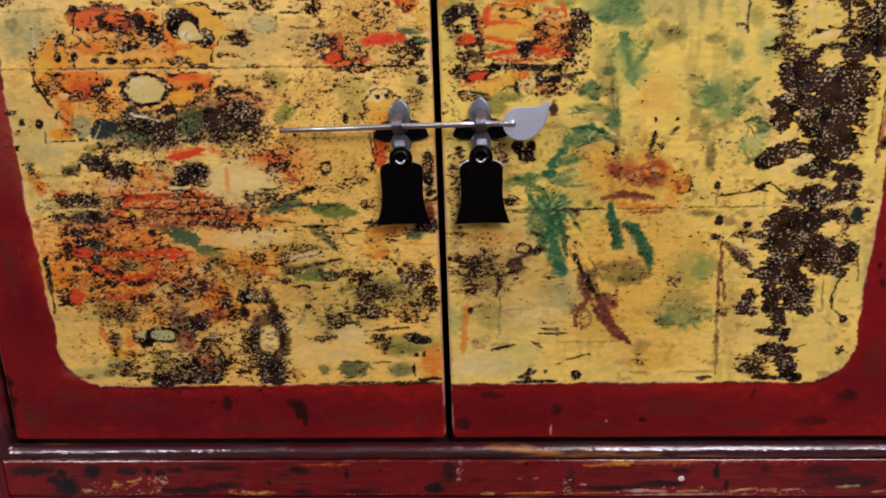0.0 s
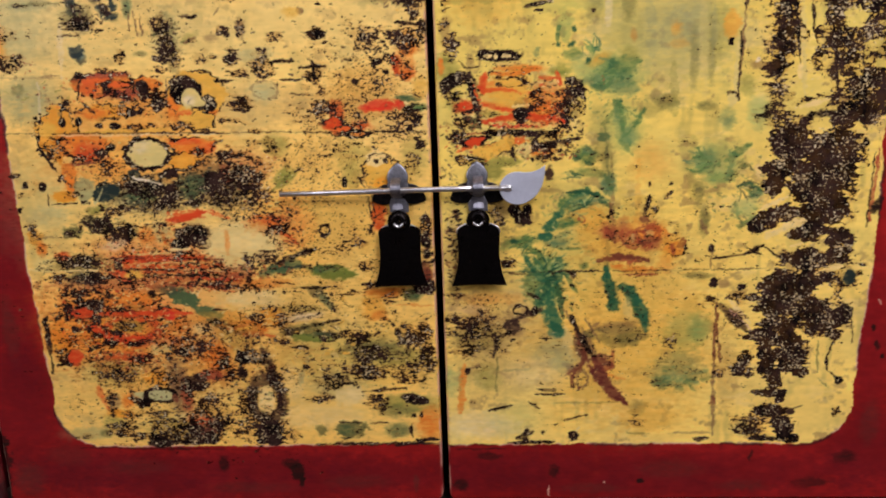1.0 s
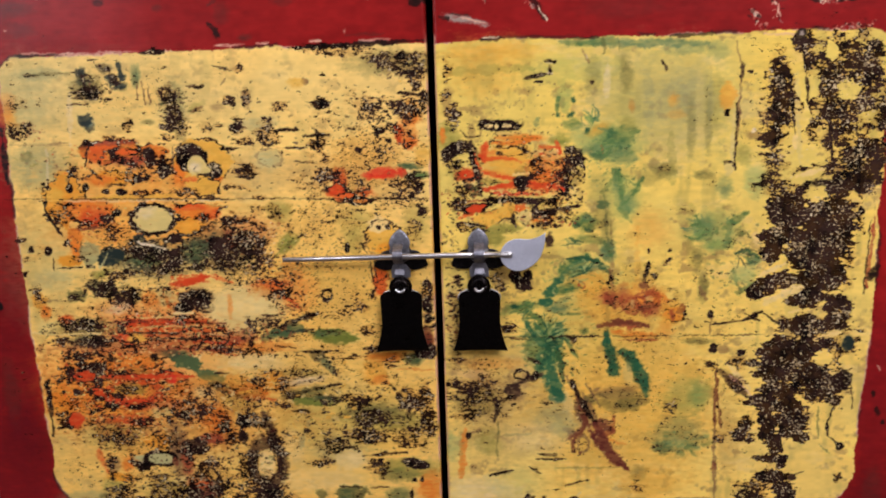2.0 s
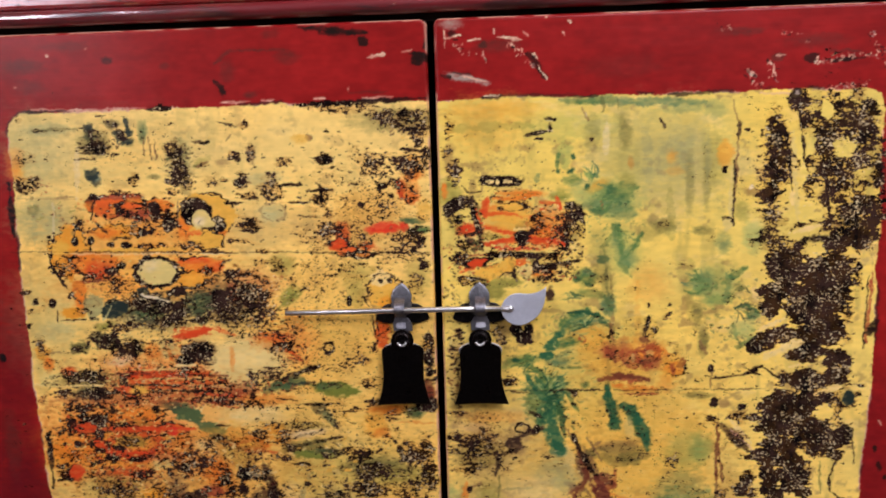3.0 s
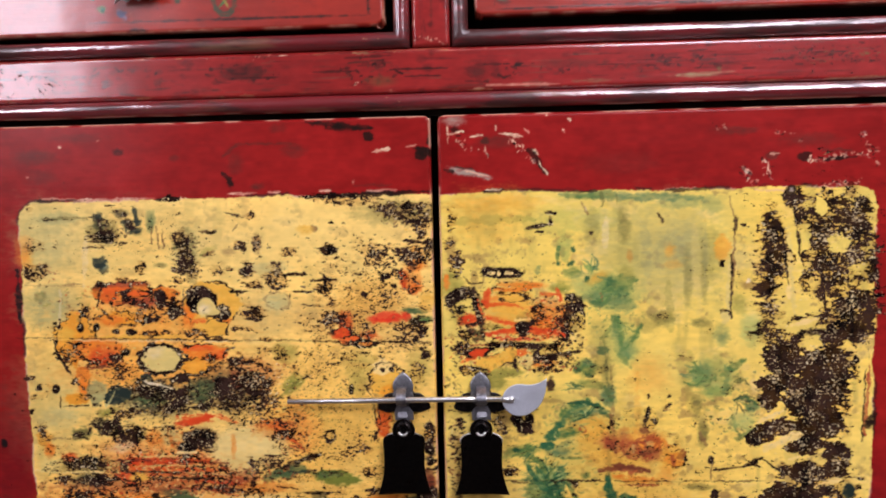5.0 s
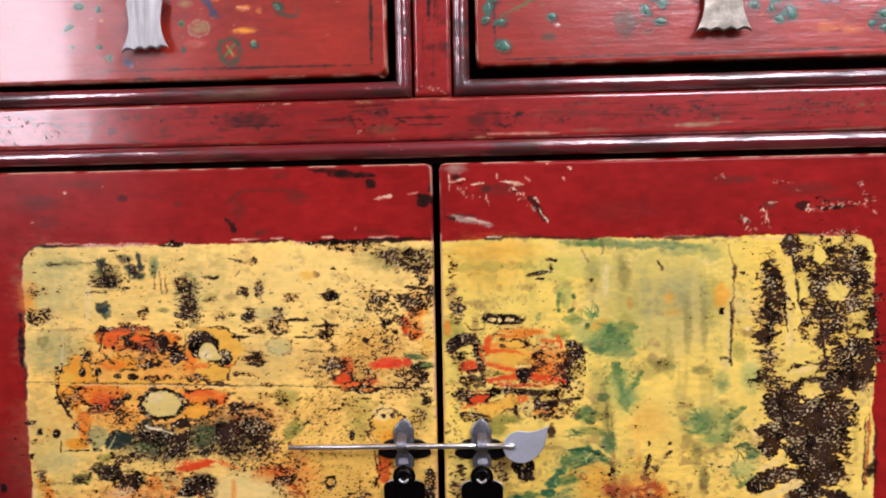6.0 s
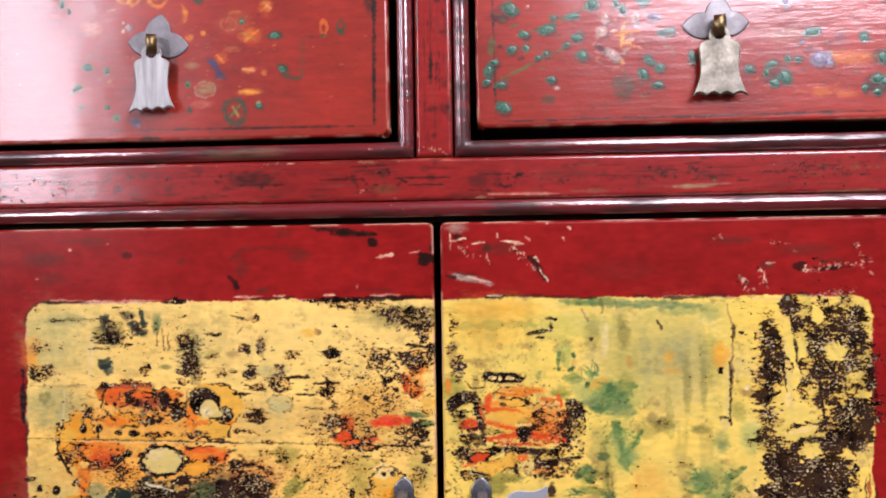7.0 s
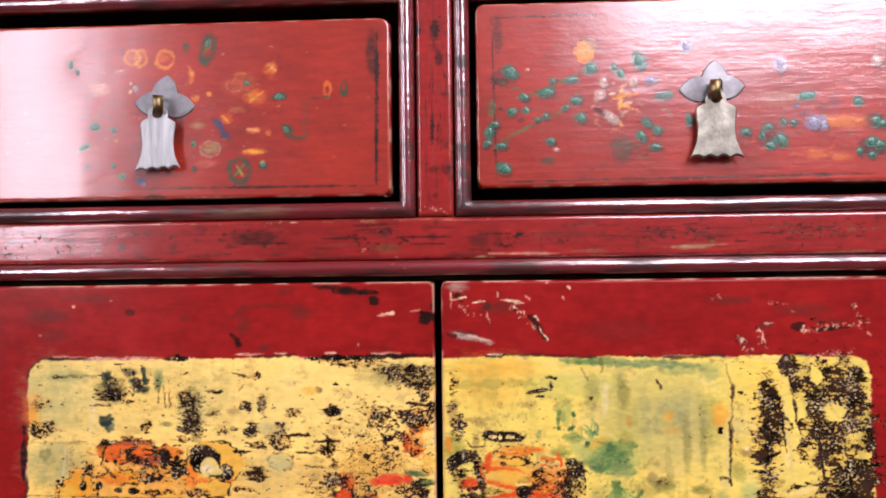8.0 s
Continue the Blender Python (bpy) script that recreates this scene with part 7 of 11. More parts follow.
def paint_right_twig_and_lower_field(c):
    c.wash(51.9, 497.4, 33.3, 8.1, 0, ORANGE, .21)
    c.wash(28.3, 487.4, 22.3, 5.8, 0, CHIP, .2)
    c.wash(38.8, 461.4, 34.8, 23.6, 0, BROWN, .4)
    c.wash(35.9, 458.5, 28.1, 17.7, 0, OLIVE, .4)
    c.wear(13.1, 502.7, 13.9, 5.8, .6)
    c.wear(28.9, 469.8, 28, 14.1, .63)
    c.wear(21.5, 442.6, 20.3, 8.4, .6)
    c.blob(71.4, 469.2, 8.4, 7, 10, SOOT, .9)
    c.stroke(68.7, 474.5, 101.5, 487.4, 5.6, SOOT, .85)
    c.stroke(55.6, 458.2, 84.7, 466.6, 3.4, DKBROWN, .85)
    c.stroke(56.1, 458.8, 51.8, 436.3, 3.4, DKBROWN, .8)
    c.ring(78.8, 485.4, 7.2, 4.7, 0, 2.2, UMBER, .8)
    c.blob(92.6, 484, 5, 4.1, 30, UMBER, .85)
    c.wash(75.7, 463.2, 7.8, 4.7, 0, BROWN, .5)
    c.wash(114.1, 451.5, 16.7, 11.8, 20, OLIVEGREY, .45)
    c.wash(102.8, 436.8, 14, 11.9, 0, OLIVEGREY, .35)
    c.stroke(122.4, 469, 127.9, 435.4, 7.7, CREAM, .5)
    c.stroke(121.4, 485.9, 140.1, 456.5, 4.4, BROWN, .75)
    c.stroke(132.4, 467.1, 145.8, 423.2, 6.1, BROWNRED, .8)
    c.stroke(130.2, 459, 141.3, 426.9, 3.9, BROWN, .75)
    c.stroke(139, 467, 154.6, 435, 3.9, BROWN, .75)
    c.wash(141.8, 442.3, 10, 17.7, 0, BROWN, .4)
    c.blob(160.2, 427.8, 11.1, 6, -20, BRICK, .7)
    c.stroke(149.1, 436.3, 171.4, 423.5, 5, BROWNRED, .85)
    c.stroke(170.1, 443.1, 167.5, 420.6, 3.9, BRICK, .6)
    c.stroke(144.6, 430.4, 185.2, 384.3, 9.5, MAROON, 1, -3.3)
    c.stroke(151.4, 419.6, 182.6, 412.1, 3.3, ORANGE, .6)
    c.stroke(126.8, 427, 130.7, 403, 7.3, BROWNRED, .85)
    c.stroke(119.5, 429.5, 134.6, 423.4, 4.5, BROWN, .75)
    c.stroke(122.3, 415.7, 139.1, 427.5, 3.9, BROWNRED, .7)
    c.ring(139.7, 412.5, 5, 8.4, 0, 2.2, BROWN, .65)
    c.wash(172, 465.4, 27.5, 7, 5, BROWN, .45)
    c.stroke(141.8, 462.3, 195.3, 449.9, 8.8, OLIVEDK, .5, -4.4)
    c.blob(188.6, 455.8, 15.4, 5.9, 10, OLIVEDK, .55)
    c.stroke(147.3, 467.5, 156.6, 471.4, 3.3, BROWN, .7)
    c.scatter(236.3, 413.9, 30.3, 11.9, 45, 7.7, .4, 91, (GREEN, LEAF, MINT, LEAFTEAL))
    c.wash(252.4, 463.1, 12, 15.1, 0, GREEN, .5)
    c.wash(218.2, 408.1, 10, 7.8, 0, LEAFDK, .5)
    c.wear(224.9, 450.1, 8.8, 10.5, .55)
    c.stroke(22.9, 431.8, 16.8, 375.9, 6.8, ORANGE, .75)
    c.stroke(25.5, 424.6, 39.2, 429.2, 2.8, BROWN, .85)
    c.blob(25.5, 422.8, 2.8, 3.6, 0, DKBROWN, .9)
    c.wash(9.2, 412.7, 9.1, 15.2, 0, MINT, .5)
    c.wash(44.6, 415.9, 14.7, 15.1, 0, OLIVE, .45)
    c.stroke(56.3, 438.6, 53.3, 400.1, 2.8, OLIVEDK, .55)
    c.stroke(57.7, 422.4, 89.8, 423.9, 2.8, OLIVEDK, .45)
    c.stroke(44.9, 379.4, 70.1, 385.3, 2.9, UMBER, .9)
    c.stroke(91.2, 396.7, 123.4, 396.4, 2.3, DKBROWN, .85)
    c.stroke(94.1, 402.1, 114.4, 400.7, 2.3, UMBER, .75)
    c.stroke(85.5, 389.4, 97.3, 381.4, 2.3, DKBROWN, .8)
    c.stroke(122.2, 367.7, 146, 374.9, 1.7, UMBER, .75)
    c.wash(195.3, 380.6, 8.9, 9.7, 0, OLIVEDK, .4)
    c.wear(194.5, 364.7, 11.2, 8.6, .5)
    c.stroke(184.5, 353.8, 208.1, 353, 2.3, OLIVEDK, .65)
    c.stroke(85.2, 359.3, 82.1, 344.4, 5.7, UMBER, .95)
    c.stroke(73, 348.2, 91.4, 356.8, 3.4, UMBER, .85)
    c.blob(131.3, 351.6, 4.5, 6.2, 0, UMBER, .95)
    c.stroke(127.9, 346.7, 136.9, 361.5, 2.3, CREAM, .8)
    c.stroke(64.9, 343.9, 113, 344.9, 3.4, UMBER, .9)
    c.blob(100.5, 354.9, 2.3, 1.9, 0, UMBER, .9)
    c.wash(36.5, 363.4, 35.6, 16.1, 0, PALE, .35)
    c.wash(68.2, 370.6, 28.5, 18.5, 0, MINT, .2)
    c.stroke(249.2, 347.2, 267.6, 347.7, 4.5, UMBER, .9)
    c.stroke(223.8, 353.5, 269.7, 353.8, 2.8, BROWN, .5)
    c.wear(205, 459.1, 32.9, 87.6, .3)
    c.wash(94.3, 419, 33.7, 18, 0, CREAM, .4)
    c.wash(206.7, 369.5, 33.6, 18.3, 0, GOLD, .46)


def paint_right_grey_spray_beside_the_tree(c):
    c.wash(252, 627.7, 12, 11.7, 0, LEAFTEAL, .75)
    c.stroke(238.8, 617.4, 265.7, 623.1, 5.2, LEAF, .65)
    c.stroke(268.7, 626.3, 293.9, 642.5, 5.7, LEAF, .8)
    c.stroke(272.5, 636.8, 282, 630.2, 3.6, VIRIDIAN, .8)
    c.wash(265.1, 611.4, 15.7, 6.4, 0, GREEN, .5)
    c.stroke(272.5, 608, 277.9, 630.3, 5.2, LEAFTEAL, .75)
    c.stroke(281.4, 619.5, 293.7, 623.5, 4.2, OLIVEDK, .85)
    c.stroke(293.2, 623.5, 296.6, 615.9, 2.6, MOSS, .9)
    c.stroke(281, 602.9, 295.5, 605.8, 3.7, LEAFDK, .85)
    c.stroke(291.3, 605.9, 305.8, 596.4, 4.2, LEAF, .85)
    c.wash(299.6, 594.9, 7.3, 4.3, 0, LEAFTEAL, .85)
    c.stroke(280.5, 589.4, 288.3, 566.3, 4.7, LEAF, .65)
    c.stroke(284.1, 564.2, 304.1, 575.8, 5.3, LEAF, .75)
    c.wash(291.3, 581.6, 14.2, 12, 0, MINT, .5)
    c.wash(247.2, 598.9, 5.3, 14.1, 0, OLIVEDK, .45)
    c.wash(253.8, 571.5, 5.3, 14.3, 0, OLIVEDK, .5)
    c.stroke(249.6, 572.6, 258, 557, 3.7, BROWN, .75)
    c.blob(302.3, 616.3, 4.7, 7.5, 0, CREAM, .7)
    c.stroke(263.6, 533.6, 295.3, 537.4, 2.1, DKBROWN, .9)
    c.stroke(293.1, 538, 310.7, 546, 3.7, DKBROWN, .9)
    c.stroke(309.8, 544.4, 330.5, 530.6, 2.1, DKBROWN, .9)
    c.stroke(294.1, 540.2, 311.2, 536, 1.6, DKBROWN, .8)
    c.stroke(263.9, 522.9, 310.8, 522.6, 1.3, UMBER, .7)
    c.blob(262.2, 543.6, 2.7, 3.9, 0, DKBROWN, .95)
    c.stroke(262.2, 543.6, 261.8, 523, 2.1, BROWN, .8)
    c.stroke(269, 499.6, 267.2, 426.6, 3.8, BROWNRED, .85)
    c.stroke(269.2, 464, 273.7, 427.7, 3.3, BROWNRED, .8)
    c.stroke(267.1, 429, 269.9, 347.1, 3.8, BROWN, .8)
    c.blob(267.9, 388.5, 3.3, 4.8, 0, BROWNRED, .8)
    c.blob(264.4, 508.8, 3.8, 5.7, 0, DKBROWN, .95)
    c.wash(274.6, 508.6, 7.5, 4.5, 0, BROWN, .55)
    c.blob(290.2, 505, 4.3, 4, 0, UMBER, .95)
    c.wash(249.7, 517, 13.9, 3.4, 0, OLIVEDK, .5)
    c.wash(280.1, 417, 11, 35.6, 0, BROWN, .2)


def paint_right_tree(c):
    c.wear(377.9, 740.2, 34.7, 67.1, .68)
    c.wear(398, 769, 9.8, 29.3, .78)
    c.wear(317.9, 747.2, 14, 39.8, .66)
    c.wear(343.9, 770.9, 12.4, 29.4, .55)
    c.wear(359.1, 508.3, 42.3, 50.7, .6)
    c.wear(318.5, 764.5, 9.9, 21.7, .8)
    c.wear(316, 736.3, 12, 23, .8)
    c.wear(314.1, 712.2, 10.1, 11.2, .8)
    c.stroke(304, 701.9, 328.1, 714.8, 3, BLACK, .95)
    c.wear(316.3, 688.7, 15.2, 14.4, .62)
    c.wear(312.2, 669.2, 20.4, 11.4, .6)
    c.wear(328, 657.9, 12.8, 7.8, .7)
    c.wear(337.7, 793.5, 9.8, 8.7, .8)
    c.blob(332, 797.6, 5.9, 5.8, 0, UMBER, .95)
    c.wear(344.1, 775.8, 7.9, 9.8, .8)
    c.wear(358.5, 772.9, 11.8, 22, .72)
    c.wear(363.7, 753.1, 13.9, 11.9, .8)
    c.wear(345.7, 740.3, 9, 9, .8)
    c.wear(347.1, 716.2, 10, 14.1, .66)
    c.wear(363.4, 734.7, 12.9, 20, .8)
    c.wear(372.9, 717.9, 17, 12.1, .8)
    c.wear(362.8, 704.6, 8, 10.1, .72)
    c.wear(367.1, 684.1, 8.1, 15.4, .8)
    c.wear(342, 681.8, 16.2, 4.1, .72, 20)
    c.wear(385.2, 776.8, 22.1, 13.6, .8)
    c.wear(372.1, 790.3, 12.2, 6.8, .8)
    c.wear(399.7, 759.2, 10.8, 14.7, .8)
    c.wear(382.6, 764.7, 17.7, 7.8, .7)
    c.wear(395.1, 741.6, 10.9, 6.9, .8)
    c.wear(376.7, 720.3, 12.5, 11.1, .8)
    c.wear(384.6, 691.8, 17.1, 12.2, .8)
    c.wear(406.6, 685, 8, 15.3, .8)
    c.wear(379.8, 673.5, 15.1, 15.5, .8)
    c.wear(395.3, 667.9, 10.1, 12.9, .8)
    c.wear(401.8, 783.4, 5.9, 12.1, .8)
    c.stroke(338, 662.3, 349.8, 669.2, 6.1, BLACK, .95)
    c.stroke(347.8, 668.2, 376.2, 667.4, 6.6, BLACK, .95)
    c.wear(339.2, 659.1, 7.6, 7.3, .8)
    c.wear(375.9, 657.1, 9.1, 10.4, .8)
    c.wear(331, 640.5, 20.5, 20, .92)
    c.wear(366.9, 637.5, 25.5, 23.7, .92)
    c.wear(322.9, 618.5, 18.1, 13.9, .9)
    c.wear(353.4, 607.1, 29.9, 26.7, .95)
    c.wear(377.2, 621.4, 15.4, 26.5, .9)
    c.wear(316.4, 602.6, 11.4, 11.8, .92)
    c.wear(365.3, 579.9, 22.8, 19.5, .92)
    c.wear(317.8, 573.3, 22, 9.8, .9, 15)
    c.wear(301.5, 564.9, 9.5, 7.1, .86)
    c.wear(351, 558.4, 23.5, 12.1, .86)
    c.wear(377.5, 551.3, 14.6, 11, .82)
    c.wear(353.6, 531.9, 29.5, 11.1, .88)
    c.wear(377.5, 534.8, 13.6, 12.2, .85)
    c.wear(328.4, 508.8, 20.2, 14.7, .9)
    c.wear(353.9, 508.4, 25.4, 12.4, .88)
    c.wear(375.9, 510.3, 9.5, 9, .62)
    c.wear(387.6, 594.5, 5.7, 16.1, .62)
    c.wear(386.4, 574, 7.2, 10.9, .58)
    c.wear(394.8, 631.5, 5.1, 21.1, .6)
    c.blob(396.2, 640.3, 3, 4.2, 0, UMBER, 1)
    c.wear(383.7, 504.5, 10.6, 6.2, .64)
    c.keep(343.3, 755.2, 8.4, 11.9, .97)
    c.keep(342.2, 730.4, 2.5, 15, .9)
    c.stroke(333.1, 714.1, 334, 698.9, 4.5, CREAM, .95)
    c.keep(378.2, 751.1, 9.9, 7.9, .95)
    c.keep(396.1, 727.2, 7.9, 5, .95)
    c.wear(400.6, 699.4, 17, 25.4, .8)
    c.wear(410.2, 724.2, 6.9, 30, .8)
    c.keep(403.4, 709.4, 8, 4.5, .8)
    c.keep(349.4, 693.8, 14.1, 8.7, .97)
    c.stroke(334.3, 673.8, 363.2, 681.2, 4.6, CREAM, .95)
    c.keep(356.7, 655, 10.2, 4.7, .95)
    c.keep(362.6, 786.8, 5.9, 6.8, .9)
    c.stroke(304.5, 579.1, 330.4, 592.6, 5.2, CREAM, .97)
    c.stroke(310.4, 552.7, 347.2, 570.5, 7.4, CREAM, .97)
    c.stroke(358.7, 516.7, 385.4, 525.7, 5.3, CREAM, .95)
    c.stroke(333.5, 543.4, 346.4, 547.5, 3.7, CREAM, .9)
    c.blob(391.5, 512.8, 5.3, 7.8, 0, DKTEAL, 1)
    c.stroke(409.1, 638.4, 405.1, 565.5, 3, BRICK, .85)
    c.stroke(405.4, 632.2, 402.9, 560.1, 1.5, UMBER, .8)
    c.wear(261.7, 492.9, 11.8, 6.9, .64)
    c.wear(285.2, 496, 11.8, 6.8, .7)
    c.stroke(268.2, 491.7, 299.7, 459, 8.6, SOOT, .85)
    c.stroke(276.7, 495, 301.5, 467, 3.8, CREAM, .95)
    c.stroke(280.3, 483.5, 303.9, 460.1, 2.2, CHIP, .85)
    c.wear(287.2, 474.2, 10.8, 8.1, .6)
    c.wear(326.1, 490.7, 23.5, 19.4, .92)
    c.wear(355.5, 478.9, 23.5, 16, .88)
    c.wear(332.6, 467.8, 23.6, 9.2, .82)
    c.wear(313.9, 454.7, 18.4, 7, .88)
    c.wear(377.3, 470.5, 18.1, 12.6, .88)
    c.blob(388.7, 476.1, 8.5, 11.4, 0, BLACK, .85)
    c.wear(380.9, 456.7, 8.5, 5.8, .82)
    c.wear(361.8, 462.7, 16, 8.1, .8)
    c.wear(339.1, 445.7, 17.3, 15.1, .92)
    c.wear(343.3, 428.1, 16.2, 11.7, .92)
    c.wear(352.5, 418.6, 7.6, 6.5, .9)
    c.wear(320.5, 428.4, 10.3, 17.6, .92)
    c.wear(326.8, 410.6, 8.2, 10.7, .88)
    c.wear(319.9, 395.8, 15.3, 3.6, .82)
    c.wear(334.2, 392.7, 6, 8.4, .86)
    c.wear(328.4, 377.1, 16.5, 6.6, .9)
    c.wear(338, 361.3, 11, 14.6, .92)
    c.wear(307.1, 361.5, 16.6, 15.8, .7)
    c.wash(300.6, 357.9, 11.1, 9.8, 0, SAGE, .5)
    c.stroke(307.7, 346.9, 342.1, 346.7, 5.6, BLACK, .9)
    c.wear(346.5, 346.6, 7.7, 4.9, .82)
    c.wear(298.5, 434.5, 6, 14.7, .76)
    c.wear(293.7, 419.2, 12, 6.5, .78)
    c.wear(274.6, 418.3, 7.7, 5.9, .62)
    c.keep(368.1, 499.1, 7.9, 7.3, .95)
    c.keep(392.7, 495.3, 7.4, 5.1, .85)
    c.keep(344, 444.5, 1.1, 1.2, .5)
    c.stroke(381.8, 450.9, 375.4, 432.4, 2.1, UMBER, .75)
    c.stroke(375.3, 433.6, 377.9, 418.3, 2.2, UMBER, .85)
    c.stroke(377.3, 419.5, 393.2, 405.8, 2.2, UMBER, .85)
    c.blob(389.3, 408.2, 3.8, 3.5, 0, UMBER, .95)
    c.stroke(366.4, 448.8, 368.4, 414.9, 2.1, OLIVEDK, .65)
    c.stroke(368.6, 410.2, 379.5, 400.6, 1.6, OLIVEDK, .65)
    c.blob(344.5, 374.6, 5.5, 3.6, 10, SOOT, .95)
    c.stroke(347.1, 377, 355.6, 382.3, 2.7, SOOT, .85)
    c.wear(388.6, 376.6, 4.4, 7.8, .6)
    c.stroke(395.7, 473.7, 399.2, 446.1, 2.1, UMBER, .6)
    c.scatter(356.5, 726, 49.9, 65.2, 70, 2, .8, 71, (CREAM, PALE, STRAW, CHIP))
    c.scatter(348.9, 596.5, 41.4, 64.6, 160, 1.6, .85, 72, (PALE, SAGE, TAUPE, CREAM))
    c.scatter(349.8, 485.8, 42.6, 34.2, 80, 1.6, .85, 73, (PALE, SAGE, TAUPE, CREAM))


def paint_right_late_glaze(c):
    c.stroke(255.4, 774.1, 255.4, 714.1, 4.5, OLIVEGREY, .4)
    c.stroke(199.1, 776.1, 201.2, 720.9, 8.1, OLIVEGREY, .35)
    c.stroke(220.6, 720.3, 223.9, 668.6, 6.1, OLIVE, .35)
    c.stroke(240.4, 652.4, 240.7, 588.1, 7.3, OLIVE, .3)
    c.stroke(191.3, 632.5, 191.1, 578.3, 5.2, AMBER, .25)
    c.stroke(111.2, 430.8, 166.8, 436.1, 5.6, STRAW, .4)
    c.stroke(165.5, 584.4, 163.3, 523, 4.3, OLIVEDK, .35)
    c.stroke(156.9, 662.6, 174.9, 685.7, 4.2, LEAF, .6)
    c.stroke(167.5, 654.4, 186.1, 632.6, 4.7, LEAF, .45)
    c.spray(172.4, 680.5, -100, 90, 10, 26, 2.6, 65, (LEAF, LEAFTEAL, GREEN))
    c.spray(169.5, 711.7, -160, 120, 12, 23.2, 2.6, 66, (LEAF, LEAFTEAL, LEAFDK))
    c.spray(148.8, 727.7, 120, 120, 10, 18, 2.1, 67, (LEAF, LEAFTEAL, GREEN))
    c.spray(254.2, 625.6, -200, 160, 14, 23.4, 2.6, 68, (LEAF, LEAFTEAL, GREEN))
    c.spray(286.2, 603.3, -30, 140, 12, 20.9, 2.1, 69, (LEAF, LEAFDK, MOSS))
    c.spray(128, 585.2, 20, 60, 10, 32.2, 2.1, 70, (LEAF, LEAFDK, MINT))
    c.spray(79.1, 547.2, 20, 60, 10, 21.8, 2.2, 71, (LEAF, VIRIDIAN, LEAFDK))
    c.wash(128.1, 681.8, 10.5, 10.5, 0, OLIVEDK, .3)
    c.wear(177.1, 500, 81.6, 34.4, .36)
    c.ring(201, 558.8, 11.8, 9.4, 0, 2.8, BRICK, .75)
    c.ring(203.7, 561.5, 6.4, 5, 0, 2.1, BRICK, .7)
    c.ring(186.1, 553.5, 7, 8.4, 0, 2.8, BRICK, .6)
    c.stroke(156.2, 535, 203.7, 532.5, 6, BROWNRED, .95, 2.2)
    c.wash(176.4, 562.1, 7.5, 13.3, 0, BRICK, .52)
    c.wash(224.8, 544.4, 11.8, 14.5, 0, AMBER, .46)
    c.stroke(165.4, 598.1, 170, 556.6, 3.7, BROWN, .55)
    c.stroke(145.8, 429.2, 184.1, 384.9, 6.1, MAROON, .9, -3.3)
    c.stroke(133.5, 465.9, 145.8, 427.4, 4.4, BROWNRED, .8)
    c.wear(307.2, 359.7, 16.6, 14.6, .72)
    c.stroke(104.9, 504.1, 118, 457.4, 11, VIRIDIAN, .9)
    c.stroke(81.8, 541.5, 103.9, 512.7, 7.1, VIRIDIAN, .85)
    c.stroke(97.7, 489.8, 117.1, 535.2, 6.6, LEAFDK, .7)
    c.spray(103.4, 521.3, 60, 160, 24, 27.4, 2.2, 75, (VIRIDIAN, LEAFDK, LEAF, MINT))
    c.stroke(161.6, 528.7, 170.8, 482.8, 8.7, VIRIDIAN, .85)
    c.stroke(178.1, 510.3, 201.7, 461.5, 8.1, VIRIDIAN, .85, 4.9)
    c.stroke(162.7, 525.9, 166.3, 488.7, 2.2, LEAFDK, .8)
    c.stroke(114.6, 577.2, 146.7, 601.2, 3.8, VIRIDIAN, .8, 4.8)
    c.stroke(122.7, 599.6, 161.1, 593.2, 3.2, LEAFDK, .8, 4.3)
    c.blob(104.2, 559.1, 6.5, 4.5, 20, VIRIDIAN, .9)
    c.stroke(172.4, 685.7, 177.4, 654.1, 4.7, LEAF, .8)
    c.stroke(194.8, 676.8, 175.4, 649.9, 3.6, LEAF, .8, 2.1)
    c.wash(168.4, 713.7, 11.3, 6.2, 0, LEAFDK, .4)
    c.scatter(83.6, 688.3, 44.6, 31.4, 70, 2.6, .88, 92, (CREAM, PALE, STRAW))
    c.stroke(51, 715.4, 49.5, 696.7, 4.2, VERMILION, .9, -1.6)
    c.stroke(49.7, 702.9, 83.2, 694.1, 3.2, VERMILION, .85, 4.2)
    c.stroke(47.2, 686.3, 74.6, 682.3, 3.7, VERMILION, .85)
    c.stroke(44.7, 669.4, 123.9, 667.2, 4.8, RED, .9, 4.8)
    c.stroke(115.7, 713.3, 120.3, 699.8, 3.1, VERMILION, .9)
    c.blob(31.3, 683.6, 7.4, 3.7, 0, VERMILION, .9)


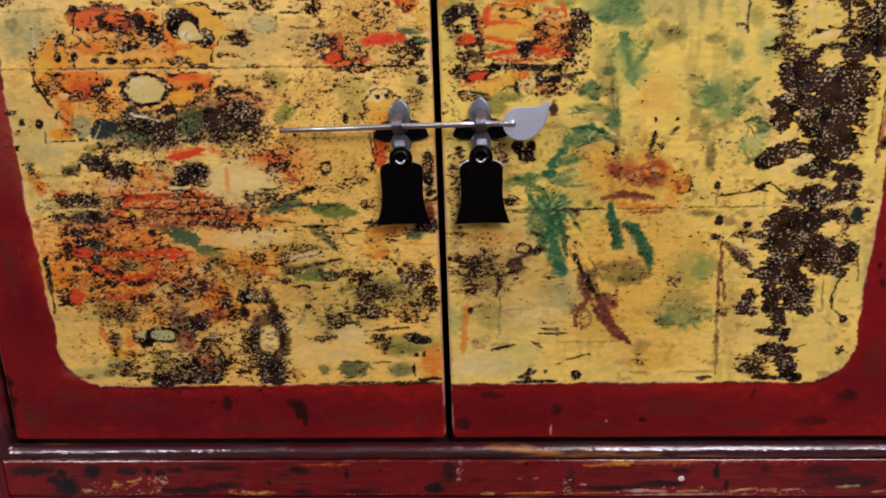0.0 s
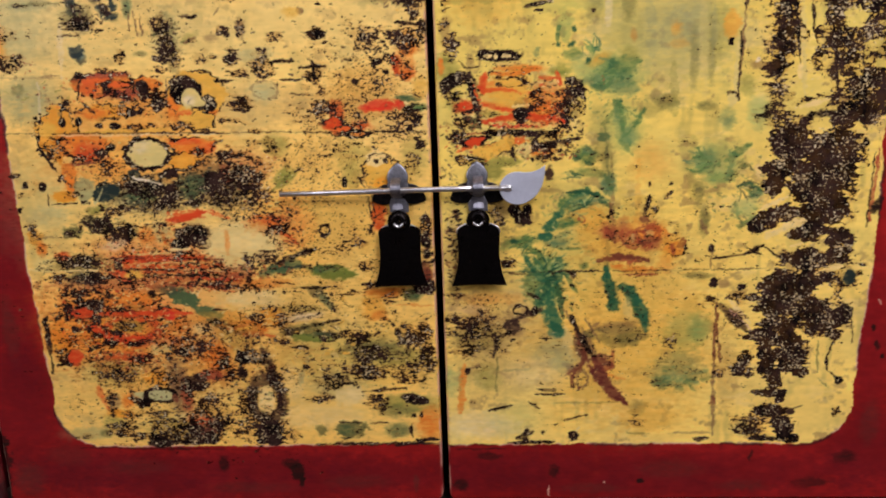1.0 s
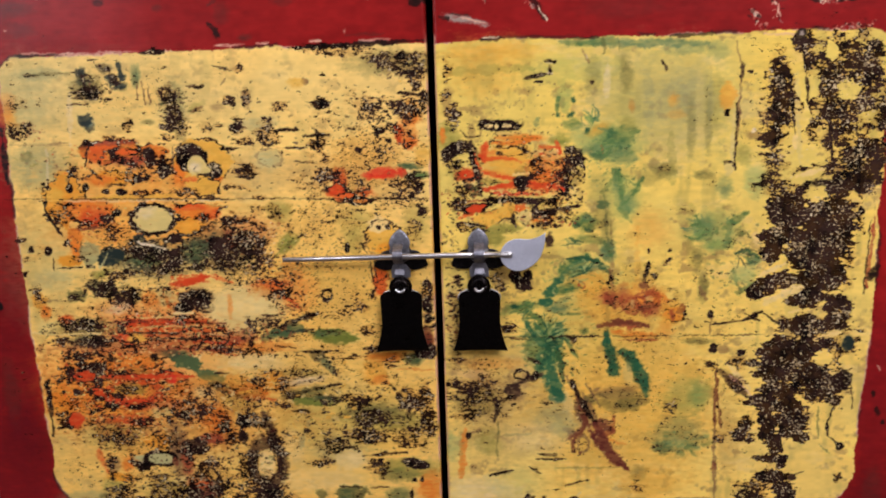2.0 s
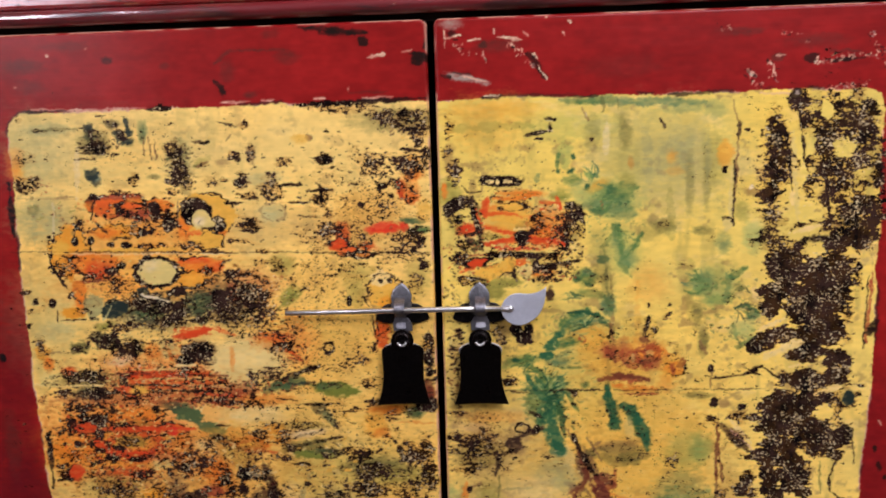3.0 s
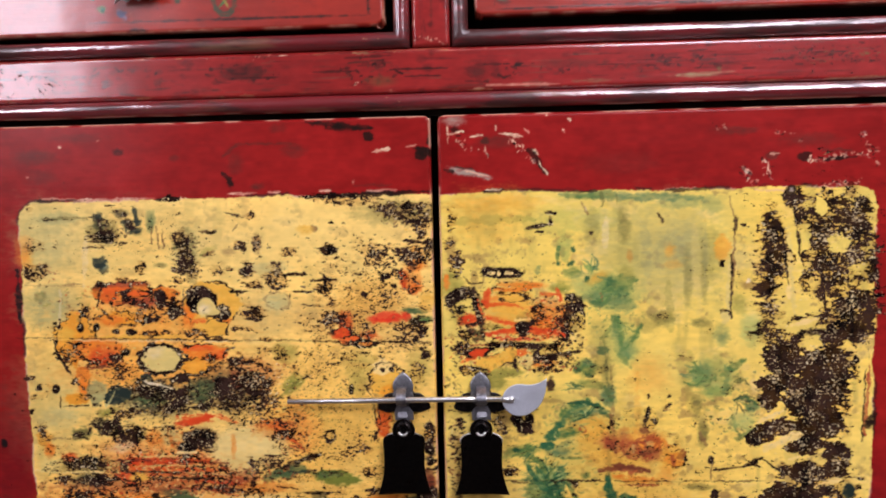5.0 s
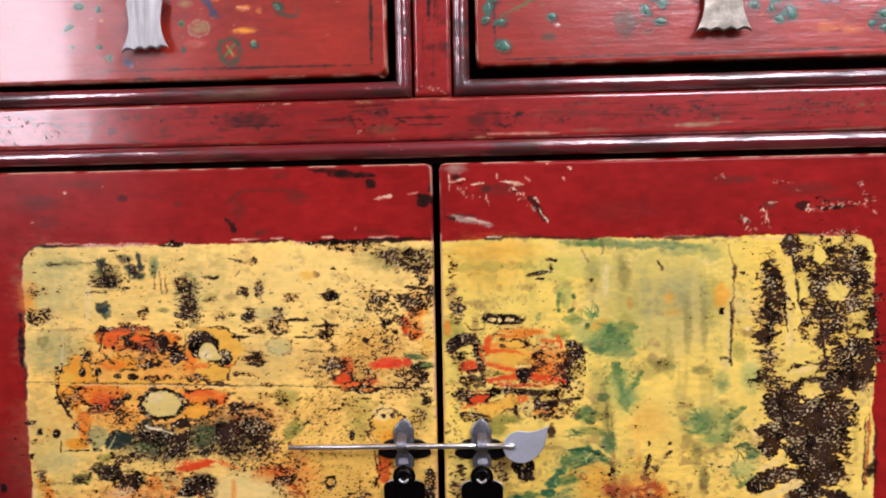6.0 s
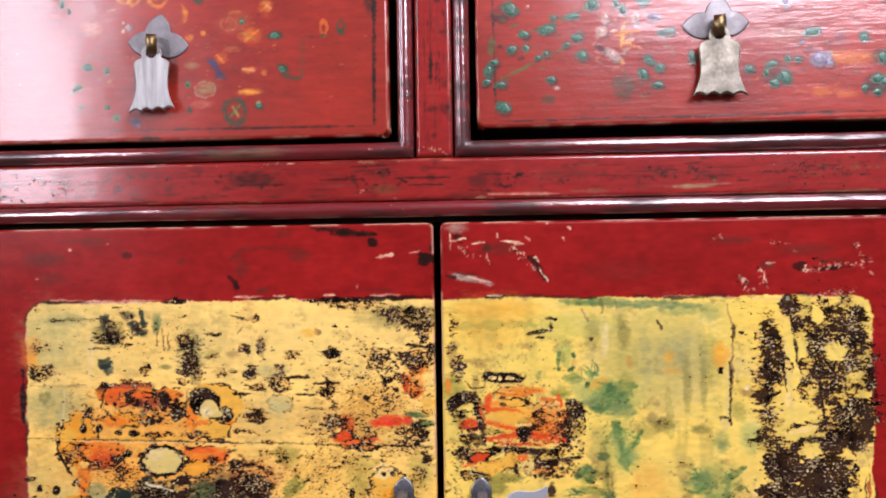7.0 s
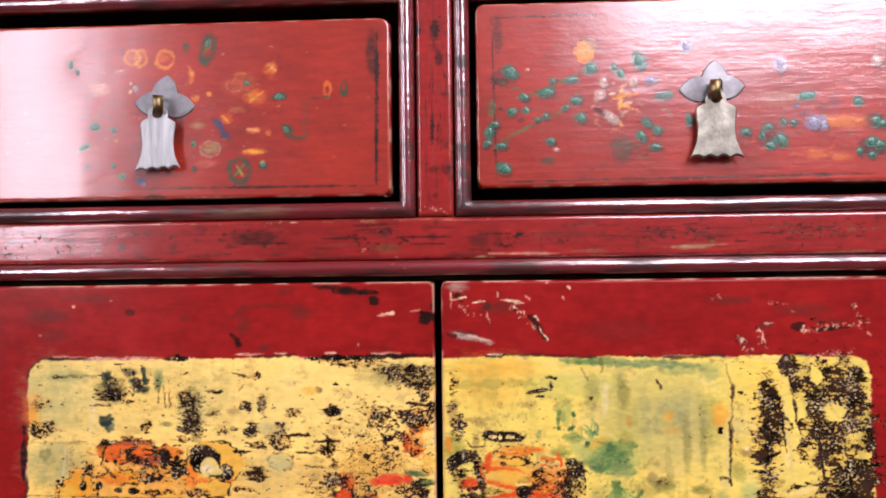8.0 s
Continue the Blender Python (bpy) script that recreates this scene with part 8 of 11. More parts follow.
def paint_right_crumbled_edge(c):
    c.wash(14.7, 537.1, 8.8, 51.2, 0, BROWN, .3)
    c.scatter(16.1, 548.5, 9.9, 42.4, 110, 3.9, .89, 140, (UMBER, BLACK, MAROON, UMBER, STRAW))
    c.scatter(15.1, 604.3, 10.8, 33, 60, 2.7, .88, 141, (UMBER, DKBROWN, BROWN))
    c.scatter(46.5, 559.1, 38.2, 50.5, 120, 1.6, .8, 142, (UMBER, BROWN))
    c.scatter(38.9, 467.3, 39.2, 35.3, 220, 2.2, .85, 143, (UMBER, DKBROWN, BROWN, STRAW))
    c.scatter(38.2, 663.2, 31.9, 21.3, 160, 2.7, .88, 144, (UMBER, BLACK, BRICK, STRAW))
    c.scatter(101.7, 650.9, 42.3, 21.3, 180, 2.1, .88, 145, (UMBER, SOOT, STRAW, ORANGE))
    c.scatter(86.3, 693.5, 47.2, 31.3, 170, 2.1, .85, 146, (UMBER, BRICK, STRAW, OLIVE, CREAM))
    c.scatter(187.3, 550.7, 48.3, 22.3, 130, 1.6, .8, 147, (BRICK, UMBER, GOLD))
    c.scatter(114.4, 523.9, 38.2, 51.2, 160, 3.3, .5, 148, (LEAF, VIRIDIAN, LEAFDK, STRAW, MINT))
    c.scatter(138.8, 585, 37.5, 19.8, 120, 3.2, .5, 149, (LEAF, VIRIDIAN, LEAFDK, MINT, STRAW))
    c.scatter(169.6, 696.2, 31.1, 31.1, 130, 3.1, .5, 150, (LEAF, LEAFTEAL, MINT, LEAFDK))
    c.scatter(281, 603.5, 31.3, 37.7, 160, 3.1, .5, 151, (LEAF, LEAFTEAL, MOSS, STRAW))
    c.scatter(150.2, 430.3, 33.4, 35.7, 120, 2.2, .85, 152, (BROWNRED, UMBER, BROWN, STRAW))
    c.scatter(71.4, 745.5, 57, 40.6, 120, 1.6, .75, 153, (UMBER, BROWN))


def paint_right_late_blossom(c):
    c.keep(70.6, 696.6, 24.2, 15.6, .7)
    c.keep(59.1, 644, 21.3, 8.6, .6)
    c.stroke(49.9, 714.4, 47.9, 693.6, 5.8, ORANGERED, .95, -2.1)
    c.stroke(48, 696.7, 82.1, 693.6, 4.7, ORANGERED, .95, 3.7)
    c.stroke(44, 686.4, 85, 676.8, 4.8, ORANGERED, .95)
    c.stroke(54.1, 713.7, 97, 715, 4.7, ORANGE, .85, -2.1)
    c.blob(73.3, 704.3, 13.6, 4.7, 0, GOLD, .8)
    c.blob(61, 689, 12.6, 2.6, -5, STRAW, .8)
    c.wash(58.6, 675.9, 15.9, 3.2, 0, OLIVE, .6)
    c.blob(99.5, 701.9, 9.4, 4.2, 0, SAGE, .8)
    c.blob(81.9, 675.8, 7.9, 6.3, 0, BLACK, 1)
    c.stroke(72, 683.4, 90.4, 683.4, 2.1, CREAM, .95)
    c.stroke(76.7, 683.3, 78.7, 676.9, 2.1, CREAM, .9)
    c.stroke(86.2, 683, 84, 677.8, 1.6, CREAM, .9)
    c.blob(61.4, 709.3, 4.2, 2.1, 0, UMBER, .95)
    c.blob(62.3, 703.1, 3.7, 2.1, 0, UMBER, .95)
    c.stroke(58.2, 706.3, 65.5, 705.6, 1.6, CREAM, .9)
    c.blob(94.2, 694.3, 8.4, 3.1, 30, UMBER, .9)
    c.stroke(46.3, 669.4, 122.9, 669.4, 5.8, VERMILION, 1, 4.8)
    c.stroke(51.7, 672.4, 91.3, 667.1, 2.1, ORANGE, .8)
    c.stroke(70, 658.6, 114.9, 657.4, 6.4, DKBROWN, .95)
    c.stroke(30, 716, 44.5, 662, 4.7, UMBER, .95, 1.6)
    c.stroke(12.9, 708.7, 30, 715, 4.2, UMBER, .95)
    c.stroke(38.1, 704.3, 43, 686.9, 2.6, VERMILION, .85)
    c.stroke(115.1, 696.8, 140.6, 690.8, 5.2, UMBER, .92)
    c.stroke(122.9, 708, 140.6, 699.1, 3.6, UMBER, .9)
    c.stroke(122.9, 689.8, 124.9, 660.9, 4.2, UMBER, .88)
    c.stroke(113.6, 712.4, 118.7, 696.7, 3.6, VERMILION, .9)
    c.stroke(120.3, 700.3, 115, 672.7, 2.6, ORANGERED, .8)
    c.blob(39, 652, 11.7, 4.8, 12, VERMILION, .95)
    c.stroke(17.7, 657.4, 47.7, 659.8, 3.2, BRICK, .8)
    c.stroke(22.6, 642.2, 35.7, 648.3, 4.3, ORANGERED, .9)
    c.stroke(36.5, 639.7, 76.3, 652.6, 11.8, GOLD, .97, -2.7)
    c.wash(59.1, 644, 16, 3.2, 15, AMBER, .73)
    c.blob(61.5, 630.4, 16.1, 4.3, 5, OLIVE, .8)
    c.stroke(30, 636.6, 49.3, 635.1, 3.2, UMBER, .9)
    c.stroke(71, 656, 75.9, 631.2, 3.7, UMBER, .9)
    c.stroke(74.1, 650.5, 86.9, 653.4, 4.3, ORANGERED, .9)
    c.blob(85.1, 641.7, 6.4, 6.4, 20, STRAW, .95)
    c.stroke(91, 644.7, 116.5, 646.2, 4.2, UMBER, .92)
    c.stroke(96.4, 646.7, 109.6, 640, 2.7, BRICK, .8)
    c.stroke(114.9, 649.4, 138.6, 652, 2.6, UMBER, .88)
    c.wash(156, 556.9, 24.7, 22.3, 0, AMBER, .25)
    c.stroke(160.3, 566.8, 171.2, 549.9, 5.9, BROWNRED, .75)
    c.wash(163, 562.3, 9.7, 7.8, 0, BRICK, .59)
    c.stroke(165.9, 539.4, 203.7, 532.5, 4.3, BROWNRED, .95, 1.1)
    c.stroke(171.4, 528.6, 207, 525.6, 4.3, ORANGE, .6)
    c.stroke(191.4, 562.9, 212.6, 565.7, 3.2, BRICK, .88, -1.6)
    c.stroke(193.7, 548.3, 215, 553.5, 3.8, BROWNRED, .88, 2.1)
    c.stroke(197.9, 557.2, 208.6, 555.8, 2.7, BROWNRED, .85)
    c.blob(203.1, 560.4, 4.8, 2.8, 0, STRAW, .7)
    c.stroke(176.4, 565.4, 179.8, 548.6, 3.7, BRICK, .85, -1.6)
    c.stroke(183.9, 561.9, 189.4, 549.5, 3.2, BRICK, .8)
    c.blob(187.2, 555.2, 2.7, 4.5, 0, STRAW, .6)
    c.stroke(224.7, 550, 226.1, 537.7, 3.7, BRICK, .8)
    c.wash(211.7, 560.2, 9.6, 7.8, 0, ORANGE, .32)


def paint_right_late_twig(c):
    c.wash(232.7, 422, 25.1, 20.1, 0, LEAFTEAL, .35)
    c.wash(236.5, 459.7, 21.6, 20.7, 0, GREEN, .3)
    c.wash(171.4, 462.1, 30.5, 6.9, 4, OLIVEDK, .35)
    c.stroke(127.6, 480.1, 152.8, 432.1, 3.8, DKBROWN, .85, -1.6)
    c.stroke(142.3, 475.8, 158, 449.6, 2.7, BROWN, .8)
    c.stroke(149.5, 435.7, 183.8, 386.2, 8.3, MAROON, .95, -3.9)
    c.stroke(152.8, 432.1, 175.8, 392.4, 2.8, BROWNRED, .8, -3.3)
    c.stroke(143.9, 441, 126.5, 411.1, 6.1, BROWNRED, .85, 1.7)
    c.stroke(141.7, 438.1, 130.9, 419.4, 2.2, STRAW, .6)
    c.stroke(151.7, 436.8, 169.5, 427.1, 5, BROWNRED, .85)
    c.stroke(153, 421.4, 165, 430.7, 2.2, BROWN, .7)
    c.wash(119.7, 432.6, 13.3, 14.2, 0, OLIVEGREY, .45)
    c.stroke(128.1, 480.1, 153.9, 433.2, 3.3, UMBER, .7, -1.6)
    c.stroke(153.9, 433.2, 183.8, 386.2, 6.6, MAROON, .95, -3.3)
    c.stroke(146.2, 433.4, 168.2, 433, 5.5, MAROON, .8, 2.2)
    c.stroke(143.9, 442.8, 128.7, 414.6, 5, BROWNRED, .88, 1.7)
    c.stroke(108.7, 387.1, 176, 387.5, 2.3, OLIVEDK, .3)


def paint_right_late_petals_and_soft_greens(c):
    c.wash(70.6, 694, 29.4, 23, 0, GOLD, .66)
    c.wash(107.2, 687.7, 20.9, 20.9, 0, ORANGE, .46)
    c.stroke(49.9, 713.3, 47.9, 694.6, 4.7, VERMILION, .95, -2.1)
    c.stroke(48, 696.7, 83.1, 693.1, 4.2, ORANGERED, .95, 3.7)
    c.stroke(44, 685.8, 85, 676.8, 4.2, VERMILION, .9)
    c.stroke(54.1, 713.7, 97, 715, 4.2, ORANGE, .85, -2.1)
    c.stroke(46.3, 668.9, 122.9, 668.8, 5.8, VERMILION, 1, 4.8)
    c.scatter(104.6, 685.1, 23.1, 23, 150, 2.6, .89, 230, (UMBER, CREAM, VERMILION, UMBER, ORANGERED))
    c.scatter(33.5, 687.2, 13.8, 26.3, 90, 2.6, .89, 231, (UMBER, CREAM, VERMILION, UMBER))
    c.scatter(125.5, 671.4, 15.7, 31.6, 90, 2.6, .89, 232, (UMBER, STRAW, UMBER))
    c.scatter(91, 640.5, 47.8, 13.9, 130, 2.7, .89, 233, (UMBER, STRAW, BRICK, UMBER, CREAM))
    c.scatter(37.7, 644.5, 26.7, 12.9, 80, 2.7, .89, 234, (UMBER, VERMILION, STRAW, UMBER))
    c.blob(81.9, 675.8, 7.4, 5.8, 0, BLACK, 1)
    c.stroke(72, 683.4, 90.4, 683.4, 2.1, CREAM, .97)
    c.stroke(36.5, 639.7, 76.3, 652.6, 10.7, GOLD, .95, -2.7)
    c.blob(39, 652, 10.7, 4.3, 12, VERMILION, .95)
    c.blob(64.2, 630.4, 18.2, 4.9, 5, OLIVE, .85)
    c.wash(175.3, 659.5, 21.9, 26.4, 0, GREEN, .28)
    c.wash(263.6, 625.3, 23.9, 21.3, 0, GREEN, .35)
    c.wash(169.5, 709.1, 30.9, 20.6, 0, GREEN, .28)
    c.wash(181.9, 741.8, 15.3, 25.2, 0, OLIVE, .2)
    c.wash(154.4, 654.8, 10.5, 31.8, 0, OLIVEDK, .25)
    c.wash(162.4, 627.9, 7.4, 26.8, 0, OLIVEDK, .3)
    c.wash(203.5, 679.6, 13.4, 11.5, 0, OLIVEDK, .25)
    c.wash(201.9, 626.9, 21, 21.4, 0, ORANGE, .18)


def paint_right_late_bark(c):
    c.scatter(318.4, 737.2, 13, 45, 50, 2, .89, 240, (STRAW, PALE, CREAM))
    c.scatter(375.7, 735.3, 29.8, 59.8, 90, 2, .89, 241, (STRAW, PALE, CREAM, STRAW))
    c.stroke(332, 771.4, 339, 680.8, 4.5, STRAW, .85)
    c.stroke(326.1, 771.6, 333.3, 711.6, 2, UMBER, .9)
    c.stroke(336.6, 795.5, 343.6, 741.4, 2.9, UMBER, .9)
    c.stroke(359.9, 750.7, 370, 669.6, 3, UMBER, .9)
    c.stroke(387.4, 725, 394.3, 653.4, 3, UMBER, .9)
    c.stroke(303.6, 701.4, 328.1, 713.8, 3, BLACK, .95)


# same painted falloff of light on this door's lower and side borders
def paint_right_red_shade(c):
    c.shade_border(195.1, 307.7, 240, 25.5, PLUM, .5)
    c.shade_border(39.1, 313.2, 70.1, 25.8, PLUM, .3)
    c.shade_border(422.6, 332.3, 43.8, 43.2, PLUM, .45)
    c.shade_border(418.6, 445.1, 15.8, 91.5, PLUM, .3)


def paint_right_red_upper_edge(c):
    c.wash(19.2, 875.4, 11.7, 5.2, 0, TAUPE, .6)
    c.stroke(10.4, 862.6, 28, 865.2, 2.7, PALE, .85)
    c.stroke(12.2, 870.4, 13.4, 853, 2.1, PALE, .7)
    c.blob(19.1, 867.5, 4.8, 3.1, 0, UMBER, .7)
    c.stroke(33.8, 859.2, 46.6, 861.5, 2.1, PALE, .95)
    c.stroke(60.4, 862.1, 85.7, 859.2, 2.6, PALE, .95)
    c.stroke(58.9, 870, 60.4, 864.7, 1.6, PALE, .9)
    c.blob(49.1, 855.1, 5.3, 3.7, 0, DKBROWN, .9)
    c.wash(61.3, 854.7, 21.2, 6.3, 0, MAROON, .5)
    c.stroke(47.9, 850.9, 51.4, 839.2, 1.6, PALE, .75)
    c.stroke(84.8, 866.5, 91.1, 862.2, 2.1, CHIP, .85)
    c.stroke(89.3, 848.1, 106.9, 821.8, 6.3, UMBER, .92)
    c.stroke(95, 846.3, 98.7, 840.5, 2.1, PALE, .95)
    c.stroke(98.1, 836.3, 107.9, 821.3, 2.1, PALE, .95)
    c.stroke(90.7, 839.1, 95.9, 832.7, 1.6, CHIP, .9)
    c.trail(72, 858, 95.4, 836.4, 23, 4, 81)
    c.trail(18.9, 859.7, 50.4, 840.3, 20, 3.2, 82)
    c.stroke(10.7, 831.4, 56.4, 820.1, 7.5, TAUPE, .9)
    c.stroke(9.5, 829.9, 19.1, 827.5, 4.8, UMBER, .85)
    c.stroke(27.7, 828.3, 53.2, 821.2, 2.1, CHIP, .8)
    c.stroke(18.2, 831.8, 39.5, 829, 2.1, UMBER, .7)
    c.stroke(127, 875.6, 130.1, 872.4, 2.1, PALE, .9)
    c.stroke(122.7, 865.3, 124.2, 861.1, 1.6, CHIP, .9)
    c.blob(107.6, 878.3, 1.6, 1, 0, PALE, .9)
    c.stroke(289.1, 824.4, 296.4, 821.1, 2.6, CHIP, .95)
    c.blob(318.8, 835, 6.7, 4.1, 0, MAROON, .8)
    c.stroke(315.7, 836.6, 324.9, 837.4, 2.1, CHIP, .85)
    c.stroke(313.8, 830.5, 312.9, 817, 2.1, CHIP, .95)
    c.blob(347, 833.6, 6.6, 4.1, 0, UMBER, .75)
    c.stroke(353.1, 835, 350.6, 830.4, 2, CHIP, .9)
    c.stroke(364.4, 830.5, 394.3, 832.2, 3.6, UMBER, .85)
    c.stroke(361.6, 838.9, 392.1, 839, 3.1, MAROON, .8)
    c.trail(286, 827.1, 302.7, 809, 20, 3.9, 83)
    c.trail(310.6, 834.7, 315, 814.9, 20, 3.8, 84)
    c.trail(347.6, 829, 413.4, 838.8, 51, 3.8, 85)
    c.trail(319.5, 858.1, 343.1, 849.2, 17, 3.1, 86)
    c.trail(353.1, 806.5, 399.9, 810.4, 27, 3.8, 87)
    c.trail(397.7, 855.7, 411.8, 823.5, 23, 3.8, 88)
    c.trail(259.9, 866.2, 272.8, 862.2, 6, 3.1, 89)
    c.wash(285.7, 859.2, 22.6, 4.1, 0, MAROON, .5)
    c.wash(352.3, 849.4, 30.6, 7.2, 0, MAROON, .4)
    c.wash(176.9, 831.4, 41.9, 10.5, 0, MAROON, .25)
    c.stroke(45.4, 807.1, 66.8, 808.7, 4.3, DKBROWN, .92)
    c.stroke(48.1, 808.6, 63.6, 809.3, 1.6, PALE, .9)
    c.stroke(217.7, 805, 261.4, 805.4, 3.1, UMBER, .8)
    c.stroke(124.1, 805.5, 155.8, 806.2, 2.6, UMBER, .7)
    c.stroke(301.8, 803.8, 332.7, 801.9, 2.1, CHIP, .7)
    c.blob(334.7, 802.4, 4.6, 4.7, 0, UMBER, .95)
    c.blob(334.7, 802.9, 2.1, 2.1, 0, TAUPE, .95)


def paint_right_red_lower_edge(c):
    c.wash(45.2, 329.2, 12.8, 4.5, 0, UMBER, .5)
    c.wash(15.2, 297.2, 7.7, 6.5, 0, UMBER, .6)
    c.blob(199.9, 300.6, 3.4, 3.2, 0, UMBER, .95)
    c.stroke(105.9, 296, 106.5, 283.7, 2.3, CHIP, .95)
    c.blob(163.2, 299.6, 1.4, 1.6, 0, PALE, .95)
    c.stroke(309.9, 334.5, 307.4, 322.1, 4.5, UMBER, .6)
    c.wash(229, 313.8, 35.2, 10.2, 0, MAROON, .45)
    c.wash(401.3, 326.3, 11, 7.4, 0, UMBER, .45)
    c.wash(370.6, 298.3, 17.9, 5.1, 0, UMBER, .45)
    c.wash(111.7, 312.7, 5.8, 6.4, 0, UMBER, .6)
    c.wash(149.5, 293.2, 34.7, 5.2, 0, MAROON, .45)
    c.wash(303.5, 295.5, 28.2, 6.4, 0, MAROON, .45)
    c.stroke(10.6, 337.1, 62.7, 337.9, 2.3, UMBER, .6)


def paint_right_red_side(c):
    c.wash(422.1, 362.9, 8.7, 24.2, 0, MAROON, .5)
    c.blob(422.2, 445, 2.1, 5.7, 0, UMBER, .8)
    c.blob(417.7, 461.9, 2.1, 3.4, 0, UMBER, .9)
    c.blob(427.8, 432.9, 2.1, 2.3, 0, UMBER, .9)
    c.stroke(419.9, 490.4, 424, 484.7, 2.1, PALE, .8)
    c.stroke(407.1, 573.6, 416.2, 589.5, 7.2, UMBER, .9)


# ---- the drawer paintings ----
def paint_drawer_left(c):
    c.stroke(-57.6, 1131.8, -59.5, 977, 3.4, UMBER, .94)
    c.stroke(-330.3, 978.1, -60.6, 977, 2.3, UMBER, .81)
    c.wash(-62.9, 1109.4, 5.6, 22.5, 0, UMBER, .50)
    c.ring(-307.8, 1111.6, 7.6, 7.4, 0, 3, AMBER, .56)
    c.ring(-298.5, 1110.7, 5.8, 8, 0, 3, AMBER, .56)
    c.wash(-304.9, 1112, 9.3, 5.7, 0, GOLD, .31)
    c.ring(-273.6, 1108.8, 8.7, 8.5, 15, 3.8, AMBER, .61)
    c.wash(-275.3, 1110, 5.8, 4.6, 0, ORANGE, .47)
    c.stroke(-249.4, 1101.9, -247.2, 1082.5, 5.2, AMBER, .69, 2.3)
    c.ring(-257, 1089.6, 8.1, 8, 0, 1.5, BRICK, .62)
    c.ring(-229.6, 1118.4, 6.3, 11.9, -15, 4.5, MOSS, .95)
    c.stroke(-235.4, 1111.7, -223.8, 1128.4, 2.9, LEAF, .88)
    c.blob(-252.1, 1120.7, 4, 5.7, -15, MOSS, .94)
    c.wash(-165.1, 1097.2, 7.4, 7.4, 0, AMBER, .43)
    c.stroke(-169.1, 1092.8, -161, 1102.1, 2.3, ORANGE, .56)
    c.stroke(-167.9, 1101.2, -158.8, 1094.2, 2.3, CHIP, .49)
    c.stroke(-202.3, 1091.4, -189.7, 1092.8, 2.9, AMBER, .61)
    c.blob(-189.8, 1082.6, 4.6, 4, 0, MOSS, .88)
    c.ring(-202.4, 1080.7, 8, 6.2, 0, 1.5, CHIP, .33)
    c.wash(-196.7, 1082.2, 17.2, 11.3, 0, BRICK, .58)
    c.blob(-156.3, 1068.1, 7.4, 5.1, 0, MOSS, .95)
    c.wash(-180.8, 1068.8, 11.4, 7.9, 0, ORANGE, .47)
    c.stroke(-188.3, 1062.2, -172.7, 1074.2, 2.9, AMBER, .49)
    c.stroke(-191, 1072.4, -176.8, 1065.3, 2.3, OLIVE, .62)
    c.blob(-228.3, 1072.9, 2.9, 2.8, 0, AMBER, .74)
    c.blob(-242.2, 1068.1, 3.5, 4.5, 0, AMBER, .56)
    c.blob(-210.8, 1046.9, 6.3, 5.7, 0, ORANGE, .49)
    c.stroke(-215.3, 1051.5, -207.4, 1042.3, 2.9, AMBER, .65)
    c.stroke(-225.7, 1049.5, -207.5, 1027.6, 5.2, NAVY, .95)
    c.blob(-211.5, 1028.8, 5.2, 2.8, -20, NAVY, .88)
    c.wash(-199.8, 1055.7, 8, 3.4, 0, BRICK, .91)
    c.blob(-183.4, 1034.9, 6.3, 2.8, 0, AMBER, .61)
    c.stroke(-190.3, 1036.2, -176.6, 1033.6, 2.3, CHIP, .56)
    c.blob(-167.5, 1031.7, 2.8, 2.8, 0, AMBER, .74)
    c.blob(-149.2, 1034.6, 6.3, 5.1, -20, MOSS, .95)
    c.stroke(-152.7, 1029.1, -128.9, 1025.7, 4.5, MOSS, .95, -1.1)
    c.stroke(-127.8, 1067.3, -129.5, 1024.6, 2.8, BROWNRED, .95)
    c.stroke(-132.4, 1065.2, -133.9, 1031.4, 1.7, BROWNRED, .62)
    c.stroke(-127.9, 1066.2, -110.3, 1065.2, 2.8, MAROON, .95)
    c.ring(-107.9, 1074.1, 3.4, 6.8, 0, 2.2, ORANGE, .61)
    c.ring(-91, 1074.8, 3.4, 6.7, 0, 2.2, MOSS, .95)
    c.blob(-109.2, 1066.8, 4, 2.3, 0, MOSS, .88)
    c.blob(-92.1, 1070.9, 2.8, 2.8, 0, MOSS, .95)
    c.ring(-197.5, 994.6, 10.3, 11.9, 0, 4.5, MOSS, .95)
    c.stroke(-203.3, 987.9, -191.8, 1001.2, 2.9, LEAF, .95)
    c.stroke(-200.9, 1000.3, -193, 987.7, 2.3, OLIVE, .95)
    c.blob(-173.5, 999.7, 5.1, 5.1, -15, MOSS, .95)
    c.wash(-173.5, 1001.9, 3.4, 2.8, 0, OLIVEGREY, .62)
    c.wash(-183.1, 1013.4, 12.6, 3.4, 0, AMBER, .59)
    c.stroke(-194.5, 1014.3, -171.7, 1012, 2.3, AMBER, .49)
    c.wash(-226, 1017.8, 11.5, 7.9, 0, OLIVEGREY, .50)
    c.ring(-227.1, 1016.7, 10.3, 7.9, 0, 1.5, TAUPE, .62)
    c.wash(-231.8, 1002.1, 12.6, 4, 0, CHIP, .25)
    c.blob(-244.9, 1022.2, 2.9, 3.4, 0, LEAF, .94)
    c.blob(-243.4, 996.7, 2.9, 4, 0, MOSS, .94)
    c.wash(-240.1, 1040.8, 8.1, 4.5, 0, OLIVEGREY, .38)
    c.blob(-346.7, 1041.8, 7, 4.6, 0, LEAFTEAL, .75)
    c.blob(-357.4, 1020.9, 8.2, 3.4, 25, LEAFTEAL, .75)
    c.blob(-326.9, 1038.4, 3.5, 4.6, 0, LEAFTEAL, .88)
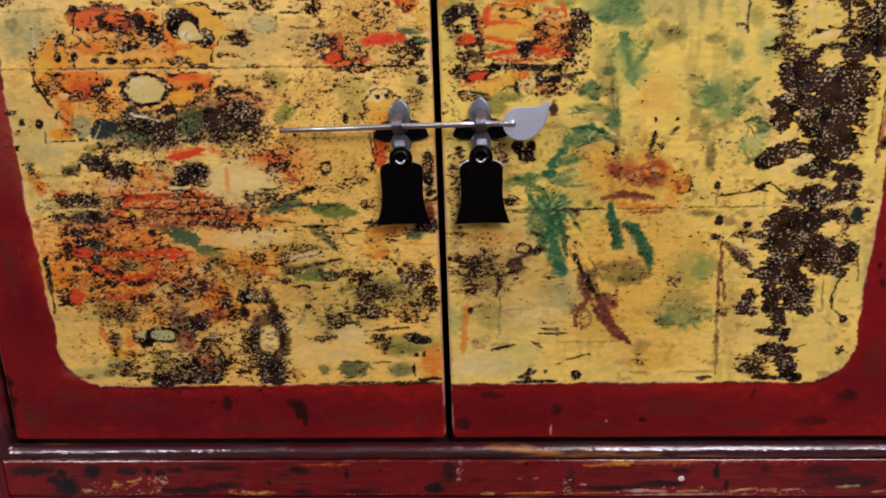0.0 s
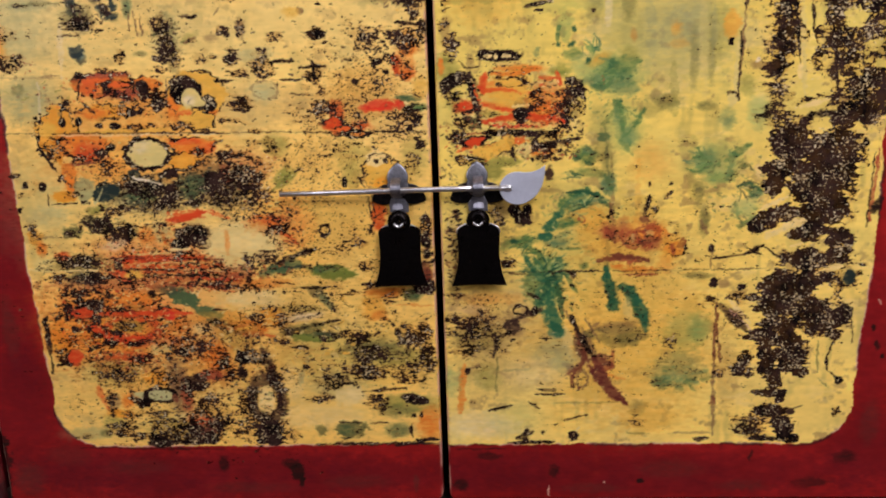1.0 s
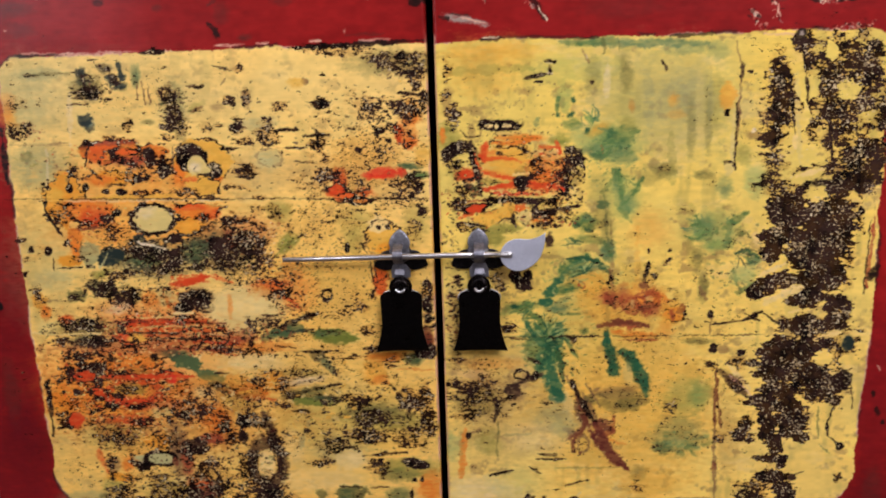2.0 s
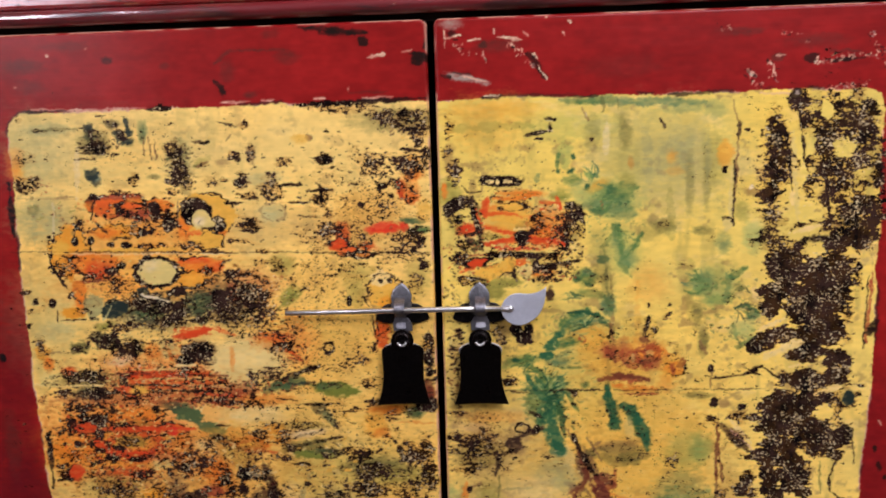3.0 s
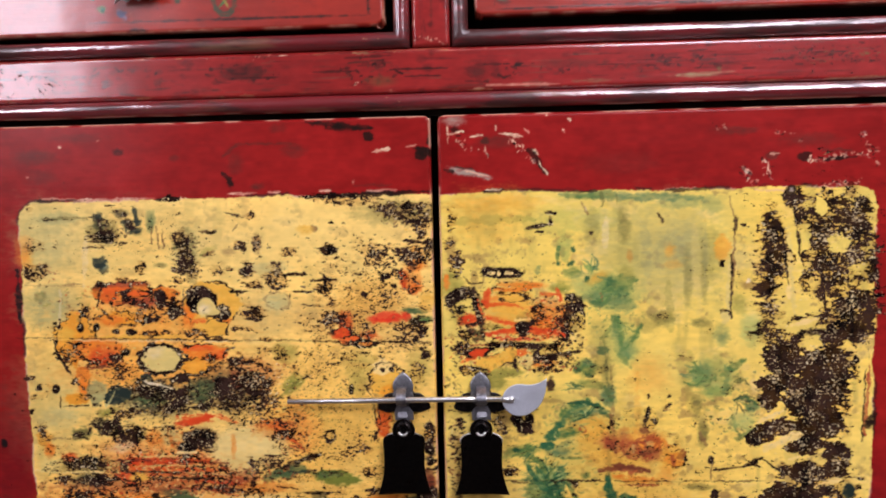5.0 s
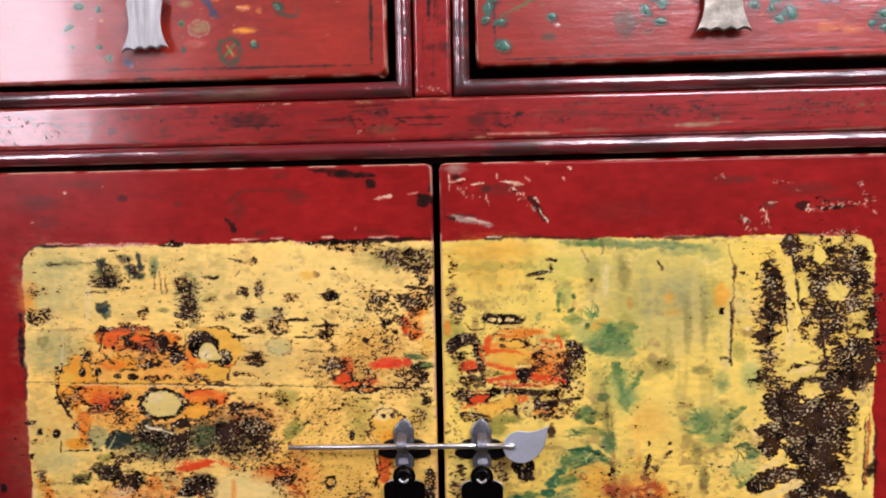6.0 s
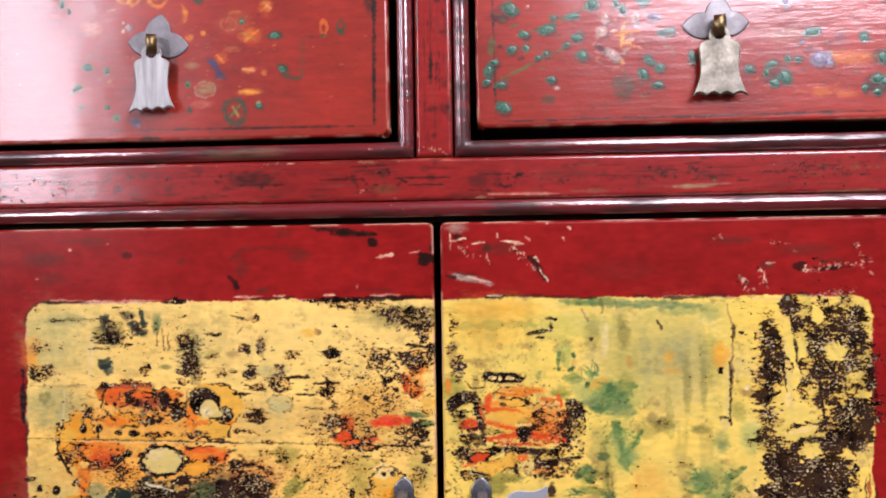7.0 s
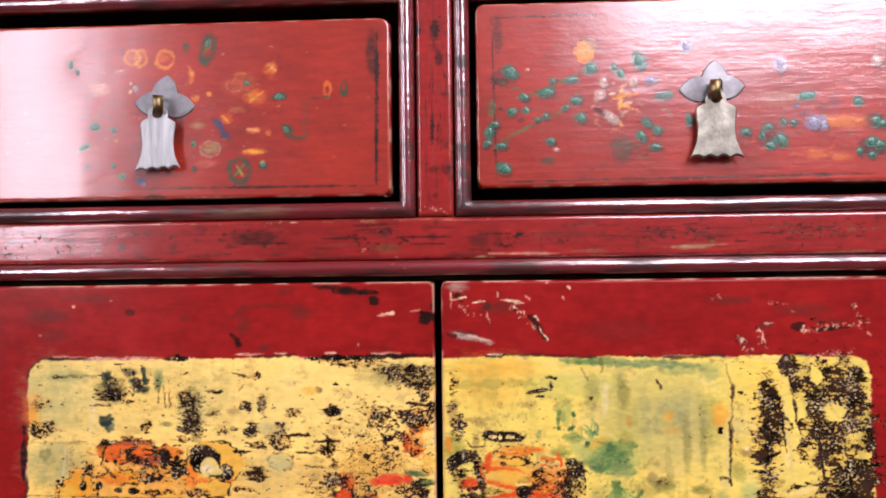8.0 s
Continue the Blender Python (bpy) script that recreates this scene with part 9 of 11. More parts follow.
    c.blob(-324.1, 1027, 3.5, 2.3, 0, AMBER, .65)
    c.blob(-316.8, 990.3, 3.5, 3.4, 0, LEAFTEAL, .88)
    c.stroke(-303.5, 991.2, -294.3, 979.6, 8.1, SLATE, .95)
    c.blob(-298.9, 985.4, 4.6, 4, 0, NAVY, .75)
    c.wash(-341.2, 1079.9, 12.8, 8, 0, PALE, .31)
    c.stroke(-326.5, 1097.2, -314.8, 1099.8, 2.3, PALE, .88)
    c.stroke(-347, 1083.5, -335.3, 1086, 2.3, PALE, .62)
    c.blob(-371.4, 1105.4, 3.5, 5.7, 0, LEAFTEAL, .75)
    c.blob(-303.4, 1079.5, 4.1, 5.1, 0, SLATE, .88)
    c.blob(-309.2, 1076.8, 2.3, 2.3, 0, PALE, .75)
    # shadow of the pull, painted along its right side
    c.wash(-260.3, 1038.5, 5.8, 17, 0, UMBER, .44)
    c.scatter(-196.9, 1062.4, 51.5, 45.3, 55, 2.9, .45, 71, (ORANGE, OLIVE, BRICK, MOSS, GOLD))
    c.scatter(-329.8, 1048.8, 34.9, 51.4, 30, 4.1, .35, 70, (TEAL, NAVY, TAUPE, PALE))
    c.stroke(-406.3, 967.7, -186.4, 967.3, 1.8, CHIP, .49)
    c.stroke(-295.5, 968.9, -272.4, 969, 4.6, UMBER, .95)


def paint_drawer_right(c):
    c.stroke(59, 1142, 164, 1143, 1.7, UMBER, .94)
    c.stroke(57, 1144, 60, 979, 1.7, UMBER, .94)
    c.stroke(59, 978, 435, 980, 2.2, UMBER, .78)
    c.blob(149, 1106, 10.1, 11.2, 0, AMBER, .75)
    c.blob(155, 1113, 8, 6.8, 0, SAGE, .50)
    c.stroke(173, 1057, 201, 1062, 4.5, AMBER, .95, 1.7)
    c.stroke(181, 1047, 185, 1072, 3.9, AMBER, .95)
    c.stroke(179, 1054, 195, 1047, 3.9, AMBER, .95)
    c.blob(183, 1010, 12.4, 12.4, 0, MOSS, .62)
    c.stroke(64, 1019, 134, 1051, 2.8, LEAF, .75)
    c.stroke(84, 1061, 155, 1090, 2.8, LEAF, .88, -1.7)
    c.blob(56, 1050, 3.9, 11.2, 0, LEAF, .62)
    c.blob(111, 998, 6.8, 4.5, 0, MOSS, .62)
    c.blob(401, 1031, 35, 7, 0, AMBER, .50)
    c.blob(368, 1000, 12, 5.1, 0, AMBER, .38)
    c.blob(392, 998, 12, 5.6, 0, AMBER, .38)
    c.blob(388, 1051, 7.9, 7.9, 0, NAVY, .31)
    c.blob(337, 1055, 22.5, 7.9, 0, OLIVE, .25)
    c.stroke(156, 1050, 176, 1036, 5.1, UMBER, .78)
    c.blob(65, 1082, 10.1, 7.5, 0, UMBER, .62)
    c.blob(425, 1031, 10, 9, 0, UMBER, .55)
    c.blob(328, 1016, 13, 9, 0, UMBER, .47)
    c.blob(422, 1005, 13.5, 9, 0, UMBER, .62)
    c.blob(63, 1126, 5.6, 16.9, 0, UMBER, .47)
    c.scatter(179, 1053, 28, 28, 36, 5.6, .6, 72, (PALE, GOLD, TAUPE, BRICK, CHIP))
    c.scatter(90, 1046, 39, 51, 30, 5.1, .5, 73, (LEAF, MOSS, UMBER))
    c.scatter(358, 1024, 65, 28, 40, 5.5, .45, 74, (LEAF, MOSS, AMBER, NAVY, UMBER))
    c.scatter(206, 1038, 28, 39, 20, 5.1, .5, 75, (LEAFTEAL, MOSS, UMBER))
    # umber copy under most petals, shifted down and right: their shadow painted on
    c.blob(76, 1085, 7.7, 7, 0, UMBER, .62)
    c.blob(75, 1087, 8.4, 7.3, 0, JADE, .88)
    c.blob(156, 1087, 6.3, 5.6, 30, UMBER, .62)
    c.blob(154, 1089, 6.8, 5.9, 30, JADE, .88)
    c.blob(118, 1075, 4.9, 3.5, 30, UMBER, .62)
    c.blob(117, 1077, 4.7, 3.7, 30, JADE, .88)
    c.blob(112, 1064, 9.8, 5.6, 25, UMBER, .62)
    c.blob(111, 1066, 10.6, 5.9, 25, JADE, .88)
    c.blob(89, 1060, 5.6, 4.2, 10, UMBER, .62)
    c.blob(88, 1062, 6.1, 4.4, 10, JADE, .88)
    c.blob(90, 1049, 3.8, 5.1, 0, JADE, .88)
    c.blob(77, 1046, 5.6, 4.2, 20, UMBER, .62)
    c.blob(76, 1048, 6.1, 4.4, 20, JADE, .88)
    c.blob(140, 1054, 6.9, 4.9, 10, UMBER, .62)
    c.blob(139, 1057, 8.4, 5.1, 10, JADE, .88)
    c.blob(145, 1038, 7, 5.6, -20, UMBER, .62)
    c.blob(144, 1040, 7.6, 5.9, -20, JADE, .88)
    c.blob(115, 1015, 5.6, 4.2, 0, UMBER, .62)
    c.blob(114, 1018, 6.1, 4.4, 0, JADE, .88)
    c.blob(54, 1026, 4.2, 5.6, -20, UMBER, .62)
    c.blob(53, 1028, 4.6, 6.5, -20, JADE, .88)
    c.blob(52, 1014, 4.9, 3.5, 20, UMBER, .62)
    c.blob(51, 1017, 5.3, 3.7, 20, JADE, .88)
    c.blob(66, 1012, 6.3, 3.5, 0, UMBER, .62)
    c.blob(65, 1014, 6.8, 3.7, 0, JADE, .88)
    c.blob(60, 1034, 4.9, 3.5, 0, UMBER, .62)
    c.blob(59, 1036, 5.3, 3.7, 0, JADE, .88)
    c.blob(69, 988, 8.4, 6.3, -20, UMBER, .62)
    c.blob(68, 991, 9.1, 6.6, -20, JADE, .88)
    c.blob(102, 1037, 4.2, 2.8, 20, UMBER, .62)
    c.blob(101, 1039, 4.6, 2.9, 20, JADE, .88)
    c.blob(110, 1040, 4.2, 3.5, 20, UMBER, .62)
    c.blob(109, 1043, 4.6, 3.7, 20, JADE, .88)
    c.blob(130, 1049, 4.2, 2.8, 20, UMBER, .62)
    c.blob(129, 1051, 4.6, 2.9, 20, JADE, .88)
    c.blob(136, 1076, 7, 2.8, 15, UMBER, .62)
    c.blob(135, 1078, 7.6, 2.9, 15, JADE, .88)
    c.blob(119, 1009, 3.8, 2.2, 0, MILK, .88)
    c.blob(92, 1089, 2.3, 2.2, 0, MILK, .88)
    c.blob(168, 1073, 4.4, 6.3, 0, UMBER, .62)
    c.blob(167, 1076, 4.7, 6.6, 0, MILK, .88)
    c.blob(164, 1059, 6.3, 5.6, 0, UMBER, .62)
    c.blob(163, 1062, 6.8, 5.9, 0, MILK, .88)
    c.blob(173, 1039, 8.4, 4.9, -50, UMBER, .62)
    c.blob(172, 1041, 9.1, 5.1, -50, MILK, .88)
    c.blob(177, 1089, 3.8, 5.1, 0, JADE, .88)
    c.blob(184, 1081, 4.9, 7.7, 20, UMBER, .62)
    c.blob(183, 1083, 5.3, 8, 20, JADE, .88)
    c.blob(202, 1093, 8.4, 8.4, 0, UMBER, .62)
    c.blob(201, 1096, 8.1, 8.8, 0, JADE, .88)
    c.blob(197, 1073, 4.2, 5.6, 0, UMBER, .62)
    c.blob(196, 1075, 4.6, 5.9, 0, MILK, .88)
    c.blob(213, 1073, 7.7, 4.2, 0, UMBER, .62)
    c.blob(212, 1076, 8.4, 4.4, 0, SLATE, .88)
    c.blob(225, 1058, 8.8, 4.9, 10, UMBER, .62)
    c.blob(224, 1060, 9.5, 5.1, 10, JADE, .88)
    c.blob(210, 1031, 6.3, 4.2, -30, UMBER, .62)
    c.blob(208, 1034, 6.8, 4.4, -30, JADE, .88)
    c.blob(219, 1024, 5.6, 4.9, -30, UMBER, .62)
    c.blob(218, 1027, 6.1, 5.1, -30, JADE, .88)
    c.blob(203, 1019, 4.9, 6.3, 20, UMBER, .62)
    c.blob(202, 1021, 5.3, 6.6, 20, JADE, .88)
    c.blob(217, 1008, 7, 4.2, 0, UMBER, .62)
    c.blob(216, 1010, 7.6, 3.9, 0, JADE, .88)
    c.blob(250, 1034, 4.9, 7, 0, UMBER, .62)
    c.blob(249, 1036, 5.3, 7.3, 0, JADE, .88)
    c.blob(304, 1020, 4.9, 4.2, 0, UMBER, .62)
    c.blob(303, 1023, 5.3, 4.4, 0, JADE, .88)
    c.blob(248, 1107, 6.2, 7, 0, UMBER, .62)
    c.blob(247, 1109, 6.8, 7.3, 0, SLATE, .88)
    c.blob(338, 1086, 6.2, 7.7, 0, UMBER, .62)
    c.blob(337, 1088, 6.8, 8, 0, SLATE, .88)
    c.blob(363, 1055, 9.1, 5.6, 10, UMBER, .62)
    c.blob(362, 1057, 9.9, 5.9, 10, JADE, .88)
    c.blob(339, 1032, 3.8, 4.4, 0, JADE, .88)
    c.blob(349, 1028, 4.2, 3.5, 0, UMBER, .62)
    c.blob(348, 1031, 4.6, 3.7, 0, JADE, .88)
    c.blob(325, 1025, 6.3, 4.4, 20, UMBER, .62)
    c.blob(324, 1027, 6.8, 5.1, 20, JADE, .88)
    c.blob(319, 1019, 3.4, 5.2, 0, JADE, .88)
    c.blob(337, 1012, 6.2, 7.5, 25, UMBER, .62)
    c.blob(336, 1014, 6.8, 8.8, 25, JADE, .88)
    c.blob(327, 1007, 5.6, 4.2, -20, UMBER, .62)
    c.blob(326, 1009, 6.1, 4.4, -20, JADE, .88)
    c.blob(369, 1028, 9.1, 7.7, 10, UMBER, .62)
    c.blob(368, 1031, 9.9, 8, 10, SLATE, .88)
    c.blob(378, 1025, 5, 5.6, 0, UMBER, .62)
    c.blob(377, 1028, 5.4, 5.9, 0, SLATE, .88)
    c.blob(411, 1048, 5, 4.4, 0, UMBER, .62)
    c.blob(410, 1050, 5.4, 5.1, 0, JADE, .88)
    c.blob(430, 1087, 5, 5.6, 0, UMBER, .62)
    c.blob(429, 1090, 5.4, 5.9, 0, MILK, .88)
    c.blob(428, 1029, 5, 6.3, 0, UMBER, .62)
    c.blob(427, 1031, 5.4, 5.9, 0, JADE, .88)
    c.blob(434, 1025, 5, 4.2, 0, UMBER, .62)
    c.blob(433, 1028, 5.4, 4.4, 0, JADE, .88)
    c.blob(423, 1009, 6.2, 4.4, 10, UMBER, .62)
    c.blob(422, 1011, 6.8, 5.1, 10, JADE, .88)
    c.blob(431, 1006, 5.6, 4.9, 0, UMBER, .62)
    c.blob(430, 1008, 6.1, 5.1, 0, JADE, .88)
    c.blob(411, 999, 3.8, 4.2, 0, UMBER, .62)
    c.blob(410, 1002, 4.1, 4.4, 0, JADE, .88)
    c.blob(423, 996, 4.4, 4.2, 0, UMBER, .62)
    c.blob(422, 998, 4.7, 3.9, 0, JADE, .88)


def paint_relief_right(c):
    raised_petal(c, 75, 1087, 6.2, 5.6, 0, GREENP)
    raised_petal(c, 154, 1089, 5.1, 4.5, 30, GREENP)
    raised_petal(c, 117, 1077, 3.5, 2.8, 30, GREENP)
    raised_petal(c, 111, 1066, 7.9, 4.5, 25, GREENP)
    raised_petal(c, 88, 1062, 4.5, 3.4, 10, GREENP)
    raised_petal(c, 90, 1049, 2.8, 3.9, 0, GREENP)
    raised_petal(c, 76, 1048, 4.5, 3.4, 20, GREENP)
    raised_petal(c, 139, 1057, 6.2, 3.9, 10, GREENP)
    raised_petal(c, 144, 1040, 5.6, 4.5, -20, GREENP)
    raised_petal(c, 114, 1018, 4.5, 3.4, 0, GREENP)
    raised_petal(c, 53, 1028, 3.4, 5, -20, GREENP)
    raised_petal(c, 51, 1017, 3.9, 2.8, 20, GREENP)
    raised_petal(c, 65, 1014, 5.1, 2.8, 0, GREENP)
    raised_petal(c, 59, 1036, 3.9, 2.8, 0, GREENP)
    raised_petal(c, 68, 991, 6.8, 5.1, -20, GREENP)
    raised_petal(c, 101, 1039, 3.4, 2.2, 20, GREENP)
    raised_petal(c, 109, 1043, 3.4, 2.8, 20, GREENP)
    raised_petal(c, 129, 1051, 3.4, 2.2, 20, GREENP)
    raised_petal(c, 135, 1078, 5.6, 2.2, 15, GREENP)
    raised_petal(c, 119, 1009, 2.8, 1.7, 0, WHITEP)
    raised_petal(c, 92, 1089, 1.7, 1.7, 0, WHITEP)
    raised_petal(c, 167, 1076, 3.5, 5.1, 0, WHITEP)
    raised_petal(c, 163, 1062, 5.1, 4.5, 0, WHITEP)
    raised_petal(c, 172, 1041, 6.8, 3.9, -50, WHITEP)
    raised_petal(c, 177, 1089, 2.8, 3.9, 0, GREENP)
    raised_petal(c, 183, 1083, 3.9, 6.2, 20, GREENP)
    raised_petal(c, 201, 1096, 6, 6.8, 0, GREENP)
    raised_petal(c, 196, 1075, 3.4, 4.5, 0, WHITEP)
    raised_petal(c, 212, 1076, 6.2, 3.4, 0, BLUEP)
    raised_petal(c, 224, 1060, 7, 3.9, 10, GREENP)
    raised_petal(c, 208, 1034, 5.1, 3.4, -30, GREENP)
    raised_petal(c, 218, 1027, 4.5, 3.9, -30, GREENP)
    raised_petal(c, 202, 1021, 3.9, 5.1, 20, GREENP)
    raised_petal(c, 216, 1010, 5.6, 3, 0, GREENP)
    raised_petal(c, 249, 1036, 3.9, 5.6, 0, GREENP)
    raised_petal(c, 303, 1023, 3.9, 3.4, 0, GREENP)
    raised_petal(c, 247, 1109, 5, 5.6, 0, BLUEP)
    raised_petal(c, 337, 1088, 5, 6.2, 0, BLUEP)
    raised_petal(c, 362, 1057, 7.3, 4.5, 10, GREENP)
    raised_petal(c, 339, 1032, 2.8, 3.4, 0, GREENP)
    raised_petal(c, 348, 1031, 3.4, 2.8, 0, GREENP)
    raised_petal(c, 324, 1027, 5.1, 3.9, 20, GREENP)
    raised_petal(c, 319, 1019, 2.5, 4, 0, GREENP)
    raised_petal(c, 336, 1014, 5, 6.7, 25, GREENP)
    raised_petal(c, 326, 1009, 4.5, 3.4, -20, GREENP)
    raised_petal(c, 368, 1031, 7.3, 6.2, 10, BLUEP)
    raised_petal(c, 377, 1028, 4, 4.5, 0, BLUEP)
    raised_petal(c, 410, 1050, 4, 3.9, 0, GREENP)
    raised_petal(c, 429, 1090, 4, 4.5, 0, WHITEP)
    raised_petal(c, 427, 1031, 4, 4.5, 0, GREENP)
    raised_petal(c, 433, 1028, 4, 3.4, 0, GREENP)
    raised_petal(c, 422, 1011, 5, 3.9, 10, GREENP)
    raised_petal(c, 430, 1008, 4.5, 3.9, 0, GREENP)
    raised_petal(c, 410, 1002, 3, 3.4, 0, GREENP)
    raised_petal(c, 422, 998, 3.5, 3, 0, GREENP)


def paint_relief_left(c):
    raised_petal(c, -346.7, 1041.8, 5.3, 3.4, 0, PALEGREENP)
    raised_petal(c, -357.4, 1020.9, 6.4, 2.3, 25, PALEGREENP)
    raised_petal(c, -354, 1002, 5.3, 3.4, 10, GREENP)
    raised_petal(c, -327.2, 1001.4, 4.7, 3.4, -10, GREENP)
    raised_petal(c, -326.9, 1038.4, 2.3, 3.4, 0, PALEGREENP)
    raised_petal(c, -371.4, 1105.4, 2.3, 4.6, 0, PALEGREENP)
    raised_petal(c, -364.5, 1098.3, 2.3, 3.4, 0, PALEGREENP)
    raised_petal(c, -156.8, 1068.1, 5.7, 4, 0, GREENP)
    raised_petal(c, -149.8, 1034.6, 5.1, 3.9, -20, GREENP)
    raised_petal(c, -304.5, 1080.1, 2.9, 3.4, 0, WHITEP)
    raised_petal(c, -309.1, 1085.3, 1.7, 2.3, 0, WHITEP)
    raised_petal(c, -229.6, 1124.6, 3.5, 5.1, -15, GREENP)
    raised_petal(c, -189.8, 1082.6, 2.9, 2.8, 0, GREENP)
    raised_petal(c, -173.5, 999.7, 3.4, 3.4, -15, GREENP)
    raised_petal(c, -316.8, 990.3, 2.9, 2.8, 0, GREENP)
    raised_petal(c, -244.9, 1022.2, 2.3, 2.3, 0, GREENP)


def paint_rail_low(c):
    c.wash(-457.9, 243.6, 28.9, 7, 0, BLACK, .7)
    c.blob(-426.4, 240.7, 6.4, 6.3, 0, BLACK, .85)
    c.wash(-390.8, 243.5, 10.2, 8.3, 0, BLACK, .75)
    c.wash(-422.8, 223.9, 15.4, 11.3, 0, BLACK, .9)
    c.wash(-437.4, 232.3, 9, 5.6, 0, BLACK, .7)
    c.wash(-352.8, 243.4, 12.7, 4.9, 0, BLACK, .7)
    c.blob(-329.4, 243.4, 5.7, 4.8, 0, BLACK, .85)
    c.blob(-315.5, 239.2, 5.7, 4.9, 0, BLACK, .8)
    c.wash(-299, 244.7, 10, 4.1, 0, BLACK, .7)
    c.wash(-254.9, 247.4, 31.1, 4.1, 0, BLACK, .6)
    c.wash(-283.3, 219.6, 31.5, 5.6, 0, BLACK, .7)
    c.wash(-244.9, 225.2, 18.8, 4.2, 0, BLACK, .6)
    c.wash(-162.4, 244.4, 13.5, 4.1, 0, BLACK, .7)
    c.blob(-111.3, 238.9, 3.7, 5.5, 0, BLACK, .8)
    c.wash(-161.5, 218.3, 12.4, 3.5, 0, BLACK, .6)
    c.wash(-96.7, 218.3, 18.4, 3.5, 0, BLACK, .5)
    c.blob(-17.1, 222.4, 9.7, 6.9, 0, BLACK, .9)
    c.wash(-1.4, 240.8, 8.4, 13.5, 0, BLACK, .5)
    c.wash(168.3, 222.4, 35.4, 3.4, 0, BLACK, .7)
    c.wash(220.9, 227.7, 23.4, 4, 0, BLACK, .8)
    c.wash(240.7, 242.4, 10.4, 3.3, 0, BLACK, .7)
    c.blob(276.5, 242.3, 3.5, 9.3, 0, BLACK, .9)
    c.blob(287.3, 226.3, 3.5, 6.7, 0, BLACK, .85)
    c.wash(326.9, 244.9, 6.9, 5.3, 0, BLACK, .5)
    c.wash(386.8, 243.5, 22.7, 6.6, 0, BLACK, .5)
    c.wash(410.7, 230.3, 34, 9.3, 0, BLACK, .5)
    c.wash(126.8, 230.5, 4.7, 16.2, 0, BLACK, .4)
    c.stroke(-404.4, 218.2, -394.6, 219.6, 4.5, STRAW, .85)
    c.stroke(-371.6, 223.9, -358.4, 226.7, 5.1, AMBER, .8)
    c.stroke(-354.8, 229.5, -335.2, 233.6, 2.5, STRAW, .85)
    c.scatter(-355.8, 222.5, 51, 9.8, 60, 3.2, .85, 201, (AMBER, STRAW, CHIP, BRICK))
    c.scatter(-322.7, 232.2, 19, 5.6, 20, 3.2, .85, 202, (PALE, CHIP))
    c.scatter(-214.5, 216.9, 31.3, 4.9, 40, 3.1, .85, 203, (AMBER, STRAW, CHIP, BRICK))
    c.stroke(-227.2, 215.5, -189.6, 216.9, 2.5, AMBER, .8)
    c.stroke(-161.8, 250.6, -106.8, 251.1, 2.5, ORANGE, .75)
    c.stroke(31, 214.8, 46.1, 215.5, 4.8, STRAW, .9)
    c.stroke(55.1, 215.5, 112, 216.9, 3, AMBER, .85)
    c.stroke(64.1, 212.1, 100.1, 211.5, 1.8, PALE, .85)
    c.scatter(123.9, 223.7, 4.7, 14.9, 18, 2.4, .85, 204, (PALE, CHIP))
    c.stroke(120.9, 215.6, 177.2, 216.9, 1.8, AMBER, .7)
    c.stroke(180.1, 219.6, 227.1, 218.3, 2.9, CHIP, .85)
    c.stroke(183.2, 213.5, 291.4, 215.6, 2.4, PALE, .95)
    c.stroke(235.9, 218.3, 267.9, 219.6, 2.3, STRAW, .85)
    c.stroke(288.3, 218.3, 319.9, 222.3, 2.9, STRAW, .85)
    c.stroke(323, 219.6, 340.1, 221, 3.5, STRAW, .9)
    c.stroke(343.1, 219.6, 365.9, 221.6, 1.7, CHIP, .8)
    c.stroke(398.9, 223.6, 422.6, 225, 2.8, STRAW, .8)
    c.stroke(434.7, 217.7, 450.4, 219.6, 2.3, STRAW, .8)
    c.scatter(268, 218.3, 116.4, 5.4, 70, 2.3, .85, 205, (AMBER, STRAW, CHIP, PALE))
    c.stroke(156, 250.5, 190.9, 253.1, 5.3, AMBER, .9)
    c.stroke(138.4, 249.2, 164.7, 250.5, 3.5, ORANGE, .8)
    c.stroke(191, 251.8, 271.9, 254.2, 3.5, ORANGE, .8)
    c.stroke(271.9, 252.9, 311.9, 255.4, 2.9, BRICK, .85)
    c.stroke(317.7, 253.4, 374.4, 255.3, 2.3, ORANGE, .6)
    c.scatter(266.3, 251.6, 115.2, 3.3, 60, 2.3, .85, 206, (AMBER, ORANGE, CHIP))
    # long pale lines on both rail edges: the edge highlight painted on
    c.stroke(-493.6, 255.5, -304, 255, 1.9, PALE, .8)
    c.stroke(-489.8, 211.1, -354.2, 211.9, 2, PALE, .85)
    c.scatter(-183.7, 212.7, 187, 3.5, 60, 2.5, .8, 207, (CHIP, BRICK, STRAW))
    c.scatter(10.6, 240.8, 3.6, 13.5, 16, 3, .85, 208, (PALE, CHIP))
    c.blob(72.1, 233.2, 3.6, 1.4, 0, CHIP, .8)
    c.blob(90, 234.6, 3, 1.4, 0, CHIP, .8)
    c.stroke(135.7, 227.1, 143.4, 226.4, 2.4, CHIP, .85)


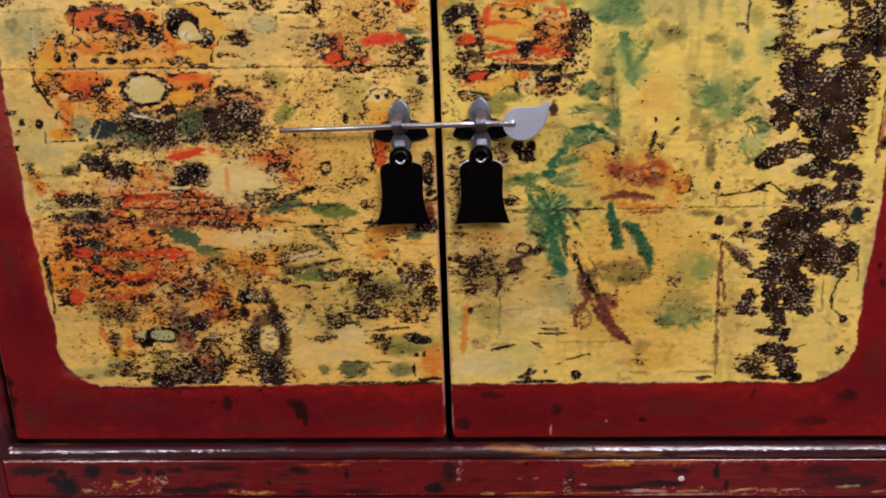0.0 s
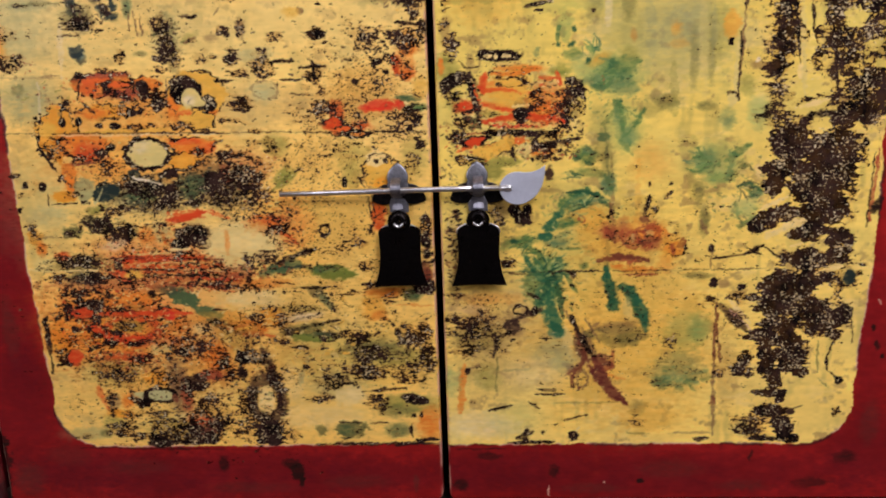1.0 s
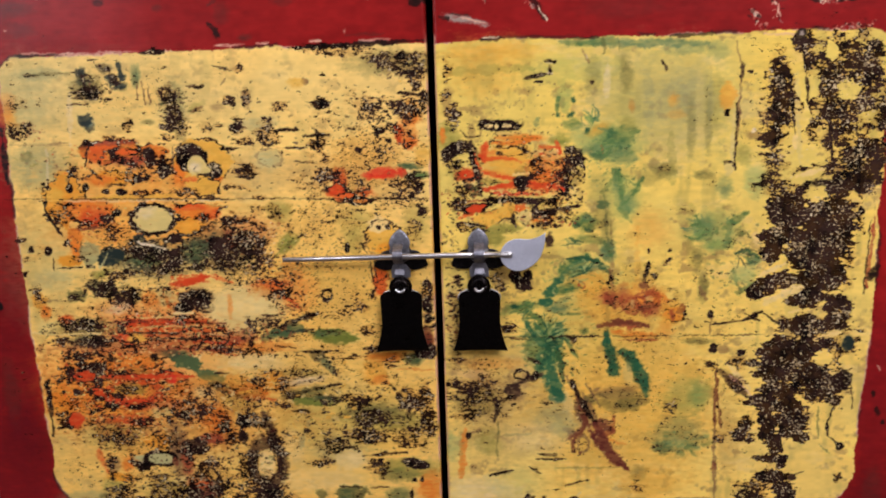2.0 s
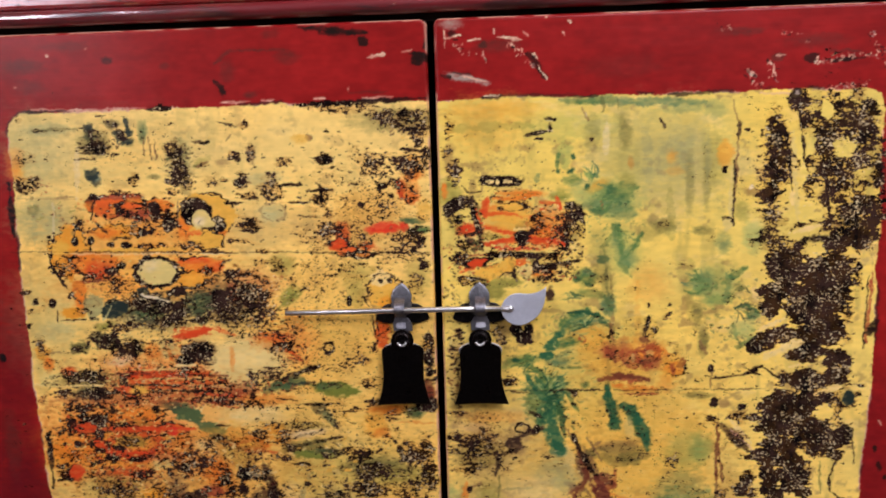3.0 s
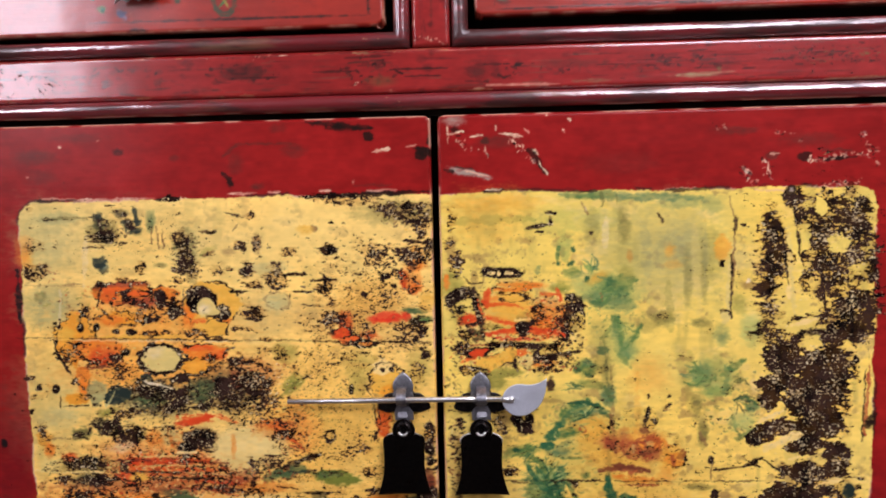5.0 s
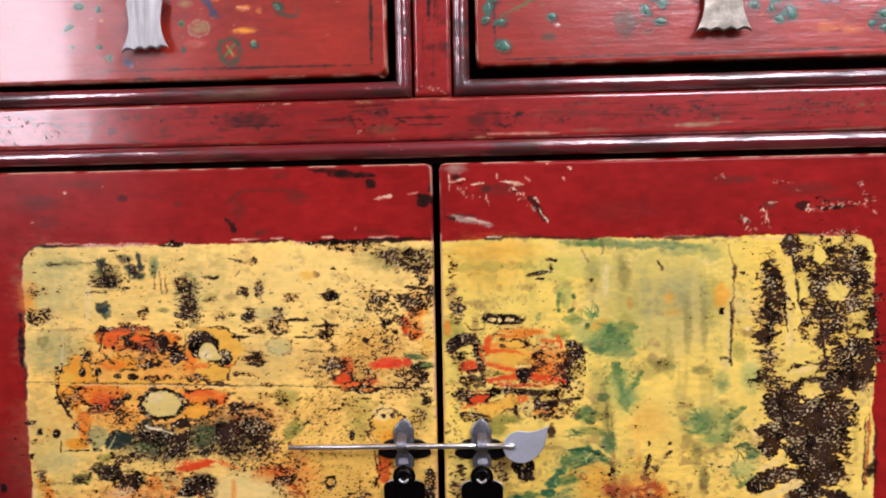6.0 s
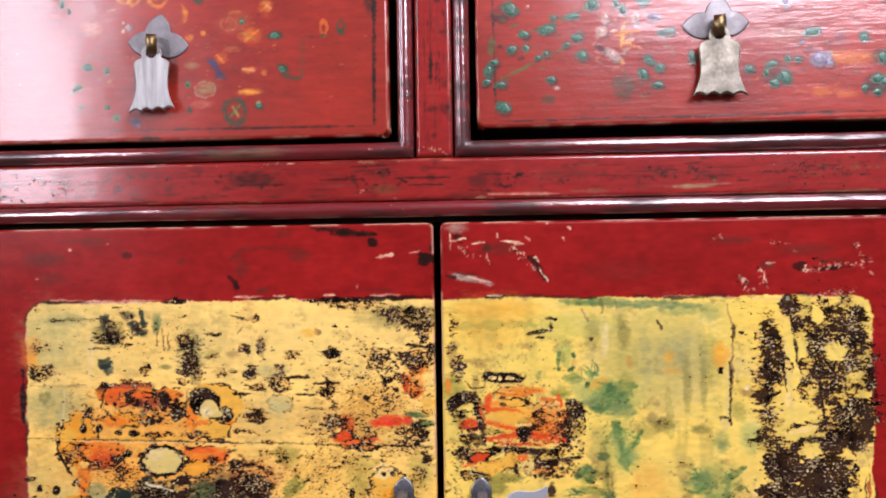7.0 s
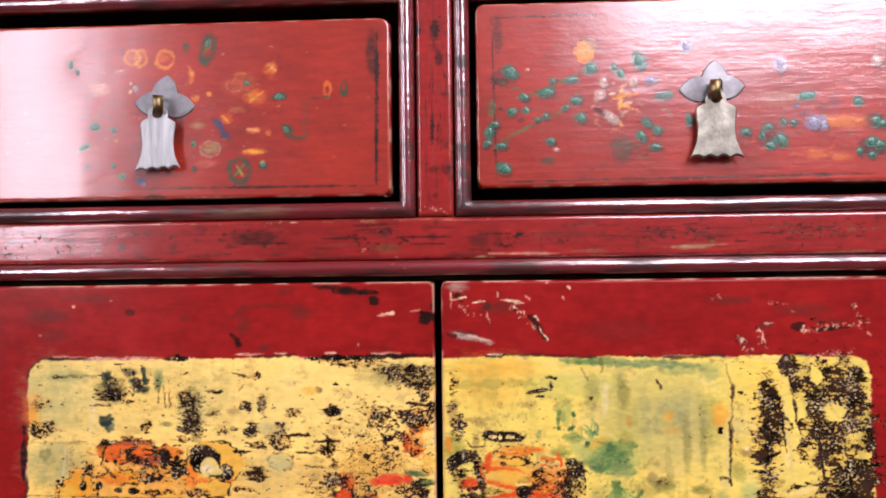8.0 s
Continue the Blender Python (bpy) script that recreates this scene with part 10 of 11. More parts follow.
def paint_rail_mid(c):
    c.scatter(-186.5, 925.9, 33.5, 8.8, 34, 5, .65, 83, (UMBER, MAROON, MAROON, WINE))
    c.scatter(-59.2, 922.7, 32.9, 9.8, 34, 4.9, .7, 84, (UMBER, MAROON, WINE))
    c.scatter(-316.1, 925.3, 85.1, 9.9, 60, 5.7, .6, 85, (MAROON, WINE, UMBER))
    c.scatter(221, 923.6, 63.4, 7.5, 70, 4.8, .62, 86, (MAROON, WINE, UMBER))
    c.scatter(377.9, 925.9, 46.6, 8.4, 90, 3.1, .65, 87, (UMBER, OLIVEDK, MAROON))
    c.scatter(103.7, 920.2, 48.3, 7.5, 34, 4.8, .65, 88, (MAROON, UMBER, WINE))
    c.stroke(-42.7, 925, 7.5, 924.8, 2.2, UMBER, .8)
    c.stroke(-26.5, 918, 8.5, 918.2, 2.2, UMBER, .75)
    c.stroke(-114.3, 924.6, -70.2, 924.6, 1.7, UMBER, .6)
    c.stroke(-203.4, 920.8, -136.6, 920.8, 1.7, UMBER, .6)
    c.wash(-180.9, 926.3, 22.3, 8.7, 0, UMBER, .4)
    c.wash(125.2, 926, 32.1, 4.3, 0, MAROON, .4)
    c.trail(-81.5, 909.6, -63.8, 914.6, 8, 2.8, 40)
    c.wash(-48.4, 914.2, 14.3, 4.9, 0, OLIVEDK, .3)
    c.stroke(-276.9, 943, -266.8, 943.3, 1.7, PALE, .7)
    c.trail(-219.6, 940.4, -158.2, 941, 8, 2.2, 41)
    c.blob(80.6, 925.6, 4.8, 3.8, 0, UMBER, .92)
    c.blob(44.3, 920, 4.9, 3.2, 0, MAROON, .7)
    c.wash(41.6, 920.1, 10.8, 6.5, 0, UMBER, .35)
    c.stroke(49.5, 907.5, 120.7, 906.8, 2.2, CHIP, .7)
    c.stroke(130.4, 908.8, 168.8, 908.9, 3.2, BROWN, .6)
    c.wash(243.1, 911.3, 19, 2.1, 0, DRAB, .6)
    c.stroke(226.2, 911.7, 284.1, 913.5, 2.6, DRAB, .6)
    c.stroke(362.4, 904.1, 422.3, 904.7, 2.6, DRAB, .6)
    c.blob(267.3, 916, 2.6, 2.7, 0, OLIVEDK, .7)
    c.stroke(25.8, 946.9, 104, 944.8, 2.2, CHIP, .6)
    c.stroke(326, 940.9, 422.2, 941.5, 2.1, CHIP, .5)
    c.stroke(194.5, 921.6, 210.4, 921.7, 1.6, UMBER, .7)
    c.stroke(305.1, 924.1, 336.4, 924.3, 1.6, UMBER, .6)


def paint_post_mid(c):
    c.blob(-18, 1110, 2.2, 2.2, 0, TAUPE, .9)
    c.blob(-17, 1134, 3.1, 5.6, 0, UMBER, .88)
    c.blob(1, 1134, 4.5, 7.9, 0, UMBER, .75)
    c.blob(-3, 1031, 2.2, 14.6, 0, UMBER, .88)
    c.blob(-16, 1040, 2.2, 5.6, 0, UMBER, .62)
    c.blob(4, 1105, 3.4, 7.9, 0, UMBER, .62)
    c.trail(-18, 952, 22, 949, 24, 3.4, 46)


# ---- the room ----
def wall_with_openings(name, openings):
    """The wall behind the viewer, 0.2 m thick, built round its window openings."""
    bm = bmesh.new()
    xs = sorted({ROOM_X0, ROOM_X1, *(v for o in openings for v in o[:2])})
    for a, b in zip(xs, xs[1:]):
        cut = [o for o in openings if o[0] <= a and o[1] >= b]
        spans = [(0.0, cut[0][2]), (cut[0][3], ROOM_H)] if cut else [(0.0, ROOM_H)]
        for z0, z1 in spans:
            bmesh.ops.create_cube(bm, size=1, matrix=Matrix.Translation(((a + b) / 2, ROOM_Y0 - 0.1, (z0 + z1) / 2)) @ Matrix.Diagonal((b - a, 0.2, z1 - z0, 1)))
    return tagged(part(name, bm, WALL_MAT), "plain beige plaster wall with two window openings", "wall", kind="structure")


def room():
    tagged(part("floor", block(ROOM_X0 - 0.2, ROOM_X1 + 0.2, ROOM_Y0 - 0.2, ROOM_Y1 + 0.2, -0.1, 0.0, 0), FLOOR_MAT), "dark brown wooden floor under the cabinet", "floor", kind="structure")
    tagged(part("ceiling", block(ROOM_X0 - 0.2, ROOM_X1 + 0.2, ROOM_Y0 - 0.2, ROOM_Y1 + 0.2, ROOM_H, ROOM_H + 0.1, 0), WALL_MAT), "plain beige plaster ceiling of the room", "ceiling", kind="structure")
    tagged(part("wall_north", block(ROOM_X0, ROOM_X1, ROOM_Y1, ROOM_Y1 + 0.2, 0, ROOM_H, 0), WALL_MAT), "plain beige plaster wall behind the cabinet", "wall", kind="structure")
    y0, y1, z0, z1 = SIDE_WINDOW
    bm = bmesh.new()
    for a in ((ROOM_Y0, y0, 0, ROOM_H), (y1, ROOM_Y1, 0, ROOM_H), (y0, y1, 0, z0), (y0, y1, z1, ROOM_H)):
        bmesh.ops.create_cube(bm, size=1, matrix=Matrix.Translation((ROOM_X0 - 0.1, (a[0] + a[1]) / 2, (a[2] + a[3]) / 2)) @ Matrix.Diagonal((0.2, a[1] - a[0], a[3] - a[2], 1)))
    tagged(part("wall_west", bm, WALL_MAT), "plain beige plaster side wall with a window", "wall", kind="structure")
    w = tagged(new("window_3"), "white painted window letting in daylight", "window", kind="structure")
    x = ROOM_X0 - 0.1
    for a in ((y0, y0 + 0.05, z0, z1), (y1 - 0.05, y1, z0, z1), (y0 + 0.05, y1 - 0.05, z0, z0 + 0.05), (y0 + 0.05, y1 - 0.05, z1 - 0.05, z1)):
        part("window_frame", block(x - 0.03, x + 0.03, a[0], a[1], a[2], a[3], 0.003), FRAME_MAT, w)
    part("pane", block(x - 0.003, x + 0.003, y0 + 0.05, y1 - 0.05, z0 + 0.05, z1 - 0.05, 0), GLASS_MAT, w).visible_shadow = False
    tagged(part("wall_east", block(ROOM_X1, ROOM_X1 + 0.2, ROOM_Y0, ROOM_Y1, 0, ROOM_H, 0), WALL_MAT), "plain beige plaster side wall", "wall", kind="structure")
    wall_with_openings("wall_south", WINDOWS)
    for i, (x0, x1, z0, z1) in enumerate(WINDOWS):
        w = tagged(new(f"window_{i + 1}"), "white painted window letting in daylight", "window", kind="structure")
        y = ROOM_Y0 - 0.1
        for a in ((x0, x0 + 0.05, z0, z1), (x1 - 0.05, x1, z0, z1), (x0 + 0.05, x1 - 0.05, z0, z0 + 0.05), (x0 + 0.05, x1 - 0.05, z1 - 0.05, z1)):
            part("window_frame", block(a[0], a[1], y - 0.03, y + 0.03, a[2], a[3], 0.003), FRAME_MAT, w)
        pane = part("pane", block(x0 + 0.05, x1 - 0.05, y - 0.003, y + 0.003, z0 + 0.05, z1 - 0.05, 0), GLASS_MAT, w)
        pane.visible_shadow = False


room()


def ceiling_light(x0, x1, y0, y1, z):
    """A flat panel light under the ceiling: a thin metal frame round a pale diffuser."""
    thing = tagged(new("ceiling_light"), "flat white panel light hung under the ceiling", "light")
    for a in ((x0 - 0.02, x0, y0 - 0.02, y1 + 0.02), (x1, x1 + 0.02, y0 - 0.02, y1 + 0.02), (x0, x1, y0 - 0.02, y0), (x0, x1, y1, y1 + 0.02)):
        part("frame", block(*a, z - 0.02, ROOM_H, 0.002), FRAME_MAT, thing)
    part("diffuser", block(x0, x1, y0, y1, z, z + 0.01, 0), FRAME_MAT, thing)


ceiling_light(*CEILING_LIGHT)


# ---- the cabinet ----
cabinet = tagged(new("painted_cabinet"), "red lacquered wooden cabinet with worn flower-painted yellow doors and drawers", "cabinet")
FACE = -0.002


def worn_board(name, x0, x1, z0, z1, along, count, seed, dirt, base=(.27, .016, .014), marks=None, flaking=False):
    """A frame member of the cabinet, in millimetres, with its worn lacquer."""
    c = Canvas(x0, x1, z0, z1, 1.1, base, seed)
    c.colour *= (1 + 0.06 * lattice_noise(c.x, c.z, 40, seed) + 0.05 * lattice_noise(c.x, c.z * 4, 14, seed + 1))[..., None]
    c.ground, c.field, c.flaking = c.colour.copy(), np.zeros_like(c.x), flaking
    c.flaked += 0.16 + 0.22 * smooth(0.0, 0.8, lattice_noise(c.x, c.z, 38, seed + 2))
    c.weather(along, count, seed, dirt)
    if marks:
        marks(c)
    c.age(0.8, 0.2, seed + 5)
    ob = c.board(name, RAIL_PAINT, cabinet, 0.045, 0.0042, 0.0003)
    ob.location.y = FACE
    return ob


def cabinet_frame():
    for s in (-1, 1):
        a, b = sorted((s * 0.492, s * 0.548))
        part("stile", block(a, b, FACE, 0.05, 0.0, 1.222, 0.004), LACQUER_Z, cabinet)
        a, b = sorted((s * 0.505, s * 0.54))
        part("side_panel", block(a, b, 0.05, 0.50, 0.15, 1.222, 0.003), LACQUER_Z, cabinet)
        a, b = sorted((s * 0.485, s * 0.548))
        part("back_leg", block(a, b, 0.50, 0.55, 0.0, 1.222, 0.004), LACQUER_Z, cabinet)
    worn_board("middle_rail", -492, 492, 902.5, 944.5, "x", 360, 11, 0.35, marks=paint_rail_mid)
    worn_board("bottom_rail", -492, 492, 211, 256.5, "x", 420, 12, 0.3, (.20, .008, .009), paint_rail_low)
    worn_board("top_rail", -492, 492, 1176.5, 1222, "x", 220, 13, 0.25)
    worn_board("centre_post", -18.5, 17.5, 944.8, 1176.2, "z", 110, 14, 0.45, marks=paint_post_mid)
    part("apron", block(-0.492, 0.492, 0.004, 0.035, 0.145, 0.211, 0.003), LACQUER_X, cabinet)
    part("top_board", block(-0.60, 0.60, -0.045, 0.555, 1.223, 1.258, 0.008, 3), LACQUER_X, cabinet)
    part("back_panel", block(-0.505, 0.505, 0.515, 0.53, 0.15, 1.222, 0), DARK_WOOD, cabinet)
    part("inner_floor", block(-0.504, 0.504, 0.046, 0.514, 0.205, 0.225, 0), DARK_WOOD, cabinet)
    part("drawer_deck", block(-0.504, 0.504, 0.046, 0.514, 0.905, 0.925, 0), DARK_WOOD, cabinet)
    part("bead_moulding", bead_rectangle(-0.4845, 0.4845, 0.2655, 0.8945, 0.0155, 0.0085, FACE + 0.003, 1, 0.30), BEAD_MAT, cabinet)
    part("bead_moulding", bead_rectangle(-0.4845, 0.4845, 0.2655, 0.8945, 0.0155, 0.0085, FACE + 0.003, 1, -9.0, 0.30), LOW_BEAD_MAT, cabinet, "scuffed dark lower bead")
    part("bead_moulding", bead_rectangle(-0.4845, -0.0283, 0.9525, 1.1685, 0.0155, 0.0085, FACE + 0.003, 2), BEAD_MAT, cabinet)
    part("bead_moulding", bead_rectangle(0.0270, 0.4845, 0.9525, 1.1685, 0.0155, 0.0085, FACE + 0.003, 3), BEAD_MAT, cabinet)
    part("bead_moulding", bead_rectangle(-0.4845, 0.4845, 0.140, 0.2035, 0.012, 0.0075, FACE + 0.003, 4), BEAD_MAT, cabinet)
    # backing that closes the gaps round doors and drawers
    part("rabbet", block(-0.492, 0.492, 0.026, 0.04, 0.8825, 0.9023, 0), DARK_WOOD, cabinet)
    part("rabbet", block(-0.492, 0.492, 0.026, 0.04, 0.2568, 0.279, 0), DARK_WOOD, cabinet)


cabinet_frame()


# ---- hardware ----
def lobed_outline(cx, cz, lobes, waist):
    """The outline of a back plate: pointed lobes, each (degrees, reach, breadth in degrees), round a small waist."""
    pts = []
    for i in range(96):
        a = 360 * i / 96
        r = waist
        for turn, reach, breadth in lobes:
            d = abs((a - turn + 180) % 360 - 180) / breadth
            if d < 1:
                r = max(r, waist + (reach - waist) * (0.35 * (1 - d) ** 3 + 0.65 * math.cos(d * math.pi / 2) ** 0.8))
        pts.append((cx + r * math.cos(radians(a)), cz + r * math.sin(radians(a))))
    return pts


def bell_outline(cx, top, bottom, shoulder, waist, foot, scallops, lean=0.0, eye=0.006, neck=0.135, sag=0.0):
    """A bell-shaped pull: a small eye at the top, round shoulders, a waist and a flared, scalloped foot that may sag to one side."""
    right = []
    h = top - bottom
    right += [(eye * math.sin(a), top - eye + eye * math.cos(a)) for a in (0.0, 0.5, 1.0, 1.5, 2.0)]
    for i in range(24):
        u = i / 23
        z = top - neck * h - u * ((1 - neck) * h)
        w = eye + (shoulder - eye) * min(1, (u / 0.10)) ** 0.5 if u < 0.10 else (shoulder + (waist - shoulder) * math.sin(min(1, (u - 0.10) / 0.42) * math.pi / 2) if u < 0.52 else waist + (foot - waist) * ((u - 0.52) / 0.48) ** 1.7)
        right.append((w, z))
    base = []
    count = scallops * 6
    for i in range(1, count):
        u = i / count
        base.append((foot * (1 - 2 * u), bottom + (0.0028 * abs(math.sin(math.pi * scallops * u)) if scallops > 1 else 0.0012 * math.sin(math.pi * u))))
    left = [(-w, z) for w, z in reversed(right[1:])]
    return [(cx + w + lean * (z - top), z + sag * w * ((top - z) / h) ** 4) for w, z in right + base + left]


def glint_rim(pull, outline, top, low, high, level):
    """Bright tubes added as the highlight on a dark pull's shoulder, between two heights below its top."""
    rims = [[p for p in outline if low < top - p[1] < high and (p[0] > cx) == right] for cx in (sum(p[0] for p in outline) / len(outline),) for right in (False, True)]
    for rim in rims:
        part("edge_glint", tube([(x, level, z) for x, z in rim], [0.0003] + [0.0008] * (len(rim) - 2) + [0.0003], 8), ROD_MAT, pull, "bright strip added as the shoulder's highlight")


def lock_hardware(door, cx, cz, turn, wear):
    """Grey back plate, the strap through which the pin runs, and a dark hanging pull on its ring."""
    # plate split in two: lobes coloured as in shadow, leaf as lit
    part("back_plate", plate(lobed_outline(cx, cz, ((204, 0.0290, 46), (336, 0.0290, 46)), 0.0115), -0.0006, 0.0018, lambda x, z: 0.0050 * max(0, 1 - ((x - cx) ** 2 + (z - cz) ** 2) / 0.00085)), SHADED_PLATE_MAT, door, "side lobes of the back plate, shade put into their colour")
    part("back_plate_leaf", plate(lobed_outline(cx, cz + 0.002, ((90, 0.0230, 62),), 0.0100), -0.0018, 0.0018, lambda x, z: 0.0055 * max(0, 1 - ((x - cx) ** 2 + (z - cz) ** 2) / 0.00085)), BACK_PLATE_MAT, door, "dull grey steel leaf of the back plate")
    arch = [(-0.0025, cz + 0.0150)] + [(-0.0035 - 0.0185 * math.sin(math.pi * i / 12) ** 0.7, cz + 0.0125 - 0.0215 * i / 12) for i in range(13)] + [(-0.0045, cz - 0.0120), (-0.0070, cz - 0.0195)]
    part("staple", strip(arch, cx - 0.0048 + turn, cx + 0.0048 + turn, 0.0018), PLATE_MAT, door, "bent grey steel strap")
    tail = [(cx + turn - 0.0060, cz - 0.0085), (cx + turn + 0.0060, cz - 0.0085), (cx + 0.0095, cz - 0.0150), (cx + 0.0098, cz - 0.0225), (cx - 0.0085, cz - 0.0225), (cx - 0.0092, cz - 0.0150)]
    part("staple_foot", plate(tail, -0.0052, 0.0016), PLATE_MAT, door, "flared foot of the steel strap")
    top = cz - 0.0195
    loop = [(cx + 0.0004 + 0.0054 * math.cos(a), -0.0124 - 0.0010 * math.cos(a), cz - 0.0298 + 0.0060 * math.sin(a)) for a in (2 * math.pi * i / 20 for i in range(21))]
    part("ring", tube(loop, [0.0024] * 21, 10), DARK_PULL_MAT, door, "near-black ring")
    outline = bell_outline(cx, top, cz - 0.0945, 0.0204, 0.0196, 0.0264, 1, 0.0, 0.0112, 0.185)
    pull = part("pull", plate(outline, -0.0110, 0.0022, lambda x, z: 0.02 * (top - z), 0.0008, (cx, top - 0.0104, 0.0003)), DARK_PULL_MAT, door, "bell-shaped metal pull, dark reflection put into its colour")
    # bright crescent modelled in place of the glint on the hole's lower rim
    lip = [(cx + 0.0042 * math.cos(a), -0.0152, top - 0.0108 + 0.0042 * math.sin(a)) for a in (math.pi * (1.05 + 0.9 * i / 12) for i in range(13))]
    part("hole_glint", tube(lip, [0.0004] + [0.0013] * 11 + [0.0004], 8), ROD_MAT, pull, "bright crescent added as the hole rim's highlight")
    # wear: how far down the added shoulder highlight runs
    glint_rim(pull, outline, top, 0.0135, wear, -0.0112)


def drawer_hardware(drawer, cx, cz, turn, lobes, material, label, top, bottom, pull_cx, widths, lean, sag):
    """Pale back plate, brass ring turned a little to one side, and a bell-shaped pull with a scalloped foot."""
    part("back_plate", plate(lobed_outline(cx, cz - 0.002, lobes, 0.013), -0.0010, 0.0016, lambda x, z: 0.0016 * max(0, 1 - ((x - cx) ** 2 + (z - cz) ** 2) / 0.0007)), PALE_PLATE_MAT, drawer, "dented pale tin back plate")
    ring_x, ring_y, ring_z = pull_cx + 0.0005, -0.0100, top - 0.0005
    bm = bmesh.new()
    rows = []
    for i in range(24):
        a = 2 * math.pi * i / 24
        row = []
        for x, r in ((-0.0048, 1.0), (0.0048, 1.0), (0.0048, 0.82), (-0.0048, 0.82)):
            y, z = 0.0080 * r * math.cos(a), 0.0100 * r * math.sin(a)
            row.append(bm.verts.new((ring_x + x * math.cos(turn) - y * math.sin(turn), ring_y + x * math.sin(turn) + y * math.cos(turn), ring_z + z)))
        rows.append(row)
    for i, a in enumerate(rows):
        b = rows[(i + 1) % len(rows)]
        for j in range(4):
            bm.faces.new((a[j], a[(j + 1) % 4], b[(j + 1) % 4], b[j])).smooth = j in (0, 2)
    bmesh.ops.recalc_face_normals(bm, faces=bm.faces[:])
    part("ring", bm, BRASS_MAT, drawer, "tarnished brass ring strap")
    shoulder, waist, foot = widths
    part("pull", plate(bell_outline(pull_cx, top, bottom, shoulder, waist, foot, 4, lean, 0.0105, 0.21, sag), -0.0092, 0.0018, lambda x, z: 0.03 * (top - z), 0.0007, (pull_cx, top - 0.0085, 0.0056)), material, drawer, label)


# near-black steel: shadow and dark reflection under the pin, set as colour
SHADED_PLATE_MAT = metal("shaded steel plate", (.045, .043, .045), (.016, .015, .016), 0.36)
BACK_PLATE_MAT = metal("darkened steel plate", (.34, .34, .36), (.13, .13, .14), 0.36)
PALE_PLATE_MAT = metal("pale dented tin", (.30, .285, .29), (.22, .205, .21), 0.58, 60)


# ---- doors ----
ON_LACQUER = (paint_left_red_shade, paint_left_red_upper_edge, paint_left_red_lower_edge, paint_left_red_side, paint_right_red_shade, paint_right_red_upper_edge, paint_right_red_lower_edge, paint_right_red_side)


def door_canvas(side):
    x0, x1 = (-471, -3.5) if side < 0 else (3.5, 471)
    c = Canvas(x0, x1, 279.5, 881, 0.76, LACQUER, 40 + side)
    c.colour *= (1 + 0.07 * lattice_noise(c.x, c.z, 60, 50) + 0.05 * lattice_noise(c.x, c.z * 4, 14, 51) * 0.6 + 0.05 * lattice_noise(c.x, c.z, 9, 52))[..., None]
    c.flaking = True
    if side < 0:
        c.panel(-413, 20, 343, 807, (18, 0, 0, 45), (.94, .65, .18), (.94, .58, .12), -7)
        c.stain(0.24, 299)
        for layer in (paint_left_worn_ground, paint_left_upper_left, paint_left_middle_and_right_of_the_top, paint_left_red_and_green_sprig_beside_the_opening, paint_left_large_blossom, paint_left_dark_foliage_under_the_blossom, paint_left_second_blossom, paint_left_third_blossom, paint_left_lower_middle_and_right, paint_left_late_strokes, paint_left_crumbled_paint, paint_left_late_petals, paint_left_late_marks_at_the_top, paint_left_late_pale_heart, paint_left_red_shade, paint_left_red_upper_edge, paint_left_red_lower_edge, paint_left_red_side):
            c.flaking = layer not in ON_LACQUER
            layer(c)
    else:
        c.panel(-20, 413, 342, 806, (0, 16, 45, 0), (.80, .595, .12), (.95, .665, .15), 9)
        c.stain(0.5, 301)
        for layer in (paint_right_worn_ground, paint_right_upper_washes_and_marks, paint_right_red_blossom, paint_right_upper_leaves, paint_right_fern, paint_right_small_blossom, paint_right_twig_and_lower_field, paint_right_grey_spray_beside_the_tree, paint_right_tree, paint_right_late_glaze, paint_right_crumbled_edge, paint_right_late_blossom, paint_right_late_twig, paint_right_late_petals_and_soft_greens, paint_right_late_bark, paint_right_red_shade, paint_right_red_upper_edge, paint_right_red_lower_edge, paint_right_red_side):
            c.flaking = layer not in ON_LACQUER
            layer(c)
    c.brittle = 0.12 if side < 0 else 0.08
    c.age(1.3, 0.16, 90 + 20 * side)
    c.rub_edges(x0, x1, 200, 881, CHIP, 0.8, 2.2)
    return c


left_door = door_canvas(-1).board("door", DOOR_PAINT, cabinet, 0.022, 0.0035, 0.0004, 0.006, "worn yellow-painted door with faded orange blossoms and flaked patches")
right_door = door_canvas(1).board("door", DOOR_PAINT, cabinet, 0.022, 0.0035, 0.0004, 0.006, "worn yellow-painted door with green leaves and a dark flaked tree")
lock_hardware(left_door, -0.0352, 0.6090, -0.0010, 0.0175)
lock_hardware(right_door, 0.0400, 0.6085, 0.0008, 0.0260)


# ---- the lock pin, pushed through both straps ----
pin = tagged(new("lock_pin"), "long bright steel pin with a flat leaf-shaped end, through door staples", "lock pin")
span = [(-0.1470, 0.6081), (-0.06, 0.6087), (0.02, 0.6091), (0.0700, 0.6090)]
part("rod", tube([(x, -0.0135, z) for x, z in span], [0.0024, 0.0027, 0.0027, 0.0025], 14), ROD_MAT, pin, "bright steel rod")
part("socket", tube([(0.0610, -0.0140, 0.6089), (0.0620, -0.0140, 0.6089), (0.0700, -0.0168, 0.6092), (0.0722, -0.0174, 0.6092)], [0.0028, 0.0037, 0.0034, 0.0022], 12), ROD_MAT, pin)


